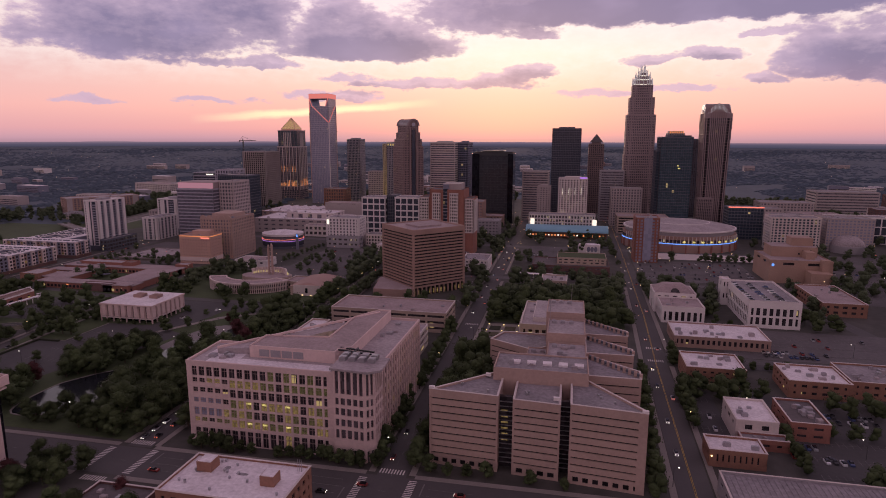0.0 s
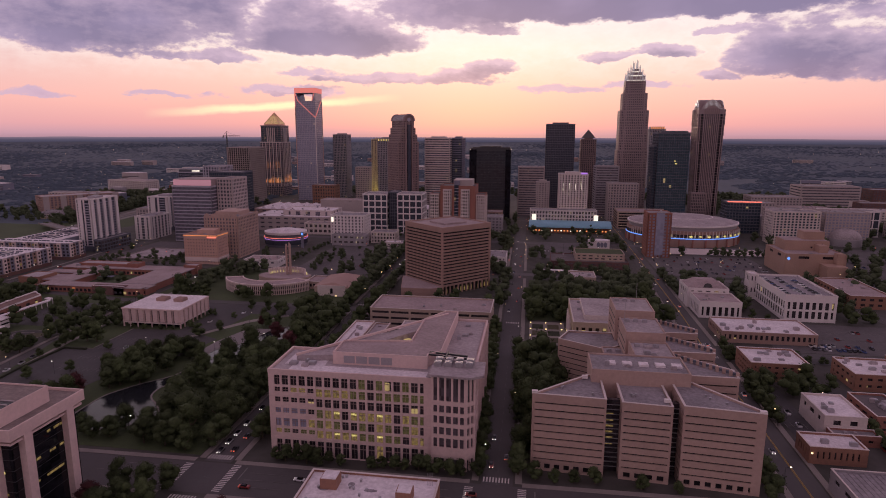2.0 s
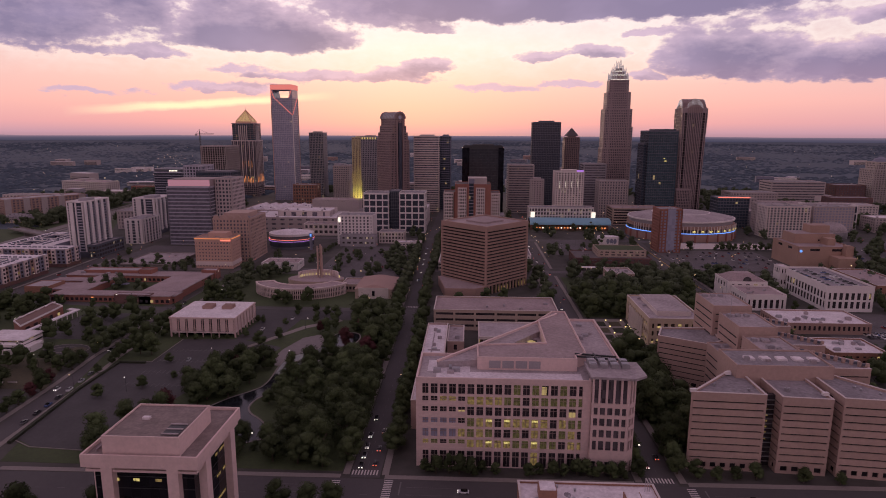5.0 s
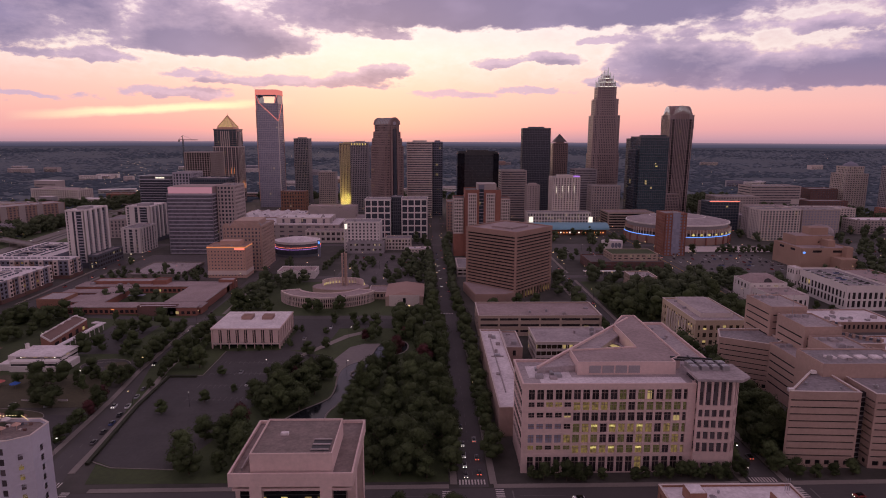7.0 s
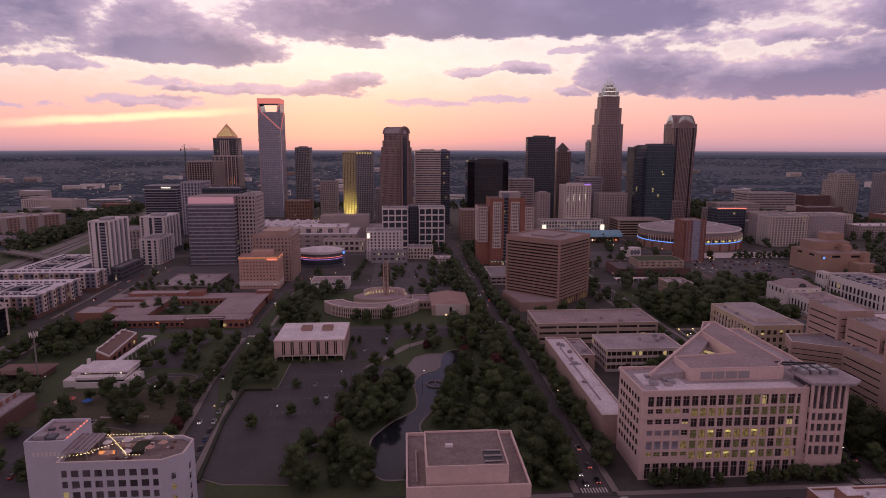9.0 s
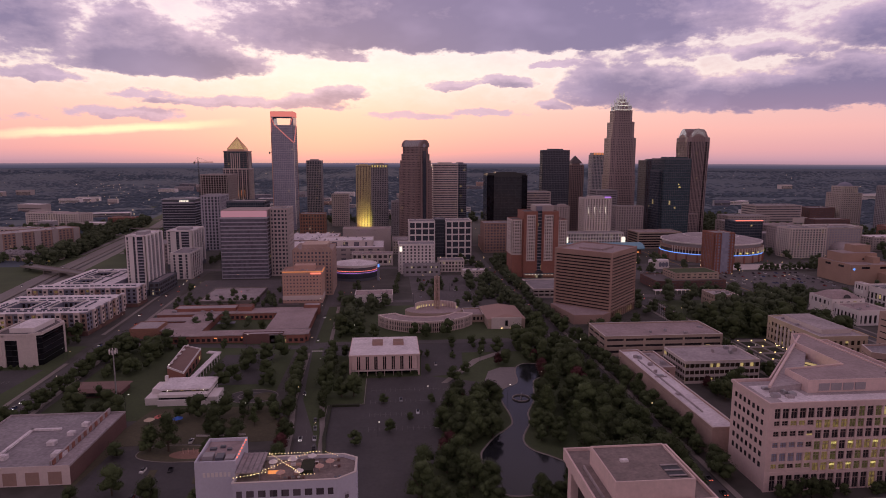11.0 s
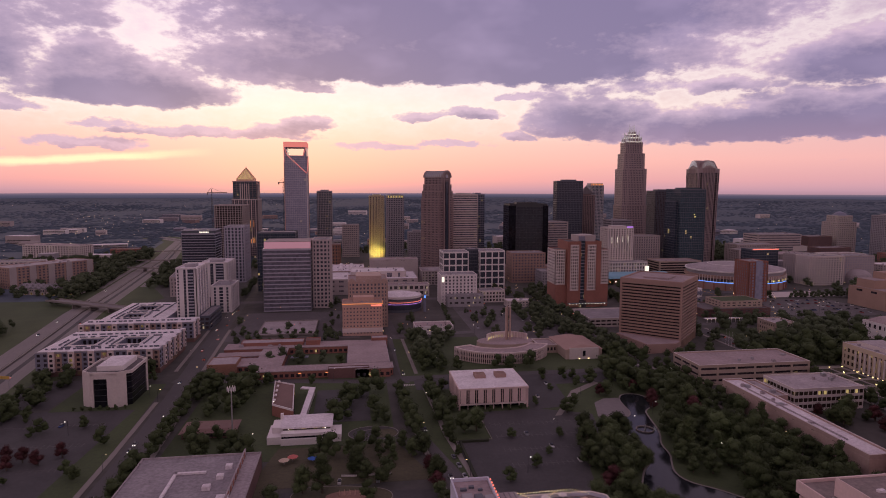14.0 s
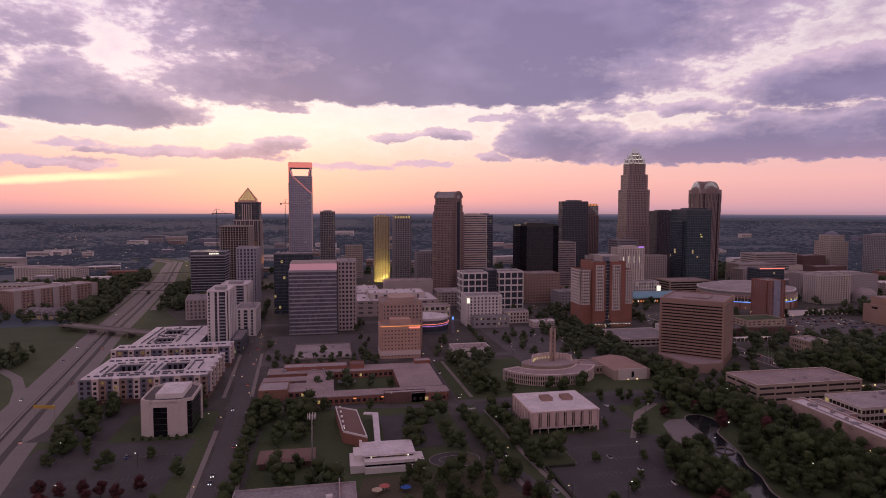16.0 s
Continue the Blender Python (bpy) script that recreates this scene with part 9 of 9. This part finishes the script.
joined("park_trees", [(x, y, s, 0) for x, y, s in SPOTS[282:] if y < 500], LOW, leaf, "dark green trees along streets and car parks")
joined("city_trees", [(x, y, s, 0) for x, y, s in SPOTS[282:] if y >= 500], LOW, leaf_city, "green street and yard trees across the city")
rnd = random.Random(41)
far_spots = []
blob = [Mesh() for _ in range(4)]
bm = bmesh.new()
bmesh.ops.create_icosphere(bm, subdivisions=1, radius=1.0)
bmesh.ops.delete(bm, geom=[q for q in bm.verts if q.co.z < -0.5], context="VERTS")
for m in blob:
    m.v = [tuple(q.co * rnd.uniform(0.7, 1.15) * 0.9) for q in bm.verts]
    m.f = [tuple(q.index for q in g.verts) for g in bm.faces]
bm.free()
while len(far_spots) < 30000:
    a, r = radians(rnd.uniform(-66, 54)), 1000 + 3350 * rnd.random() ** 0.85
    x, y = -235 + r * math.sin(a), 20 + r * math.cos(a)
    if (-600 < x < 480 and y < 1420) or (abs(x + 735 + (y - 900) * 0.16) < 62 and y < 1900) or (x < -700 and y < 1130 and x > -930):
        continue
    if noise.noise((x / 260, y / 260, 1.7)) < -0.34 - 0.1 * (r > 2500):
        continue
    s = rnd.uniform(6.5, 12) * (1 + min(r, 3000) / 4500)
    far_spots.append((x, y, s, land_height(r) - (0.10 + 0.10 * (r > 2600)) * s))
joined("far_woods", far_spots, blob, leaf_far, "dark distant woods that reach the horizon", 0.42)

# ---------------------------------------------------------------- cars, lamps and other small things
def paint_mat():
    m = bpy.data.materials.new("car_paint")
    m.use_nodes = True
    n = Net(m.node_tree)
    r = n.add("ShaderNodeObjectInfo").outputs["Random"]
    rp = n.add("ShaderNodeValToRGB")
    rp.color_ramp.interpolation = "CONSTANT"
    e = rp.color_ramp.elements
    cols = [(0.7, 0.7, 0.72), (0.35, 0.36, 0.38), (0.03, 0.03, 0.035), (0.6, 0.58, 0.56), (0.25, 0.03, 0.03), (0.05, 0.08, 0.2), (0.12, 0.12, 0.13)]
    while len(e) < len(cols):
        e.new(0.5)
    for i, c in enumerate(cols):
        e[i].position, e[i].color = i / len(cols), (*c, 1)
    n.link(r, rp.inputs[0])
    p = n.add("ShaderNodeBsdfPrincipled")
    n.link(rp.outputs[0], p.inputs["Base Color"])
    p.inputs["Roughness"].default_value = 0.3
    p.inputs["Coat Weight"].default_value = 0.4
    o = n.add("ShaderNodeOutputMaterial")
    n.link(p.outputs[0], o.inputs[0])
    return m


car_paint = paint_mat()


def make_car(x, y, rz, lights=""):
    c = thing("car", "small painted car on asphalt", "car", x, y, 0.1, rz, group="cars")
    c["label"] = {"": "parked car on asphalt", "f": "car in the street with headlamps on", "r": "car in the street with tail lamps on"}[lights]
    bd = part("body", CAR["body" if y < 265 else "far_body"], None, c)
    part("cabin", CAR["cabin"], None, c)
    for wx in (-1.4, 1.4) if y < 265 else ():
        for wy in (-0.85, 0.85):
            part("wheel", CAR["wheel"], None, c, at=pose(wx, wy, 0.33))
    if lights:
        for wy in (-0.6, 0.6):
            part("headlight" if lights == "f" else "tail_light", CAR["front" if lights == "f" else "rear"], None, bd, at=pose(0, wy, 0))
    return c


body = Mesh().prism(rect(-2.2, -0.88, 2.2, 0.88), 0.3, 0.72).prism(rect(-2.15, -0.86, 2.15, 0.86), 0.72, 0.95, rect(-2.0, -0.78, 1.95, 0.78))
CAR = {
    "body": body.data("body", car_paint),
    "far_body": Mesh().prism(rect(-2.2, -0.88, 2.2, 0.88), 0.02, 0.72).prism(rect(-2.15, -0.86, 2.15, 0.86), 0.72, 0.95, rect(-2.0, -0.78, 1.95, 0.78)).data("body", car_paint),
    "cabin": Mesh().prism(rect(-1.7, -0.76, 1.1, 0.76), 0.95, 1.48, rect(-1.2, -0.62, 0.5, 0.62)).data("cabin", glass_black),
    "wheel": Mesh().prism([(0.33 * math.cos(k * math.pi / 5), 0.33 * math.sin(k * math.pi / 5)) for k in range(10)], -0.1, 0.1).data("wheel", rubber),
    "front": Mesh().box(2.1, -0.18, 0.5, 2.28, 0.18, 0.78).data("headlight", head_lamp),
    "rear": Mesh().box(-2.3, -0.25, 0.55, -2.1, 0.25, 0.85).data("tail_light", tail_lamp),
}
for v in CAR["wheel"].vertices:
    v.co = Vector((v.co.x, v.co.z, v.co.y))
rnd = random.Random(51)


def park_rows(x0, y0, x1, y1, rows, gap, fill, turn=90):
    for j in range(rows):
        yy = y0 + (y1 - y0) * (j + 0.5) / rows
        k = x0
        while k < x1:
            if rnd.random() < fill:
                make_car(k, yy + rnd.uniform(-0.4, 0.4), turn + rnd.choice((0, 180)) + rnd.uniform(-3, 3))
            k += gap


park_rows(122, 232, 200, 300, 4, 3.2, 0.16)
park_rows(106, 268, 124, 280, 1, 3.2, 0.6)
park_rows(124, 312, 150, 326, 2, 2.8, 0.75)
park_rows(100, 272, 116, 290, 2, 2.9, 0.6)
park_rows(66, 290, 74, 330, 3, 2.9, 0.4)
park_rows(126, 408, 160, 424, 2, 3, 0.35)
park_rows(76, 625, 182, 720, 5, 3.6, 0.3)
park_rows(255, 570, 430, 760, 4, 4.2, 0.13)
park_rows(-296, 600, -212, 715, 4, 4.2, 0.14)
park_rows(-46, 695, 36, 770, 3, 4, 0.16)
park_rows(106, 410, 200, 460, 3, 3.4, 0.10)
park_rows(-340, 300, -280, 375, 4, 4.5, 0.10)
park_rows(-296, 395, -276, 445, 2, 3.5, 0.2)
park_rows(-450, 240, -390, 285, 2, 4, 0.14)
park_rows(-625, 320, -560, 410, 3, 5, 0.06)
for k in range(26):
    t = make_car(134 + (k % 3) * 11 + rnd.uniform(-0.3, 0.3), 482 + (k // 3) * 6.5, rnd.choice((0, 180)))
    t.location.z = 19.55


def on_road(line, u_list, off, lights=None):
    for y in u_list:
        for p, q in zip(line, line[1:]):
            if p[1] <= y <= q[1]:
                d = (Vector(q) - Vector(p)).normalized()
                x = p[0] + (q[0] - p[0]) * (y - p[1]) / (q[1] - p[1])
                ang = math.degrees(math.atan2(d.y, d.x))
                kind = ("f" if off < 0 else "r") if lights is None else lights
                make_car(x + off, y, ang + (180 if off < 0 else 0), kind)


on_road(ROAD_C, [232, 240, 248, 258, 275, 560, 592, 630, 655, 690, 720], -2.8)
on_road(ROAD_C, [234, 246, 262, 540, 575, 640, 700, 745], 2.8)
on_road(ROAD_A, [238, 262, 470, 520, 560, 610, 650, 700, 740, 790], -3.0)
on_road(ROAD_A, [245, 500, 545, 590, 640, 690], 3.0)
on_road(ROAD_B, [268, 300, 345, 372, 430, 520, 580, 660], -3.2)
on_road(ROAD_B, [330, 410, 505, 600, 700], 3.2)
on_road(ROAD_D, [300, 360, 470, 540], -2.6)
on_road(ROAD_D, [262, 272, 281, 290, 300, 312, 322], 4.4, "")
on_road(ROAD_E, [300, 352, 361, 470, 560, 640, 700], -3.4)
on_road(ROAD_E, [330, 400, 530, 600, 660, 740], 3.4)
for x, y in [(-421.8, 302.4), (-403.6, 301.8)]:
    make_car(x, y, 90)
on_road(FWY, [450, 520, 640, 700, 820, 900], -14)
on_road(FWY, [430, 500, 560, 690, 780], 11)
for k in range(12):
    make_car(-170 + k * 19 + rnd.uniform(-4, 4), 207 + 8 * (k % 2), 180 * (k % 2), "f" if k % 3 else "r")

LAMP = {
    "post": Mesh().tube(0, 0, 0, 8.5, 0.11, 0.07, 6).data("post", metal_dark),
    "arm": Mesh().beam((0, 0, 8.3), (1.8, 0, 8.8), 0.05).data("arm", metal_dark),
    "head": Mesh().box(1.6, -0.16, 8.66, 2.15, 0.16, 8.86).data("lamp_head", light_warm),
    "white": Mesh().box(1.6, -0.16, 8.66, 2.15, 0.16, 8.86).data("lamp_head", light_white),
}


def street_lamp(x, y, rz, white=False):
    s = thing("street_lamp", "slim street lamp, lit at dusk", "street lamp", x, y, 0, rz, group="street lamps")
    part("post", LAMP["post"], None, s)
    arm = part("arm", LAMP["arm"], None, s)
    part("lamp_head", LAMP["white" if white else "head"], None, arm)


for line, w_, ys in ((ROAD_A, 7.6, range(240, 780, 55)), (ROAD_B, 8.2, range(240, 780, 55)), (ROAD_C, 7.4, range(250, 780, 60)), (ROAD_D, 7, range(250, 580, 50)), (ROAD_E, 9, range(230, 760, 50))):
    for i, y in enumerate(ys):
        for p, q in zip(line, line[1:]):
            if p[1] <= y <= q[1]:
                x = p[0] + (q[0] - p[0]) * (y - p[1]) / (q[1] - p[1])
                s = 1 if i % 2 else -1
                street_lamp(x + s * w_, y, 180 if s > 0 else 0, i % 3 == 0)
for x, y in ((-330, 300), (-300, 345), (-345, 360), (-318, 440), (-262, 408), (-255, 345), (-232, 365), (-225, 300), (-242, 242), (-600, 345), (-575, 380), (-620, 400), (-550, 440), (-465, 395),
             (-430, 460), (-470, 345), (-400, 330), (-350, 480), (-300, 590), (-260, 640), (-235, 690), (110, 640), (150, 690), (90, 320), (130, 280), (175, 260), (180, 420), (220, 450), (290, 640), (350, 700), (-20, 740), (20, 720)):
    street_lamp(x, y, rnd.uniform(0, 360), True)

# mobile phone mast
pm_ = thing("phone_mast", "tall grey phone mast with antenna panels", "mast", -482, 362, 0)
part("pole", Mesh().tube(0, 0, 0, 30, 0.5, 0.3, 10), metal_grey, pm_)
for k in range(9):
    a = 2 * math.pi * k / 9
    part("antenna_panel", Mesh().box(-0.25, -0.1, 27.5, 0.25, 0.1, 30.2), white_wall, pm_, at=pose(2.2 * math.cos(a), 2.2 * math.sin(a), 0, 0, 0, math.degrees(a) + 90))
part("antenna_ring", Mesh().rim(ring(0, 0, 2.1, 2.1, 12), 0.15, 28.4, 28.7), metal_grey, pm_)
part("ring_strut", Mesh().beam((-2, 0, 28.5), (2, 0, 28.5), 0.1).beam((0, -2, 28.5), (0, 2, 28.5), 0.1), metal_grey, pm_)


def sunshade(x, y, mat, label):
    u = thing("sunshade", label, "sunshade", x, y, 0)
    part("pole", Mesh().tube(0, 0, 0, 2.8, 0.07, 0.07, 6), metal_grey, u)
    part("canopy", Mesh().tube(0, 0, 2.6, 3.8, 2.8, 0.15, 8), mat, u)


sunshade(-446, 328.6, surface("coral_fabric", (0.55, 0.16, 0.14), 0.9), "coral fabric garden sunshade on the lawn")
sunshade(-435.7, 325.6, surface("blue_fabric", (0.05, 0.13, 0.45), 0.9), "blue fabric garden sunshade on the lawn")
sunshade(-450, 325, surface("sand_fabric", (0.6, 0.48, 0.36), 0.9), "sand-coloured fabric garden sunshade on the lawn")
# flag poles before the brown office
for k in range(4):
    fp = thing("flag_pole", "white metal flag pole", "flag pole", -84 + 0.4 * k, 505 + 5 * k, 0, group="flag poles")
    part("pole", Mesh().tube(0, 0, 0, 14, 0.12, 0.06, 6), steel_bright, fp)
    part("finial", Mesh().tube(0, 0, 14, 14.3, 0.15, 0.05, 6), steel_bright, fp)
area("lot", ring(-404, 360, 14.5, 10.5, 32), asphalt_lot, "round asphalt turning drive", "parking lot", 0.14)
area("lawn", ring(-397, 359, 6.4, 6.4, 28), dry_lawn, "planted island in the turning drive", "grass", 0.2)
# round drive by the pavilion
sheet("kerb_ring", Mesh().rim(ring(-404, 360, 9, 5.4, 28), 0.5, 0, 0.22), concrete, "pale kerb round a planted turning island", "kerb")
sheet("kerb_ring", Mesh().rim(ring(-404, 360, 14.5, 10.5, 32), 0.5, 0, 0.22), concrete, "pale outer kerb of the turning drive", "kerb")
# flower ring with pink sculptures by the hotel forecourt
area("bed", ring(-416.8, 288.8, 11, 4.6, 24), brick_path, "oval planted bed with a brick rim", "garden bed", 0.25)
for k in range(5):
    sc = thing("sculpture", "small pink pointed garden marker", "sculpture", -421.6 + 2.4 * k, 289.6, 0.3, group="garden markers")
    part("cone", Mesh().tube(0, 0, 0, 2.6, 0.45, 0.05, 6), salmon_brick, sc)
area("lawn", rounded([(-444.2, 287.8), (-441.6, 297.5), (-427.8, 299.5), (-405.8, 295.5), (-397.7, 290.7), (-397.7, 282.0), (-413.5, 281.5), (-431.1, 282.2)]), dry_lawn, "planted island in the drop-off court", "grass", 0.2)
sheet("kerb_ring", Mesh().rim(rounded([(-444.2, 287.8), (-441.6, 297.5), (-427.8, 299.5), (-405.8, 295.5), (-397.7, 290.7), (-397.7, 282.0), (-413.5, 281.5), (-431.1, 282.2)]), 0.45, 0, 0.27), concrete, "pale kerb round the planted island", "kerb")
for (xa, ya), (xb, yb) in [((-421.1, 308.5), (-413.6, 307.7)), ((-410.6, 308.0), (-404.5, 307.4)), ((-401.8, 307.8), (-396.8, 307.9))]:
    gw = thing("garden_wall", "low white garden wall along the drop-off court", "wall", xa, ya, 0, math.degrees(math.atan2(yb - ya, xb - xa)))
    part("wall", Mesh().box(0, -0.3, 0, math.hypot(xb - xa, yb - ya), 0.3, 0.9), white_wall, gw)
    part("coping", Mesh().box(-0.05, -0.36, 0.9, math.hypot(xb - xa, yb - ya) + 0.05, 0.36, 1.0), concrete, gw)
for p, q in [((-429.7, 275.0), (-428.6, 263.6)), ((-408.9, 272.9), (-407.6, 261.4))]:
    area("lawn", [(p[0] - 1.6, p[1]), (p[0] + 1.6, p[1]), (q[0] + 1.6, q[1]), (q[0] - 1.6, q[1])], dry_lawn, "planted strip between parking bays", "grass", 0.18)
# hedge along the car park
hd = thing("hedge", "clipped dark hedge along the car park", "hedge", 0, 0, 0)
part("shrub", slab_strip([(-351, 242.5), (-356.8, 300), (-357, 340), (-341, 340)], 1.6, 0.05, 1.3), hedge_m, hd)
# lights far out among the woods
lm, rr = Mesh(), random.Random(61)
for _ in range(200):
    a, r = radians(rr.uniform(-62, 50)), 1300 + 2500 * rr.random()
    x, y, z = -235 + r * math.sin(a), 20 + r * math.cos(a), land_height(r)
    s = 0.2 + r / 6500
    lm.box(x - s, y - s, z + 9, x + s, y + s, z + 9 + 1.6 * s)
for _ in range(50):
    u = rr.random()
    x, y = -1010 + rr.uniform(-130, 130) - 420 * u, 1500 + 1300 * u
    lm.box(x - 0.7, y - 0.7, 9 + land_height(math.hypot(x + 235, y)), x + 0.7, y + 0.7, 10.4 + land_height(math.hypot(x + 235, y)))
tagged(new("far_lights", lm.data("far_lights", lamp_mat("far_lamp", (1.0, 0.78, 0.55), 1.6))), "tiny warm street lights among far woods", "lights", kind="stuff")

# small lamps in the formal garden
for gi in range(3):
    for gj in range(5):
        gl = thing("garden_light", "small warm bollard lamp in the garden", "garden lamp", -57.2 + gi * 11, 382 + gj * 14.6, 0.1, group="garden lamps")
        part("post", Mesh().tube(0, 0, 0, 0.7, 0.12, 0.12, 6), metal_dark, gl)
        part("lens", Mesh().box(-0.4, -0.4, 0.7, 0.4, 0.4, 1.2), garden_lamp, gl)

# street lights and signs far up the avenues
cl, rr = [Mesh(), Mesh()], random.Random(71)
for line, n in ((ROAD_A, 26), (ROAD_B, 34), (ROAD_C, 28)):
    for _ in range(n):
        y = 560 + 640 * rr.random() ** 0.8
        for p, q in zip(line, line[1:]):
            if p[1] <= y <= q[1]:
                x = p[0] + (q[0] - p[0]) * (y - p[1]) / (q[1] - p[1]) + rr.choice((-8, 8)) + rr.uniform(-2, 2)
                z = rr.choice((0.7, 6.0, 8.0))
                cl[rr.random() < 0.3].box(x - 0.3, y - 0.3, z, x + 0.3, y + 0.3, z + 0.5)
for _ in range(260):
    x, y = rr.uniform(-560, 420), rr.uniform(560, 1250)
    z = rr.choice((3.0, 6.0, 8.0))
    cl[rr.random() < 0.25].box(x - 0.25, y - 0.25, z, x + 0.25, y + 0.25, z + 0.45)
tagged(new("street_lights", cl[0].data("street_lights", light_warm)), "small warm street lights across the city", "lights", kind="stuff")
tagged(new("street_lights", cl[1].data("street_lights", light_red)), "small red and white traffic lights across the city", "lights", kind="stuff")
